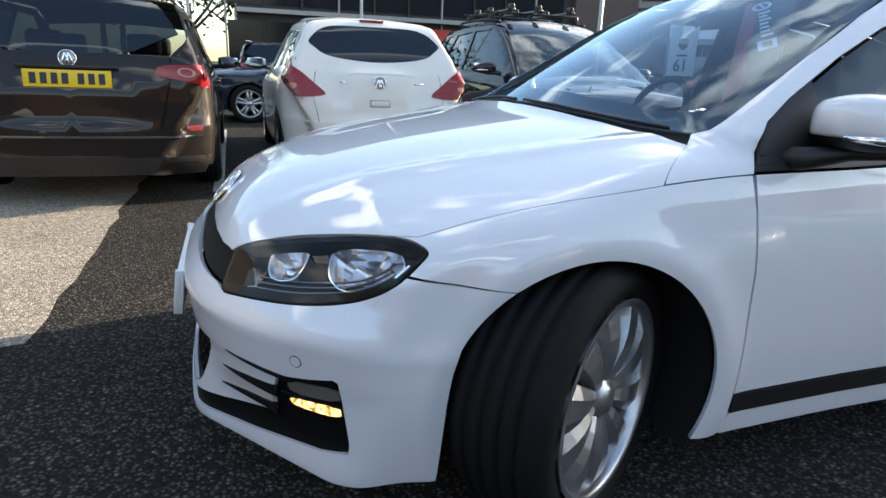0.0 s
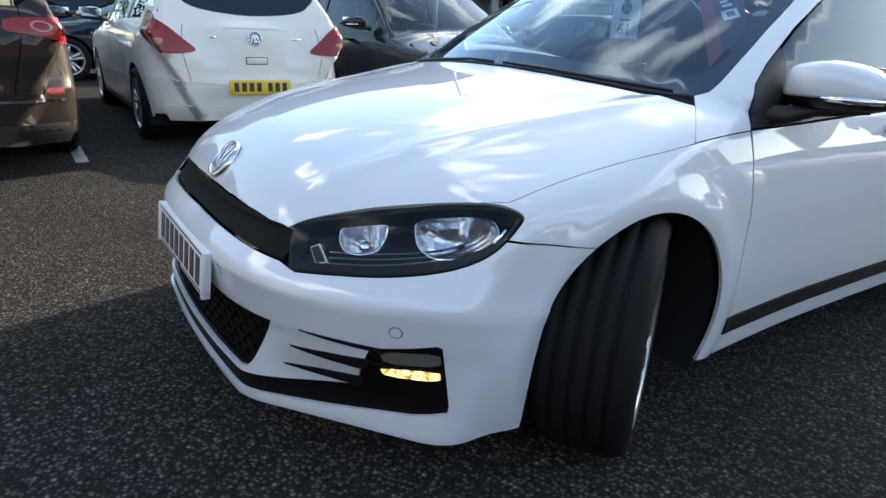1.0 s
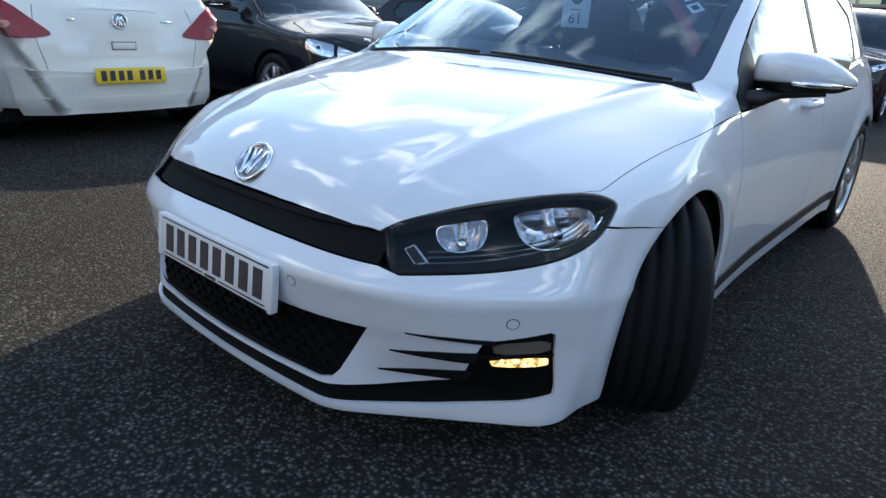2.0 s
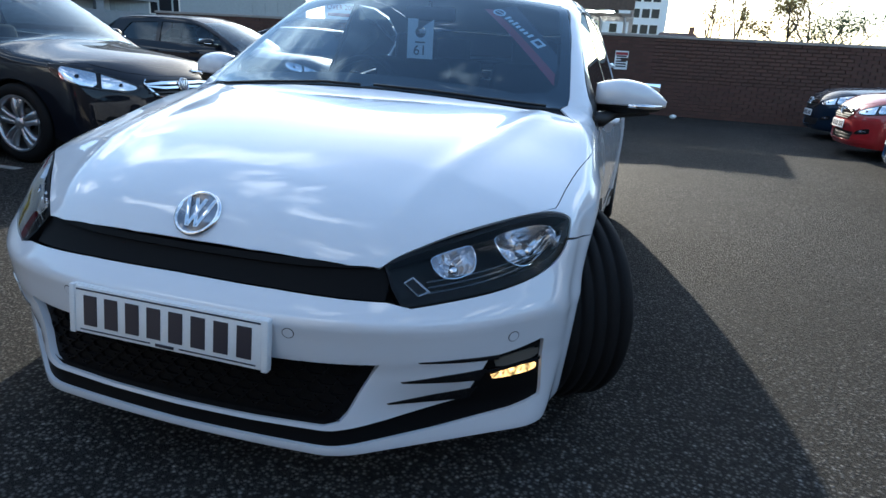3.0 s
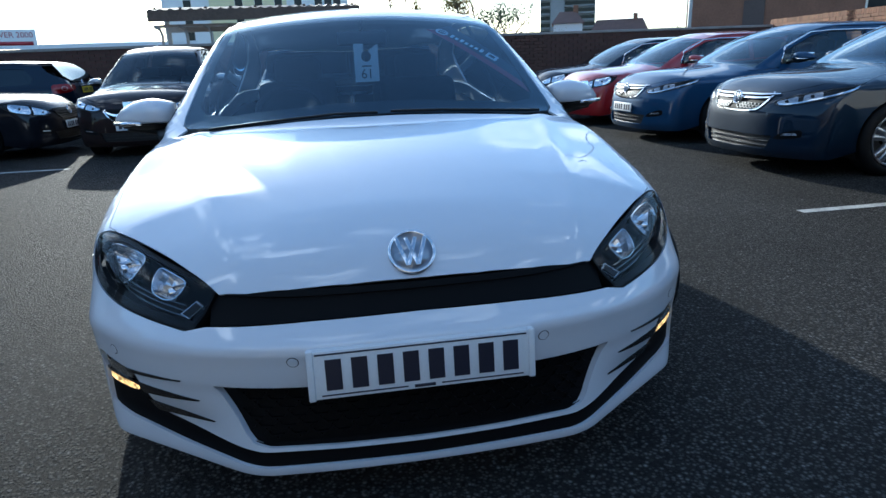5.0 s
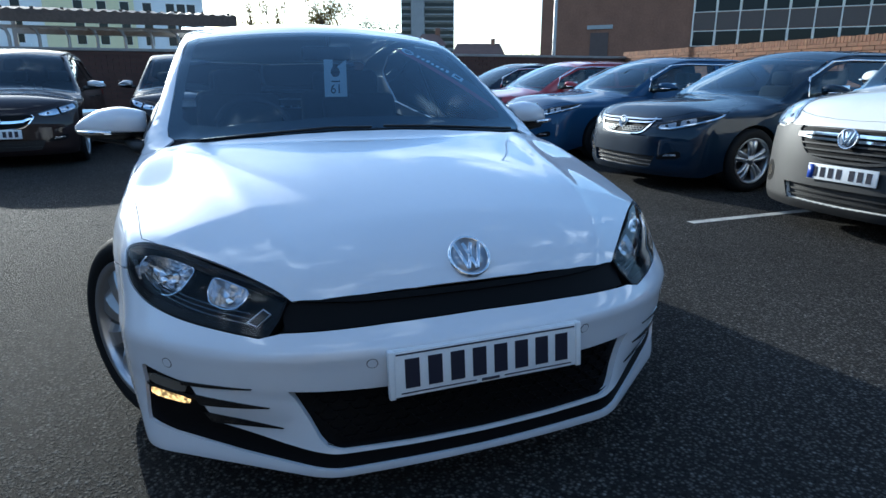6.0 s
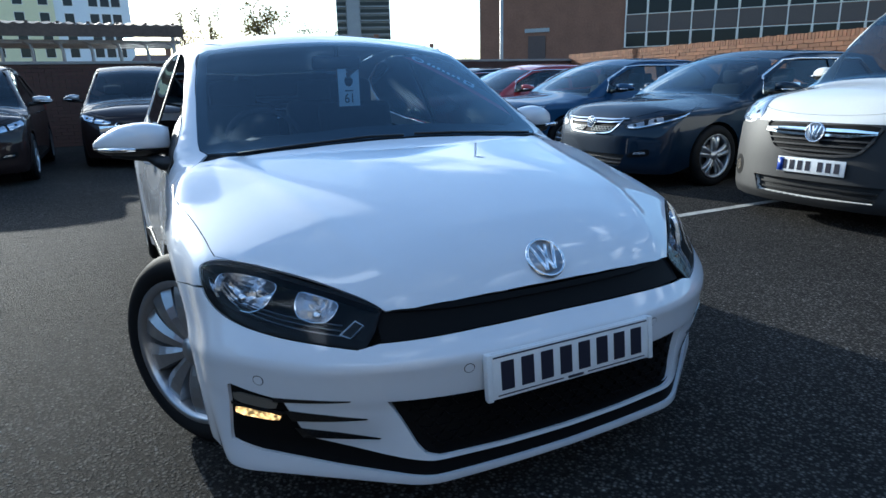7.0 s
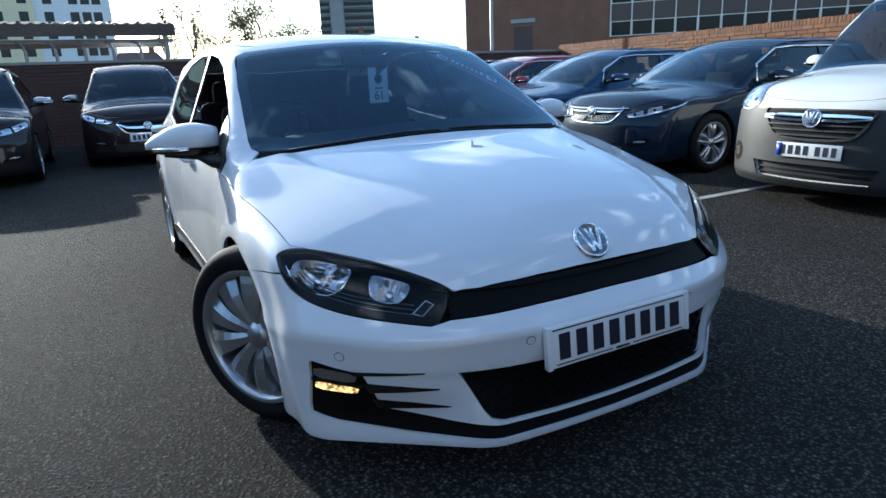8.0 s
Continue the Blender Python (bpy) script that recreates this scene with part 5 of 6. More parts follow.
    for u, v, rr in (((-0.045, 0.03, 0.046), (0.07, -0.055, 0.024)) if tail_kind == "corsa" else ((-0.04, 0.0, 0.036), (0.06, 0.02, 0.03))):
        put("lamp_core", "wrap", disc(u, v, rr), RED_CLEAR, "pale round lamp core", two=True, h=0.04, off=0.012, thick=0.004)
        put("lamp_core_lens", "wrap", disc(u, v, rr * 0.72), AMBER if tail_kind == "corsa" else RED_LENS, two=True, h=0.04, off=0.015, thick=0.004)
    if tail_kind == "corsa":
        p = sh.wrap(np.array([s_end]), np.array([0.70]))[0]
        part("tailgate_handle", box_bm((0.17, 0.012, 0.05), (0, p[1] + 0.002, 0.705), 0.005), paint, car)
        part("handle_gap", box_bm((0.18, 0.006, 0.06), (0, p[1] + 0.001, 0.705), 0.002), GREY_PLASTIC, car)
        p = sh.wrap(np.array([s_end]), np.array([0.82]))[0]
        for x in (-0.36, 0.33):
            part("script_bar", box_bm((0.10 if x < 0 else 0.05, 0.003, 0.014), (x, float(sh.wrap(np.array([float(sh.s_of(x, p[1]))]), np.array([0.88]))[0][1]) + 0.002, 0.88)), CHROME, car)
    else:
        p = sh.wrap(np.array([s_end]), np.array([0.93]))[0]
        part("plate_lamp_bar", box_bm((0.6, 0.03, 0.025), (0, p[1] + 0.01, 0.945), 0.008), paint, car)
    if tail_kind != "corsa":
        put("reflector", "wrap", around(sh, [(0.70, tail - 0.1, 0.56), (0.78, tail - 0.18, 0.56), (0.78, tail - 0.18, 0.53), (0.70, tail - 0.1, 0.53)]), RED_LENS, two=True, h=0.05, off=0.024, thick=0.006)
    put("bumper_strip", "wrap", [(s_back - 0.1, 0.50), (s_end, 0.50), (s_end, 0.485), (s_back - 0.1, 0.485)], CHROME if tail_kind == "plain" else paint, two=True, h=0.08, off=0.024, thick=0.006)
    put("rear_valance", "wrap", [(s_back - 0.14, 0.35), (s_end, 0.35), (s_end, 0.23), (s_back - 0.12, 0.23)], BLACK_TRIM if tail_kind == "plain" else paint, two=True, h=0.08, off=0.024, thick=0.02)
    # lamps and grille at the nose
    def face(pts):
        """(x, z) on the nose to (s, z)."""
        return around(sh, [(x, float(sh.fz(z)) + sh.fa * abs(x) ** sh.fp, z) for x, z in pts])

    b = bonnet
    if front == "astra":
        hl = face([(0.44, b - 0.078), (0.56, b - 0.040), (0.70, b + 0.004)]) + around(sh, [(0.80, nose + 0.46, b + 0.038), (0.83, nose + 0.60, b + 0.055), (0.83, nose + 0.56, b + 0.012), (0.79, nose + 0.42, b - 0.035)]) + face([(0.68, b - 0.100), (0.58, b - 0.120), (0.48, b - 0.118)])
    elif front == "van":
        hl = face([(0.53, b - 0.03), (0.60, b + 0.06)]) + around(sh, [(0.72, nose + 0.32, b + 0.14), (0.79, nose + 0.48, b + 0.155), (0.82, nose + 0.50, b + 0.06), (0.82, nose + 0.42, b - 0.07), (0.74, nose + 0.28, b - 0.10)]) + face([(0.62, b - 0.105), (0.55, b - 0.08)])
    elif front == "corsa":
        hl = face([(0.42, b - 0.075), (0.53, b - 0.035), (0.65, b - 0.0)]) + around(sh, [(0.76, nose + 0.40, b + 0.045), (0.79, nose + 0.50, b + 0.05), (0.79, nose + 0.46, b - 0.02)]) + face([(0.69, b - 0.10), (0.56, b - 0.125), (0.46, b - 0.115)])
    else:
        hl = face([(0.45, b - 0.10), (0.58, b - 0.045), (0.68, b - 0.0)]) + around(sh, [(0.80, nose + 0.46, b + 0.05), (0.83, nose + 0.60, b + 0.055), (0.83, nose + 0.54, b - 0.03), (0.79, nose + 0.42, b - 0.10)]) + face([(0.68, b - 0.145), (0.55, b - 0.155), (0.47, b - 0.14)])
    hl = rounded(hl, 1)
    put("headlamp", "wrap", hl, LAMP_BRIGHT if front == "van" else LAMP_DARK, "headlamp housing", two=True, h=0.03, off=0.003, thick=0.01)
    put("lamp_lens", "wrap", hl, LENS, "clear lamp glass", two=True, h=0.04, off=0.016, thick=0.012)
    rim = shrink(hl, 0.004)
    put("lamp_rim", "wrap", rim, BLACK_TRIM if front != "van" else CHROME, two=True, h=0.03, off=0.006, thick=0.006, holes=(shrink(rim, 0.006),))
    inner = shrink(hl, 0.016)
    sv = [p[0] for p in inner]
    lo_s, hi_s = min(sv), max(sv)
    cells = ((0.03, 0.30), (0.36, 0.58)) if front == "astra" else ((0.02, 0.42), (0.47, 0.86))
    for c0, c1 in cells:
        cell = clip_band(clip_band(inner, lo_s + (hi_s - lo_s) * c0, 1), lo_s + (hi_s - lo_s) * c1, -1)
        if len(cell) < 3:
            continue
        cell = rounded(cell, 1)
        put("lamp_reflector", "wrap", cell, LAMP_BRIGHT if front == "astra" else REFLECTOR, "bright reflector cell", two=True, h=0.02, off=0.006, thick=0.004)
        cs, cz = np.array(cell).mean(0)
        put("lamp_bulb", "wrap", [(cs + 0.014 * math.cos(a), cz + 0.013 * math.sin(a)) for a in np.linspace(0, 2 * math.pi, 14, False)], LAMP_DARK, two=True, h=0.02, off=0.010, thick=0.005)
    if front == "astra":
        m = len(hl)
        ins, ins2 = shrink(hl, 0.010), shrink(hl, 0.021)
        k0, k1 = int(m * 0.42), int(m * 0.92)
        put("light_strip", "wrap", ins[k0:k1] + ins2[k0:k1][::-1], REFLECTOR, "white light strip", two=True, h=0.02, off=0.010, thick=0.004)
    # grille: a dark opening, winged bright bar, lower rim and slats or mesh
    if front == "astra":
        zt, gh, gw, bar_z, bw, brad = b - 0.012, 0.17, 0.42, b - 0.058, 0.46, 0.062
    elif front == "van":
        zt, gh, gw, bar_z, bw, brad = b - 0.10, 0.225, 0.43, b - 0.15, 0.41, 0.072
    elif front == "corsa":
        zt, gh, gw, bar_z, bw, brad = b - 0.10, 0.17, 0.40, b - 0.155, 0.36, 0.058
    else:
        zt, gh, gw, bar_z, bw, brad = b - 0.06, 0.15, 0.41, b - 0.10, 0.40, 0.062
    gr_half = curve([(gw * 0.80, zt + 0.006), (gw, zt - 0.012), (gw * 0.97, zt - 0.05), (gw * 0.86, zt - 0.62 * gh), (gw * 0.70, zt - 0.90 * gh), (gw * 0.35, zt - gh)], 3)
    grille = both(face([(0, zt)] + gr_half + [(0, zt - gh - 0.004)]))
    up = 0.012 if bumper else 0.0
    put("grille", "wrap", grille, GRILLE_BLACK, "black grille", h=0.05, off=0.004 + up, thick=0.008)
    bright = CHROME if front != "plain" else BLACK_TRIM
    lower = gr_half[2:] + [(0, zt - gh - 0.004)]
    rise = 0.018 if front == "van" else 0.012
    bright_rim = GREY_PLASTIC if front == "van" else bright
    put("grille_rim", "wrap", both(face([(x, z) for x, z in lower[::-1]] + [(x * 0.975, z + rise) for x, z in lower])), bright_rim, "chrome grille rim" if bright_rim is CHROME else "dark grille rim", h=0.03, off=0.014 + up, thick=0.014)
    if front == "corsa":
        wing = [(0, bar_z - 0.012), (0.16, bar_z - 0.012), (0.28, bar_z - 0.004), (bw, bar_z + 0.028), (bw + 0.02, bar_z + 0.014), (0.28, bar_z - 0.032), (0.16, bar_z - 0.042), (0, bar_z - 0.042)]
        put("chrome_bar", "wrap", both(face(wing)), CHROME, "chrome wing bar", h=0.04, off=0.022, thick=0.014)
    elif front == "astra":
        for z0, z1, ex in ((0.016, 0.030, bw + 0.02), (-0.014, 0.010, bw - 0.05)):
            put("chrome_bar", "wrap", both(face([(0, bar_z + z0), (ex * 0.6, bar_z + z0), (ex, bar_z + z0 + 0.012), (ex, bar_z + z0 + 0.020), (ex * 0.6, bar_z + z0 + 0.014), (0, bar_z + z0 + 0.014)])), CHROME, "chrome wing bar", h=0.04, off=0.022, thick=0.012)
    else:
        for dz, th in ((0.014, 0.022), (-0.022, 0.018)):
            put("chrome_bar", "wrap", both(face([(0, bar_z + dz - th / 2), (bw * 0.6, bar_z + dz - th / 2), (bw, bar_z + 0.4 * dz - 0.004), (bw, bar_z + 0.4 * dz + 0.008), (bw * 0.6, bar_z + dz + th / 2), (0, bar_z + dz + th / 2)])), bright, "chrome wing bar" if bright is CHROME else "black grille bar", h=0.04, off=0.024 + up, thick=0.014)
        for k in range(3):
            z = bar_z - 0.055 - k * (0.040 if front == "van" else 0.026)
            ex = gw * (0.93 - 0.11 * k)
            put("grille_slat", "wrap", both(face([(0, z - 0.008), (ex, z - 0.006), (ex, z + 0.004), (0, z + 0.006)])), GREY_PLASTIC, h=0.06, off=0.016 + up, thick=0.012)
    if front == "astra":
        honeycomb(sh, car, shrink(both(face([(gw * 0.93, zt - 0.085), (gw * 0.83, zt - 0.62 * gh), (gw * 0.68, zt - 0.86 * gh), (gw * 0.33, zt - gh + 0.012), (0, zt - gh + 0.010), (0, zt - 0.085)][::-1])), 0.004), 0.042, 0.021, 0.014, DARK_ALLOY)
    # fog lamps in dark recesses
    fx, fz = (0.74, 0.40) if front == "van" else (0.64, 0.375)
    recess = face([(fx - 0.13, fz - 0.045), (fx + 0.09, fz - 0.02), (fx + 0.09, fz + 0.05), (fx + 0.02, fz + 0.045), (fx - 0.10, fz + 0.0)]) if front != "van" else face([(fx + 0.075 * math.cos(a), fz + 0.085 * math.sin(a)) for a in np.linspace(0, 2 * math.pi, 20, False)])
    put("fog_recess", "wrap", rounded(recess, 1), GRILLE_BLACK, "dark fog lamp recess", two=True, h=0.03, off=0.012 if front == "van" else 0.003, thick=0.006)
    if front == "van":
        put("fog_lamp", "wrap", face([(fx + 0.04 * math.cos(a), fz + 0.045 * math.sin(a)) for a in np.linspace(0, 2 * math.pi, 18, False)]), FOG_DARK, two=True, h=0.03, off=0.016, thick=0.004)
    else:
        put("fog_lamp", "wrap", face([(fx - 0.06, fz - 0.006), (fx + 0.06, fz + 0.004), (fx + 0.05, fz + 0.022), (fx - 0.04, fz + 0.016)]), REFLECTOR, "small clear fog lamp", two=True, h=0.03, off=0.010, thick=0.006)
    p = sh.wrap(np.array([0.0]), np.array([bar_z]))[0]
    badge(car, (0, p[1] - 0.034 - up, bar_z), 80, brad)
    if not no_plate:
        p = sh.wrap(np.array([0.0]), np.array([plate_z]))[0]
        plate(car, (0, p[1] - 0.022, plate_z), 0, -4, False, chars)
        if front == "van":
            part("plate_end", box_bm((0.045, 0.003, 0.10), (0, 0, 0), 0, pose(-0.235, p[1] - 0.0285, plate_z, -4, 0, 0)), PLATE_BLUE, car)
    zb, zp = (0.88, 0.50) if tail_kind == "corsa" else (1.0, 0.87)
    p = sh.wrap(np.array([s_end]), np.array([zb]))[0]
    badge(car, (0, p[1] + 0.012, zb), -84, 0.055)
    p = sh.wrap(np.array([s_end]), np.array([zp]))[0]
    plate(car, (0, p[1] + (0.05 if tail_kind == "corsa" else 0.016), zp), 180, -4, True, chars)
    # mirrors, floor, liners, wheels, seats
    for s in (1, -1):
        door_mirror(car, s, (hw - 0.06, cy + 0.42, belt + 0.02), (hw + 0.11, cy + 0.48, belt + 0.08), cap)
    tub = [(0.02, 0.22), (0.02, bonnet - 0.12)] + flank(sh, [(-0.1, bonnet - 0.1), (cy + 0.4, belt - 0.1), (wb, belt - 0.06)]) + [(s_end - 0.01, belt - 0.06), (s_end - 0.01, 0.25)] + flank(sh, arc(wb, rad, r + 0.01, -15, 195, 12) + arc(0, rad, r + 0.01, -15, 195, 12))
    put("inner_tub", "wrap", tub, UNDER, two=True, h=0.12, off=-0.06, thick=0.0)
    part("floor_pan", box_bm((2 * hw - 0.5, tail - nose - 0.4, 0.02), (0, (tail + nose) / 2, 0.22)), UNDER, car)
    part("dash_shelf", box_bm((2 * hw - 0.25, 0.5, 0.06), (0, cy + 0.38, belt - 0.04), 0.02), DASH, car)
    for x in (-0.36, 0.36):
        for y in ((1.3,) if front == "van" else (1.3, 2.2)):
            part("seat_back", box_bm((0.46, 0.14, 0.62), (x, y + 0.3, belt - 0.2), 0.05, pose(x, y + 0.3, belt - 0.2, -16, 0, 0)), FABRIC, car)
            part("headrest", box_bm((0.26, 0.1, 0.17), (x, y + 0.42, belt + 0.19), 0.04), FABRIC, car)
    for wy_ in (0.0, wb):
        for s in (1, -1):
            bm = bmesh.new()
            rows = [[bm.verts.new((s * k, y, z)) for k in (hw - 0.04, 0.5)] for y, z in arc(wy_, rad, r + 0.012, -25, 205, 16)]
            for a, b in zip(rows, rows[1:]):
                bm.faces.new((a[0], a[1], b[1], b[0]))
            bm.faces.new([k[1] for k in rows])
            part("arch_liner", bm, UNDER, car, smooth=False)
            wheel(car, (s * (hw - 0.105), wy_, rad), 0, s > 0, rad, 0.2, rad * 0.70, spokes, twin, metal)
    if rails:
        for s in (1, -1):
            g3 = [sh.side(y, roof - 0.06) for y in np.linspace(yt + 0.3, roof_end - 0.1, 6)]
            part("roof_rail", tube([(s * (x - 0.03), y, z + (0.02 if i in (0, 5) else 0.055)) for i, (x, y, z) in enumerate(g3)], 0.014, 8), CHROME if chrome_line else BLACK_TRIM, car)
    if name == "people_carrier":
        for y in (yt + 0.55, roof_end - 0.75):
            z = roof + 0.075
            part("cross_bar", box_bm((1.28, 0.05, 0.025), (0, y, z), 0.008), BLACK_TRIM, car)
            for x in (-0.56, 0.56):
                part("bar_foot", box_bm((0.06, 0.09, 0.09), (x, y, z - 0.04), 0.012), BLACK_TRIM, car)
        for x in (-0.4, -0.05, 0.38):
            part("carrier_rail", tube([(x, yt + 0.25, roof + 0.10), (x, roof_end - 0.5, roof + 0.10)], 0.014, 6), DARK_ALLOY, car)
            for y in (yt + 0.35, yt + 1.0, roof_end - 0.6):
                part("carrier_clamp", box_bm((0.05, 0.11, 0.07), (x, y, roof + 0.13), 0.012), BLACK_TRIM, car)
    return car, sh


HATCH = dict(nose=-0.95, tail=3.42, wb=2.66, hw=0.905, bonnet=0.74, cowl=(0.38, 0.99), screen_top=(1.15, 1.35), roof=1.435, roof_end=2.95, rear_low=(3.28, 1.02), belt=0.93)
ESTATE = dict(HATCH, tail=3.75, wb=2.69, roof_end=3.3, rear_low=(3.62, 1.06), roof=1.50)
SMALL = dict(nose=-0.80, tail=3.15, wb=2.51, hw=0.865, bonnet=0.76, cowl=(0.32, 1.0), screen_top=(1.05, 1.40), roof=1.485, roof_end=2.65, rear_low=(3.0, 1.0), belt=0.94, rad=0.305, tum=0.46)
TALL_SMALL = dict(SMALL, roof=1.53, screen_top=(1.05, 1.445))
MPV = dict(nose=-0.92, tail=3.55, wb=2.70, hw=0.90, bonnet=0.76, cowl=(0.22, 1.03), screen_top=(1.15, 1.53), roof=1.63, roof_end=3.2, rear_low=(3.45, 1.05), belt=0.98)
VAN = dict(nose=-0.90, tail=3.5, wb=2.75, hw=0.915, bonnet=0.87, cowl=(0.18, 1.13), screen_top=(0.88, 1.70), roof=1.85, roof_end=3.35, rear_low=(3.45, 1.2), belt=1.06, tum=0.22)

other_car("estate_car", "dark brown metallic estate car seen from its tail", PAINT_BROWN, (-6.58, -1.75, 0), -90, rails=False, **ESTATE)
other_car("small_hatchback", "white three-door hatchback with a yellow rear plate", PAINT_CREAM, (-6.75, 0.52, 0), -90, tail_kind="corsa", front="corsa", **SMALL)
other_car("people_carrier", "black people carrier with roof bars and bright headlamps", PAINT_BLACK, (-3.80, 2.85, 0), 90, front="mpv", rails=True, **MPV)
other_car("hatchback", "black five-door hatchback with silver alloy wheels", PAINT_BLACK, (-5.05, 8.3, 0), 90, **HATCH)
other_car("small_hatchback", "dark purple-brown hatchback with a chrome grille bar", PAINT_DUSK, (-2.82, 7.8, 0), 0, front="corsa", cap=PAINT_SILVER, **TALL_SMALL)
other_car("small_hatchback", "dark navy hatchback parked before the brick wall", PAINT_DUSK, (-0.58, 9.0, 0), 0, front="corsa", cap=PAINT_SILVER, **TALL_SMALL)
other_car("panel_van", "white panel van with grey plastic bumper", PAINT_CREAM, (4.48, 0.82, 0), -90, front="van", plate_z=0.47, bumper=GREY_PLASTIC, **VAN)
other_car("hatchback", "dark blue hatchback with chrome grille and window line", PAINT_NAVY, (4.58, 3.40, 0), -90, no_plate=True, front="astra", chrome_line=True, **HATCH)
other_car("hatchback", "blue metallic hatchback with chrome grille", PAINT_BLUE, (4.65, 5.95, 0), -90, front="astra", chrome_line=True, **HATCH)
other_car("hatchback", "red hatchback with chrome window line", PAINT_RED, (4.75, 8.5, 0), -90, front="mpv", chrome_line=True, **HATCH)
other_car("hatchback", "dark hatchback near the brick wall", PAINT_NAVY, (4.9, 11.0, 0), -90, front="mpv", chrome_line=True, **HATCH)

other_car("hatchback", "dark blue hatchback standing across the far bays", PAINT_NAVY, (-10.35, -0.45, 0), 0, **HATCH)
other_car("estate_car", "dark estate car with silver roof rails", PAINT_BLACK, (-17.5, 0.3, 0), -90, rails=True, chrome_line=True, **ESTATE)
other_car("hatchback", "dark blue hatchback parked behind the black hatchback", PAINT_NAVY, (-8.2, 11.3, 0), -90, **HATCH)


# ---- ground markings ----
def bay_lines():
    for x0, x1, y in ((-8.3, -3.35, -0.87), (-8.3, -3.6, 1.75), (-8.3, -3.5, 6.3), (-8.3, -3.5, 10.9), (3.02, 8.2, 1.62)):
        bm = box_bm((x1 - x0, 0.085, 0.003), ((x0 + x1) / 2, y, 0.0025))
        tagged(part("bay_line", bm, LINE, smooth=False), "worn white painted bay line on the asphalt", "road marking", "bay lines")


def sunlit_worn_patch():
    """An older, paler area of tarmac with an uneven edge, a few millimetres proud; sunlight is added to its tone."""
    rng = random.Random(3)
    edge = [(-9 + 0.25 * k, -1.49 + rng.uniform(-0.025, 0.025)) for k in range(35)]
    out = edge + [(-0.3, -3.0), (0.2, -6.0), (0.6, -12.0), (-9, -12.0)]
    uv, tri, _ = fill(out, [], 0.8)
    p = link_mesh("asphalt_patch", mesh_from([(x, y, 0.004) for x, y in uv], [tuple(t) if np.cross(uv[t[1]] - uv[t[0]], uv[t[2]] - uv[t[0]]) > 0 else tuple(t[::-1]) for t in tri]), SUNLIT_PALE_ASPHALT, smooth=False)
    tagged(p, "paler worn patch of old asphalt, brightened as if sunlit", "ground", kind="structure")


bay_lines()
sunlit_worn_patch()


# ---- walls ----
def brick_mesh(l, h, d):
    return box_bm((l, d, h), (0, 0, 0), 0.006, seg=1)


def coursed_wall(name, start, angle, length, courses, mat, label, single, brick=(0.215, 0.065, 0.06), pitch=(0.225, 0.075), soldier=False):
    """A brick wall: core, coping and bricks that stand proud of the joints. single: the stretch whose bricks are objects of their own."""
    base = pose(*start, 0, 0, angle)
    top = courses * pitch[1]
    bm = box_bm((length, 0.2, top), (length / 2, 0.125, top / 2))
    wall = tagged(part(name, bm, MORTAR, smooth=False), label, "wall", kind="structure")
    wall.matrix_local = base
    rng = random.Random(5)
    if soldier:
        cv, cf = [], []
        for k in range(int(length / 0.075)):
            x, lift = 0.0375 + 0.075 * k, rng.uniform(-0.006, 0.006)
            i = len(cv)
            cv += [(x + u * 0.0325, 0.11 + v * 0.12, top + (0.105 + lift if w else 0.0)) for u, v, w in ((-1, -1, 0), (1, -1, 0), (1, 1, 0), (-1, 1, 0), (-1, -1, 1), (1, -1, 1), (1, 1, 1), (-1, 1, 1))]
            cf += [tuple(i + q for q in f) for f in ((0, 1, 5, 4), (1, 2, 6, 5), (2, 3, 7, 6), (3, 0, 4, 7), (4, 5, 6, 7))]
        link_mesh("coping_bricks", mesh_from(cv, cf), mat, wall, "bricks on edge along the top", False)["kind"] = "stuff"
    else:
        part("coping", box_bm((length, 0.30, 0.06), (length / 2, 0.11, top + 0.03), 0.008), COPING, wall, "pale coping", smooth=False)
    one = bpy.data.meshes.new("brick")
    b = brick_mesh(*brick)
    b.to_mesh(one)
    b.free()
    one.materials.append(mat)
    verts, faces = [], []
    bl, bh, bd = brick[0] / 2, brick[1] / 2, brick[2] / 2
    box_v = [(-bl, -bd, -bh), (bl, -bd, -bh), (bl, -bd, bh), (-bl, -bd, bh), (-bl, bd, -bh), (bl, bd, -bh), (bl, bd, bh), (-bl, bd, bh)]
    box_f = [(0, 1, 2, 3), (3, 2, 6, 7), (0, 4, 5, 1), (1, 5, 6, 2), (0, 3, 7, 4)]
    for c in range(courses):
        n = int(length / pitch[0])
        for k in range(n):
            x = (k + 0.5 + (0.5 if c % 2 else 0.0)) * pitch[0]
            z = (c + 0.5) * pitch[1]
            if x + bl > length:
                continue
            y = 0.018 + rng.uniform(-0.006, 0.006)
            if single[0] < x < single[1] and single[2] < z < single[3]:
                ob = new("brick", one)
                ob.parent = wall
                ob.matrix_local = pose(x, y, z, 0, 0, rng.uniform(-0.6, 0.6))
            else:
                i = len(verts)
                verts += [(x + p[0], y + p[1], z + p[2]) for p in box_v]
                faces += [tuple(i + q for q in f) for f in box_f]
    rest = link_mesh("brick_courses", mesh_from(verts, faces), mat, wall, "", False)
    rest["kind"] = "stuff"
    return wall


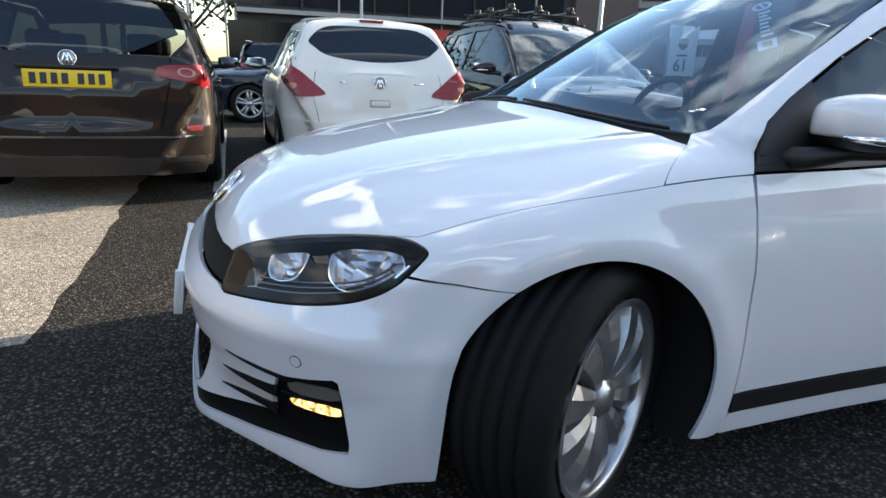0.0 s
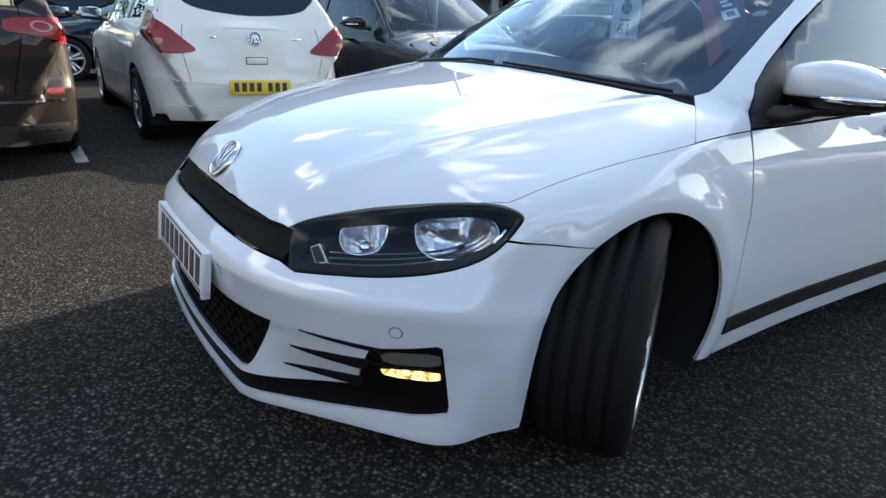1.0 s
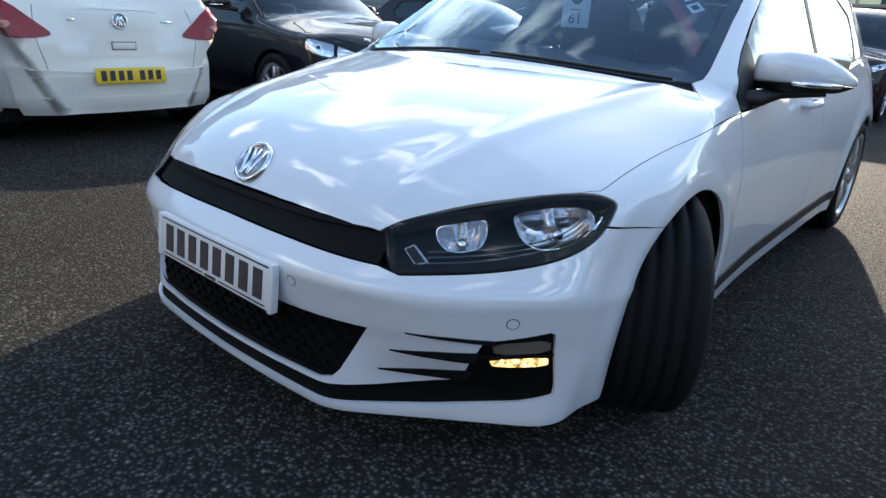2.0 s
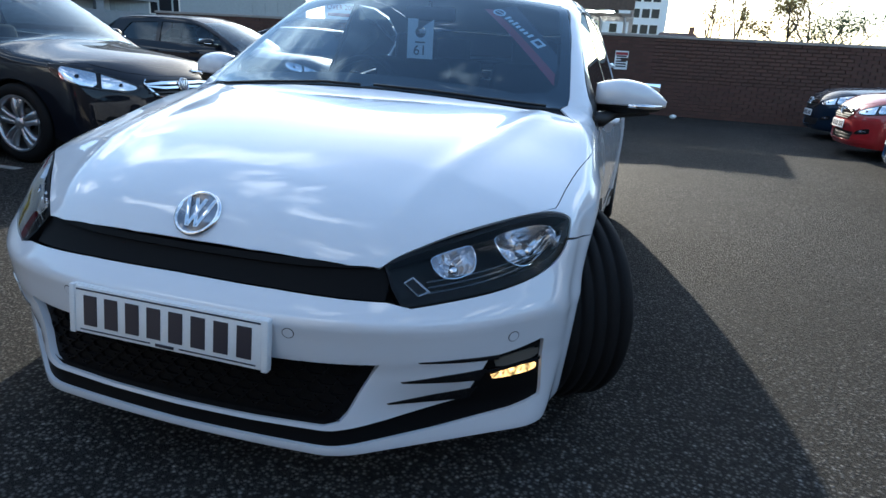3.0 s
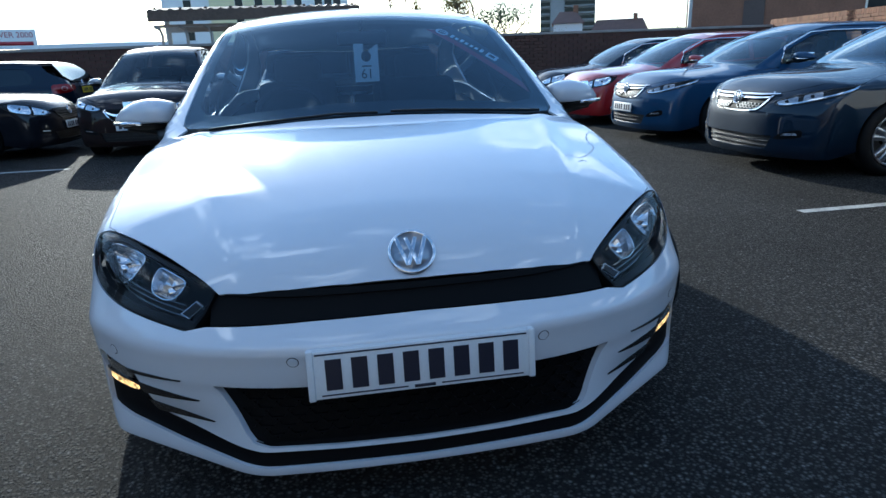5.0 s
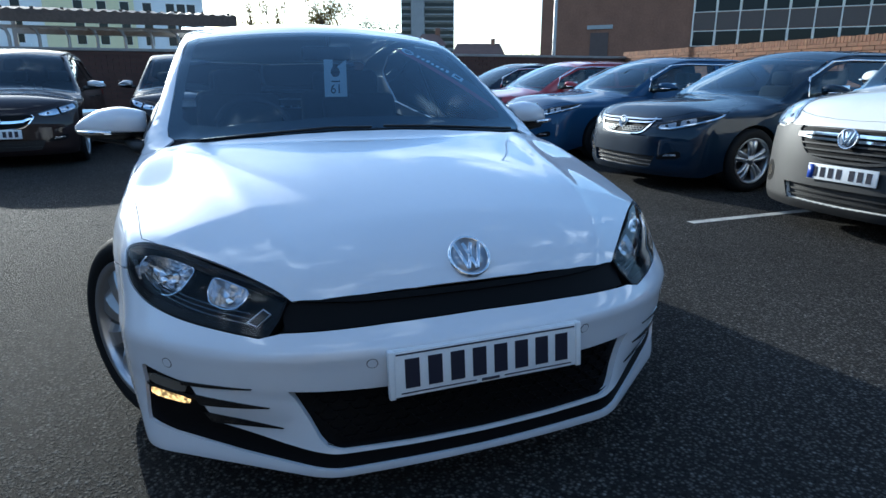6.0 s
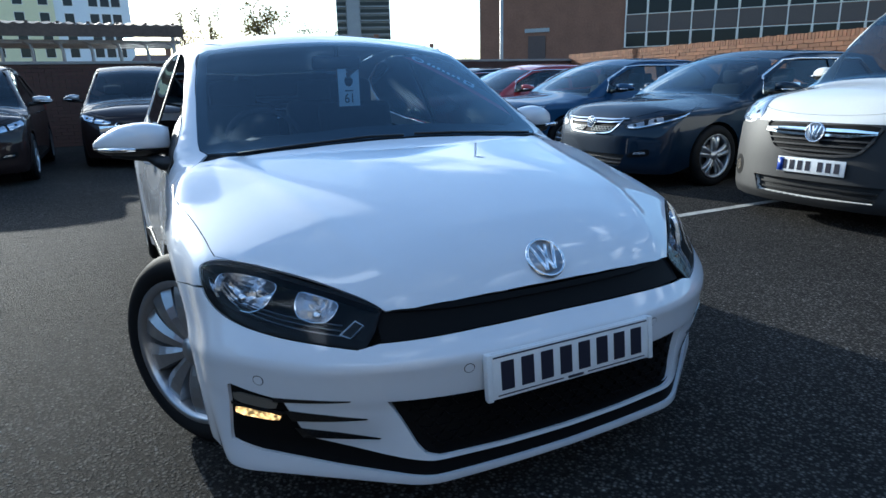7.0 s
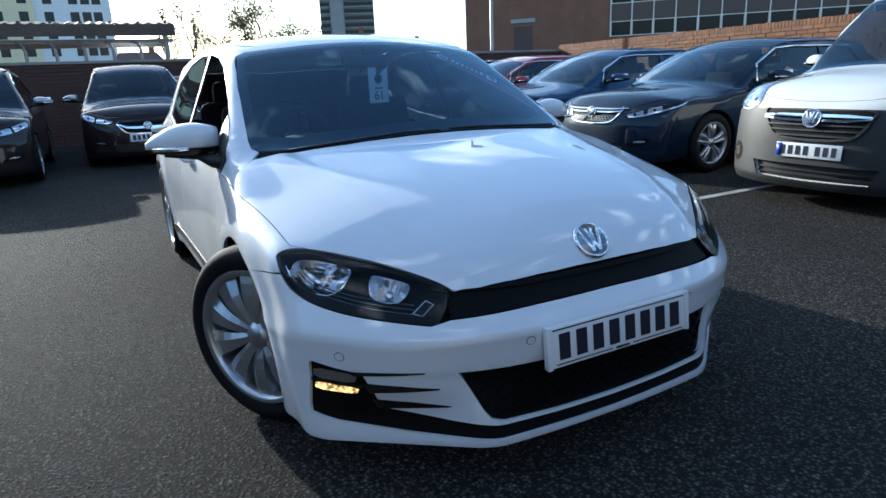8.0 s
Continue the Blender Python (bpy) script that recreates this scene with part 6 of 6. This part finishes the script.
def brick_material(name, colour, spread):
    """Brick whose tone changes from piece to piece."""
    m = bpy.data.materials.new(name)
    m.use_nodes = True
    nt = m.node_tree
    p = nt.nodes["Principled BSDF"]
    p.inputs["Roughness"].default_value = 0.85
    geo, info, add = nt.nodes.new("ShaderNodeNewGeometry"), nt.nodes.new("ShaderNodeObjectInfo"), nt.nodes.new("ShaderNodeMath")
    add.operation = "ADD"
    fr = nt.nodes.new("ShaderNodeMath")
    fr.operation = "FRACT"
    nt.links.new(geo.outputs["Random Per Island"], add.inputs[0])
    nt.links.new(info.outputs["Random"], add.inputs[1])
    nt.links.new(add.outputs[0], fr.inputs[0])
    ramp = nt.nodes.new("ShaderNodeValToRGB")
    e = ramp.color_ramp.elements
    e[0].color = (*[c * (1 - spread) for c in colour], 1)
    e[1].color = (*[c * (1 + spread) for c in colour], 1)
    nt.links.new(fr.outputs[0], ramp.inputs["Fac"])
    n = nt.nodes.new("ShaderNodeTexNoise")
    n.inputs["Scale"].default_value = 40
    co = nt.nodes.new("ShaderNodeTexCoord")
    nt.links.new(co.outputs["Object"], n.inputs["Vector"])
    mix = nt.nodes.new("ShaderNodeMix")
    mix.data_type, mix.blend_type = "RGBA", "MULTIPLY"
    mix.inputs[0].default_value = 0.5
    nt.links.new(ramp.outputs["Color"], mix.inputs[6])
    nt.links.new(n.outputs["Color"], mix.inputs[7])
    nt.links.new(mix.outputs[2], p.inputs["Base Color"])
    bn = nt.nodes.new("ShaderNodeBump")
    bn.inputs["Strength"].default_value = 0.4
    nt.links.new(n.outputs["Fac"], bn.inputs["Height"])
    nt.links.new(bn.outputs["Normal"], p.inputs["Normal"])
    return m


MORTAR = material("mortar", (0.078, 0.052, 0.042), 0.9, var=0.2, scale=10, bump=0.3)
COPING = material("concrete_coping", (0.30, 0.27, 0.24), 0.85, var=0.2, scale=4, bump=0.3)
RED_BRICK = brick_material("dark_red_brick", (0.125, 0.062, 0.045), 0.12)
TAN_BRICK = brick_material("tan_brick", (0.235, 0.105, 0.052), 0.22)

# ---- far buildings ----
RENDER_WHITE = material("white_render", (0.72, 0.73, 0.74), 0.8, var=0.05, scale=0.4)
RENDER_YELLOW = material("yellow_render", (0.70, 0.64, 0.40), 0.8, var=0.05, scale=0.4)
BROWN_BRICK = material("brown_facade_brick", (0.20, 0.10, 0.064), 0.85, var=0.22, scale=0.7, bump=0.3, bump_scale=8)
CONCRETE = material("tower_concrete", (0.26, 0.27, 0.28), 0.8, var=0.15, scale=0.3)
ROOF_TILE = material("brown_roof_tile", (0.12, 0.07, 0.055), 0.8, var=0.25, scale=1.5, bump=0.4, bump_scale=12)
METAL_SHEET = material("grey_sheet_metal", (0.32, 0.34, 0.35), 0.5, 0.3, var=0.1, scale=1.0)
RUST_SHEET = material("brown_corrugated_sheet", (0.11, 0.075, 0.055), 0.6, 0.2, var=0.3, scale=2.0)
STEEL = material("galvanised_steel", (0.34, 0.34, 0.33), 0.45, 0.6, var=0.15)
DARK_GLASS = material("dark_window_glass", (0.015, 0.018, 0.022), 0.08)
DARK_GLASS.node_tree.nodes["Principled BSDF"].inputs["Specular IOR Level"].default_value = 0.18
WIN_FRAME = material("white_window_frame", (0.76, 0.71, 0.64), 0.5, var=0.05)
DARK_CLAD = material("dark_cladding", (0.03, 0.027, 0.027), 0.45, 0.2, var=0.2, scale=1.0)
BROWN_PANEL = material("brown_facade_panel", (0.085, 0.06, 0.055), 0.5, 0.2, var=0.12, scale=0.6)
RED_SIGN = material("red_sign_band", (0.62, 0.06, 0.04), 0.45, var=0.06)
GREY_SPANDREL = material("grey_spandrel", (0.088, 0.064, 0.055), 0.5, var=0.1)
BARK = material("bark", (0.10, 0.075, 0.055), 0.9, var=0.3, scale=6)
LEAF_GREEN = material("green_leaves", (0.045, 0.075, 0.022), 0.7, var=0.4, scale=2)
LEAF_GOLD = material("autumn_leaves", (0.26, 0.17, 0.04), 0.7, var=0.4, scale=2)


def building(name, label, at, rz, size, mat):
    b = tagged(new(name), label, "building")
    b.matrix_local = pose(*at, 0, 0, rz)
    part("wall", box_bm(size, (0, size[1] / 2, size[2] / 2)), mat, b, smooth=False)
    return b


def window(parent, x, z, w, h, mat=None, frame=None, y=0.0, name="window"):
    f = frame or WIN_FRAME
    p = part(name, box_bm((w, 0.06, h), (x, y - 0.01, z)), f, parent, smooth=False)
    part("pane", box_bm((w - 0.14, 0.06, h - 0.14), (x, y - 0.018, z)), mat or DARK_GLASS, p, smooth=False)
    return p


def apartment_block():
    """White and yellow rendered flats beyond the boundary wall."""
    b = building("apartment_block", "white and yellow rendered apartment block with small windows", (-12.9, 128, 0), 0, (34, 14, 30), RENDER_WHITE)
    part("yellow_bay", box_bm((14, 0.5, 30), (-1.5, -0.25, 15.0)), RENDER_YELLOW, b, "yellow rendered bay", smooth=False)
    for z in (4.6, 7.4, 10.2, 13.0, 15.8, 18.6):
        for x in (-12.5, -3.2, 0.4, 4.0, 7.6, 11.4, 13.2, 14.9):
            window(b, x, z, 1.5, 1.7, y=-0.5 if -8.5 < x < 5.5 else 0.0)
    return b


def tower():
    b = building("tower_block", "tall grey concrete tower block far away", (106, 283, 0), -20, (24, 20, 62), CONCRETE)
    part("stair_core", box_bm((6, 2, 66), (-4.5, -1.0, 33)), CONCRETE, b, smooth=False)
    for k in range(19):
        z = 6 + 3.0 * k
        for x0, x1 in ((-12.0, -7.6), (-1.4, 12.0)):
            part("window_band", box_bm((x1 - x0 - 0.3, 0.3, 1.5), ((x0 + x1) / 2, -0.1, z)), DARK_GLASS, b, smooth=False)
            part("balcony_slab", box_bm((x1 - x0, 1.4, 0.5), ((x0 + x1) / 2, -0.7, z - 1.3)), CONCRETE, b, smooth=False)
    part("roof_plant", box_bm((8, 6, 4), (2, 8, 64)), METAL_SHEET, b, smooth=False)


def office():
    """Brown brick office with a band of white-framed windows, square to a far sight line."""
    az = 50
    d = 62
    cx, cy = d * math.sin(radians(az)) - 0.9, d * math.cos(radians(az)) - 2.1
    b = building("office_building", "brown brick office building with white-framed window bands", (cx, cy, 0), -az, (62, 15, 14), BROWN_BRICK)
    # the left corner of the facade
    b.matrix_local = pose(cx, cy, 0, 0, 0, -az) @ pose(9.0, 0, 0)
    x0 = -31 + 14.0
    for k in range(24):
        x = x0 + 1.86 * k + 0.93
        window(b, x, 4.45, 1.8, 1.3, y=-0.02)
        window(b, x, 7.3, 1.8, 1.4, y=-0.02)
        window(b, x, 10.9, 1.8, 1.4, y=-0.02)
        part("spandrel", box_bm((1.72, 0.08, 1.36), (x, -0.02, 5.85)), GREY_SPANDREL, b, smooth=False)
        part("spandrel", box_bm((1.72, 0.08, 1.9), (x, -0.02, 9.1)), GREY_SPANDREL, b, smooth=False)
    for k in range(25):
        part("mullion", box_bm((0.1, 0.12, 8.0), (x0 + 1.86 * k, -0.06, 7.8)), WIN_FRAME, b, smooth=False)
    part("vent_panel", box_bm((2.4, 0.1, 0.35), (-25.2, -0.05, 5.7)), METAL_SHEET, b, smooth=False)
    part("duct", box_bm((1.7, 0.08, 3.2), (-25.2, -0.04, 3.6)), BROWN_PANEL, b, smooth=False)
    part("base_course", box_bm((62.2, 0.4, 2.6), (0, -0.1, 1.3)), BROWN_BRICK, b, smooth=False)
    return b


def gable_house(at, rz, w, d, h, rise, label, wall, roof=None):
    b = building("house", label, at, rz, (w, d, h), wall)
    bm = bmesh.new()
    v = [bm.verts.new(p) for p in ((-w / 2 - 0.3, -0.3, h), (w / 2 + 0.3, -0.3, h), (w / 2 + 0.3, d + 0.3, h), (-w / 2 - 0.3, d + 0.3, h), (-w / 2 + 0.8, d / 2, h + rise), (w / 2 - 0.8, d / 2, h + rise))]
    for f in ((0, 1, 5, 4), (2, 3, 4, 5), (1, 2, 5), (3, 0, 4), (3, 2, 1, 0)):
        bm.faces.new([v[i] for i in f])
    part("roof", bm, roof or ROOF_TILE, b, "brown tiled roof", smooth=False)
    part("chimney", box_bm((0.7, 0.7, 1.6), (w * 0.28, d / 2, h + rise)), BROWN_BRICK, b, smooth=False)
    for x in (-w * 0.3, 0.0, w * 0.3):
        window(b, x, h * 0.7, 1.2, 1.2)
    return b


def canopy():
    """A lean-to shelter roof on steel brackets behind the wall."""
    c = tagged(new("shelter"), "brown corrugated shelter roof on grey steel brackets behind the wall", "shelter")
    c.location = (-1.75, 14.0, 0)
    bm = bmesh.new()
    n = 86
    rows = []
    for k in range(n + 1):
        x = -2.35 + 4.7 * k / n
        w = 0.022 * math.sin(k * math.pi / 2)
        rows.append([bm.verts.new((x, y, z + w)) for y, z in ((-0.35, 2.47), (2.6, 2.75))] + [bm.verts.new((x, y, z + w)) for y, z in ((2.6, 2.73), (-0.35, 2.45))])
    for a, b in zip(rows, rows[1:]):
        for j in range(4):
            bm.faces.new((a[j], b[j], b[(j + 1) % 4], a[(j + 1) % 4]))
    part("sheet_roof", bm, RUST_SHEET, c, smooth=False)
    part("fascia", box_bm((4.75, 0.05, 0.24), (0, -0.33, 2.34), 0.004), RUST_SHEET, c, smooth=False)
    part("rear_beam", box_bm((4.7, 0.08, 0.12), (0, 1.2, 2.12)), STEEL, c, smooth=False)
    part("front_beam", box_bm((4.7, 0.06, 0.07), (0, 0.05, 2.14)), STEEL, c, smooth=False)
    for k in range(9):
        x = -2.2 + 0.55 * k
        part("bracket", tube([(x, 0.05, 0.0), (x, 0.05, 1.95), (x - 0.04, 0.05, 2.08), (x - 0.16, 0.05, 2.14)], 0.035, 8), STEEL, c)
        part("bolt_cap", box_bm((0.06, 0.06, 0.05), (x, -0.3, 2.50), 0.01), RUST_SHEET, c)
    for x in (-2.3, 2.3):
        part("post", box_bm((0.09, 0.09, 2.6), (x, 1.2, 1.3)), STEEL, c, smooth=False)
    p = part("lamp_tube", box_bm((0.72, 0.08, 0.08), (1.55, 0.4, 2.2), 0.01), LAMP_GLOW, c, "lit fluorescent tube")


LAMP_GLOW = lit("shelter_lamp", (1.0, 0.97, 0.92), 6.0)


def showroom():
    """A dark glazed showroom across the yard, with a red band and brown panel end."""
    b = building("showroom", "dark glazed car showroom with a red band and brown panel end", (-24.5, 8.3, 0), 90, (17.4, 12, 8.0), DARK_CLAD)
    # local x runs along +y of the yard
    for k in range(10):
        x = -8.4 + 1.42 * k
        part("glazing", box_bm((1.30, 0.08, 2.3), (x, -0.02, 1.35)), DARK_GLASS, b, smooth=False)
        part("glazing", box_bm((1.30, 0.08, 3.6), (x, -0.02, 4.9)), DARK_GLASS, b, smooth=False)
        part("mullion", box_bm((0.07, 0.14, 7.6), (x - 0.71, -0.05, 3.8)), STEEL if k % 3 == 0 else DARK_CLAD, b, smooth=False)
    part("ledge", box_bm((14.6, 0.5, 0.16), (-1.4, -0.25, 2.86)), STEEL, b, smooth=False)
    part("red_band", box_bm((5.2, 0.12, 0.95), (-0.6, -0.1, 2.1)), RED_SIGN, b, "red sign band", smooth=False)
    part("end_panel", box_bm((3.2, 0.3, 8.2), (7.1, -0.12, 4.1)), BROWN_PANEL, b, "brown panel", smooth=False)


def car_park():
    b = building("car_park", "concrete multi-storey car park with open decks", (-22, 24.5, 0), 66, (12, 14, 1.0), CONCRETE)
    for k in range(6):
        part("deck", box_bm((12, 14, 0.35), (0, 7, 1.4 + 1.35 * k)), CONCRETE, b, smooth=False)
        part("parapet", box_bm((12, 0.15, 0.55), (0, 0, 1.75 + 1.35 * k)), RENDER_WHITE if k % 2 else CONCRETE, b, smooth=False)
    for x in (-5.8, -2, 2, 5.8):
        part("column", box_bm((0.35, 0.35, 9), (x, 0.4, 4.5)), CONCRETE, b, smooth=False)


def workshop():
    """Grey sheet-clad workshop behind the black cars."""
    b = building("workshop", "grey sheet-clad workshop building with pale door", (-22.5, 24.5, 0), 38, (16, 10, 4.6), METAL_SHEET)
    for k in range(26):
        part("cladding_rib", box_bm((0.08, 0.06, 4.5), (-7.9 + 0.63 * k, -0.03, 2.25)), METAL_SHEET, b, smooth=False)
    part("door", box_bm((1.6, 0.1, 2.6), (-2.0, -0.06, 1.3)), RENDER_WHITE, b, smooth=False)
    window(b, 1.2, 2.6, 1.4, 1.2)
    window(b, -4.6, 2.6, 1.2, 1.2)
    part("roof_edge", box_bm((16.4, 0.4, 0.3), (0, -0.1, 4.6)), RENDER_WHITE, b, smooth=False)


def sign_board():
    s = tagged(new("sign_board"), "white board lettered OVER 2000 in dark red", "sign")
    a = radians(-24.3)
    s.matrix_local = pose(0.35 + 26 * math.sin(a), -2.15 + 26 * math.cos(a), 0, 0, 0, 24.3)
    part("board", box_bm((1.32, 0.04, 0.62), (0, 0, 2.35), 0.006), PAPER, s, smooth=False)
    text("words", "OVER 2000", 0.24, s, pose(0, -0.025, 2.48, 90, 0, 0), RED_CARD, 0.002)
    part("word_bar", box_bm((1.1, 0.004, 0.12), (0, -0.023, 2.22)), RED_CARD, s)
    for x in (-0.5, 0.5):
        part("post", box_bm((0.06, 0.06, 2.2), (x, 0.04, 1.1)), STEEL, s, smooth=False)


def low_shed():
    b = building("low_shed", "long pale flat-roofed building beyond the yard", (-19.5, 62, 0), 8, (14, 8, 3.6), CONCRETE)
    part("roof_edge", box_bm((14.6, 0.6, 0.4), (0, -0.2, 3.7)), RENDER_WHITE, b, smooth=False)
    for k in range(7):
        window(b, -6 + 2 * k, 2.5, 1.6, 0.9)


def lamp_post(at, h=6.5):
    p = tagged(new("lamp_post"), "slim pale steel lamp post", "lamp post", "lamp posts")
    p.location = at
    part("pole", tube([(0, 0, 0), (0, 0, 1.2), (0, 0, h)], [0.075, 0.055, 0.04], 10), STEEL, p)
    part("base", lathe([(0.001, 0.03), (0.13, 0.03), (0.14, 0.0)], 16, False), STEEL, p)
    part("lantern", box_bm((0.5, 0.2, 0.1), (0.2, 0, h), 0.02), STEEL, p)


def tree(label, at, h, spread, leaves, mat, seed, columnar=False):
    rng = random.Random(seed)
    t = tagged(new("tree"), label, "tree")
    t.location = at
    bm = bmesh.new()
    tips = []

    def limb(p, d, length, r, depth):
        q = p + d * length
        k = tube([p, (p + q) / 2 + Vector((rng.uniform(-1, 1), rng.uniform(-1, 1), 0)) * length * 0.05, q], [r, r * 0.75, r * 0.5], 5)
        me = bpy.data.meshes.new("limb")
        k.to_mesh(me)
        k.free()
        bm.from_mesh(me)
        bpy.data.meshes.remove(me)
        if depth == 0:
            tips.append(q)
            return
        for _ in range(3 if depth > 1 else 4):
            up = 0.9 if columnar else 0.35
            nd = (d * 0.55 + Vector((rng.uniform(-1, 1), rng.uniform(-1, 1), rng.uniform(-0.2, 1) * up + (0.5 if columnar else 0))) * (0.35 if columnar else 0.75)).normalized()
            limb(p + d * length * rng.uniform(0.55, 1.0), nd, length * rng.uniform(0.5, 0.75), r * 0.5, depth - 1)
        tips.append(q)
    limb(Vector((0, 0, 0)), Vector((0, 0, 1)), h * 0.42, h * 0.02, 3)
    part("trunk", bm, BARK, t)
    verts, faces = [], []
    for tip in tips:
        for _ in range(leaves):
            c = tip + Vector((rng.gauss(0, 1), rng.gauss(0, 1), rng.gauss(0, 1))) * spread
            s = rng.uniform(0.06, 0.14) * h / 7
            a, b = Vector((rng.gauss(0, 1), rng.gauss(0, 1), rng.gauss(0, 1))).normalized(), Vector((rng.gauss(0, 1), rng.gauss(0, 1), rng.gauss(0, 1))).normalized()
            i = len(verts)
            verts += [c - a * s, c + b * s * 0.6, c + a * s, c - b * s * 0.6]
            faces.append((i, i + 1, i + 2, i + 3))
    if verts:
        link_mesh("crown", mesh_from(verts, faces), mat, t, "", False)
    return t


def place(az, d, eye=(0.0, -2.1)):
    return (eye[0] + d * math.sin(radians(az)), eye[1] + d * math.cos(radians(az)), 0)


apartment_block()
tower()
office()
canopy()
showroom()
car_park()
workshop()
sign_board()
low_shed()
gable_house(place(3.0, 90), -3, 6, 8, 3.8, 1.6, "low house with a dark brown tiled roof", BROWN_BRICK)
gable_house(place(24.6, 110), -25, 9, 9, 4.2, 2.6, "brick house with a broad brown roof", BROWN_BRICK)
gable_house(place(20.4, 95), -20, 4, 8, 5.6, 1.8, "narrow white house with red trim", RENDER_WHITE)
gable_house(place(-45, 70, (1.9, -0.7)), 45, 8, 8, 5.0, 2.4, "white gabled house far behind the yard", RENDER_WHITE)
for p in ((-20.5, -1.9, 0), (-19.0, 3.3, 0), (-12.5, 8.0, 0)):
    lamp_post(p)
lamp_post((9.6, 14.6, 0), 7.5)
for k, (az, d, h) in enumerate(((5.2, 110, 13.5), (5.7, 112, 12.0), (7.2, 108, 14.5), (7.7, 115, 13.0))):
    tree("slender almost bare poplar tree", place(az, d), h, 0.35, 6, LEAF_GOLD, 10 + k, True)
for k, (az, d, h, m) in enumerate(((11.2, 70, 10.5, LEAF_GOLD), (12.6, 72, 10.0, LEAF_GOLD), (14.2, 66, 8.0, LEAF_GREEN), (15.6, 62, 7.0, LEAF_GREEN), (16.8, 64, 4.6, LEAF_GREEN), (18.6, 60, 3.8, LEAF_GOLD), (9.6, 80, 5.0, LEAF_GREEN), (28.6, 85, 5.2, LEAF_GREEN))):
    tree("leafy autumn tree with thinning crown" if m is LEAF_GOLD else "bushy green tree beyond the wall", place(az, d), h, 0.42, 22, m, 30 + k)
for k, (x, y, h) in enumerate(((-27, -2.2, 7.5), (-29, 0.0, 8.0), (-26, -4.5, 7.0), (-31, -6.0, 8.5))):
    tree("dark green leafy tree beside the showroom", (x, y, 0), h, 0.5, 26, LEAF_GREEN, 60 + k)

# small things by the wall
n = tagged(new("notice"), "white printed notice fixed to the brick wall", "notice")
n.location = (0.5, 13.29, 1.14)
part("sheet", box_bm((0.29, 0.012, 0.40), (0, 0, 0), 0.002), PAPER, n, smooth=False)
for k in range(6):
    part("print_bar", box_bm((0.22 if k else 0.26, 0.003, 0.03 if k else 0.06), (0, -0.008, 0.14 - 0.055 * k)), GREY_PLASTIC if k else RED_CARD, n, smooth=False)
bag = tagged(new("litter"), "crumpled white paper litter on the asphalt", "litter")
bag.location = (1.75, 12.6, 0.045)
bm = bmesh.new()
bmesh.ops.create_icosphere(bm, subdivisions=2, radius=0.1)
for v in bm.verts:
    v.co = Vector((v.co.x * 1.1, v.co.y, v.co.z * 0.7)) * 0.65 * (1 + 0.35 * noise.noise(v.co * 23))
part("paper", bm, PAPER, bag, smooth=False)

# unseen wall added behind the walk: shades the coupe's nose and darkens its reflections
w = tagged(part("unseen_dark_wall", box_bm((70, 0.3, 7.0), (0, -15, 3.5)), DARK_CLAD, smooth=False), "unseen dark clad wall added to close the yard and shade the coupe's nose", "wall", kind="structure")

# ---- brick walls, piece by piece ----
coursed_wall("boundary_wall", (-12, 13.3, 0), 0, 23.2, 22, RED_BRICK, "dark red brick boundary wall with pale coping", (13.2, 17.0, 0.75, 1.7))
coursed_wall("side_wall", (11.2, 13.4, 0), -98, 19.0, 23, TAN_BRICK, "tan brick wall behind the parked cars", (0, 0, 0, 0), soldier=True)
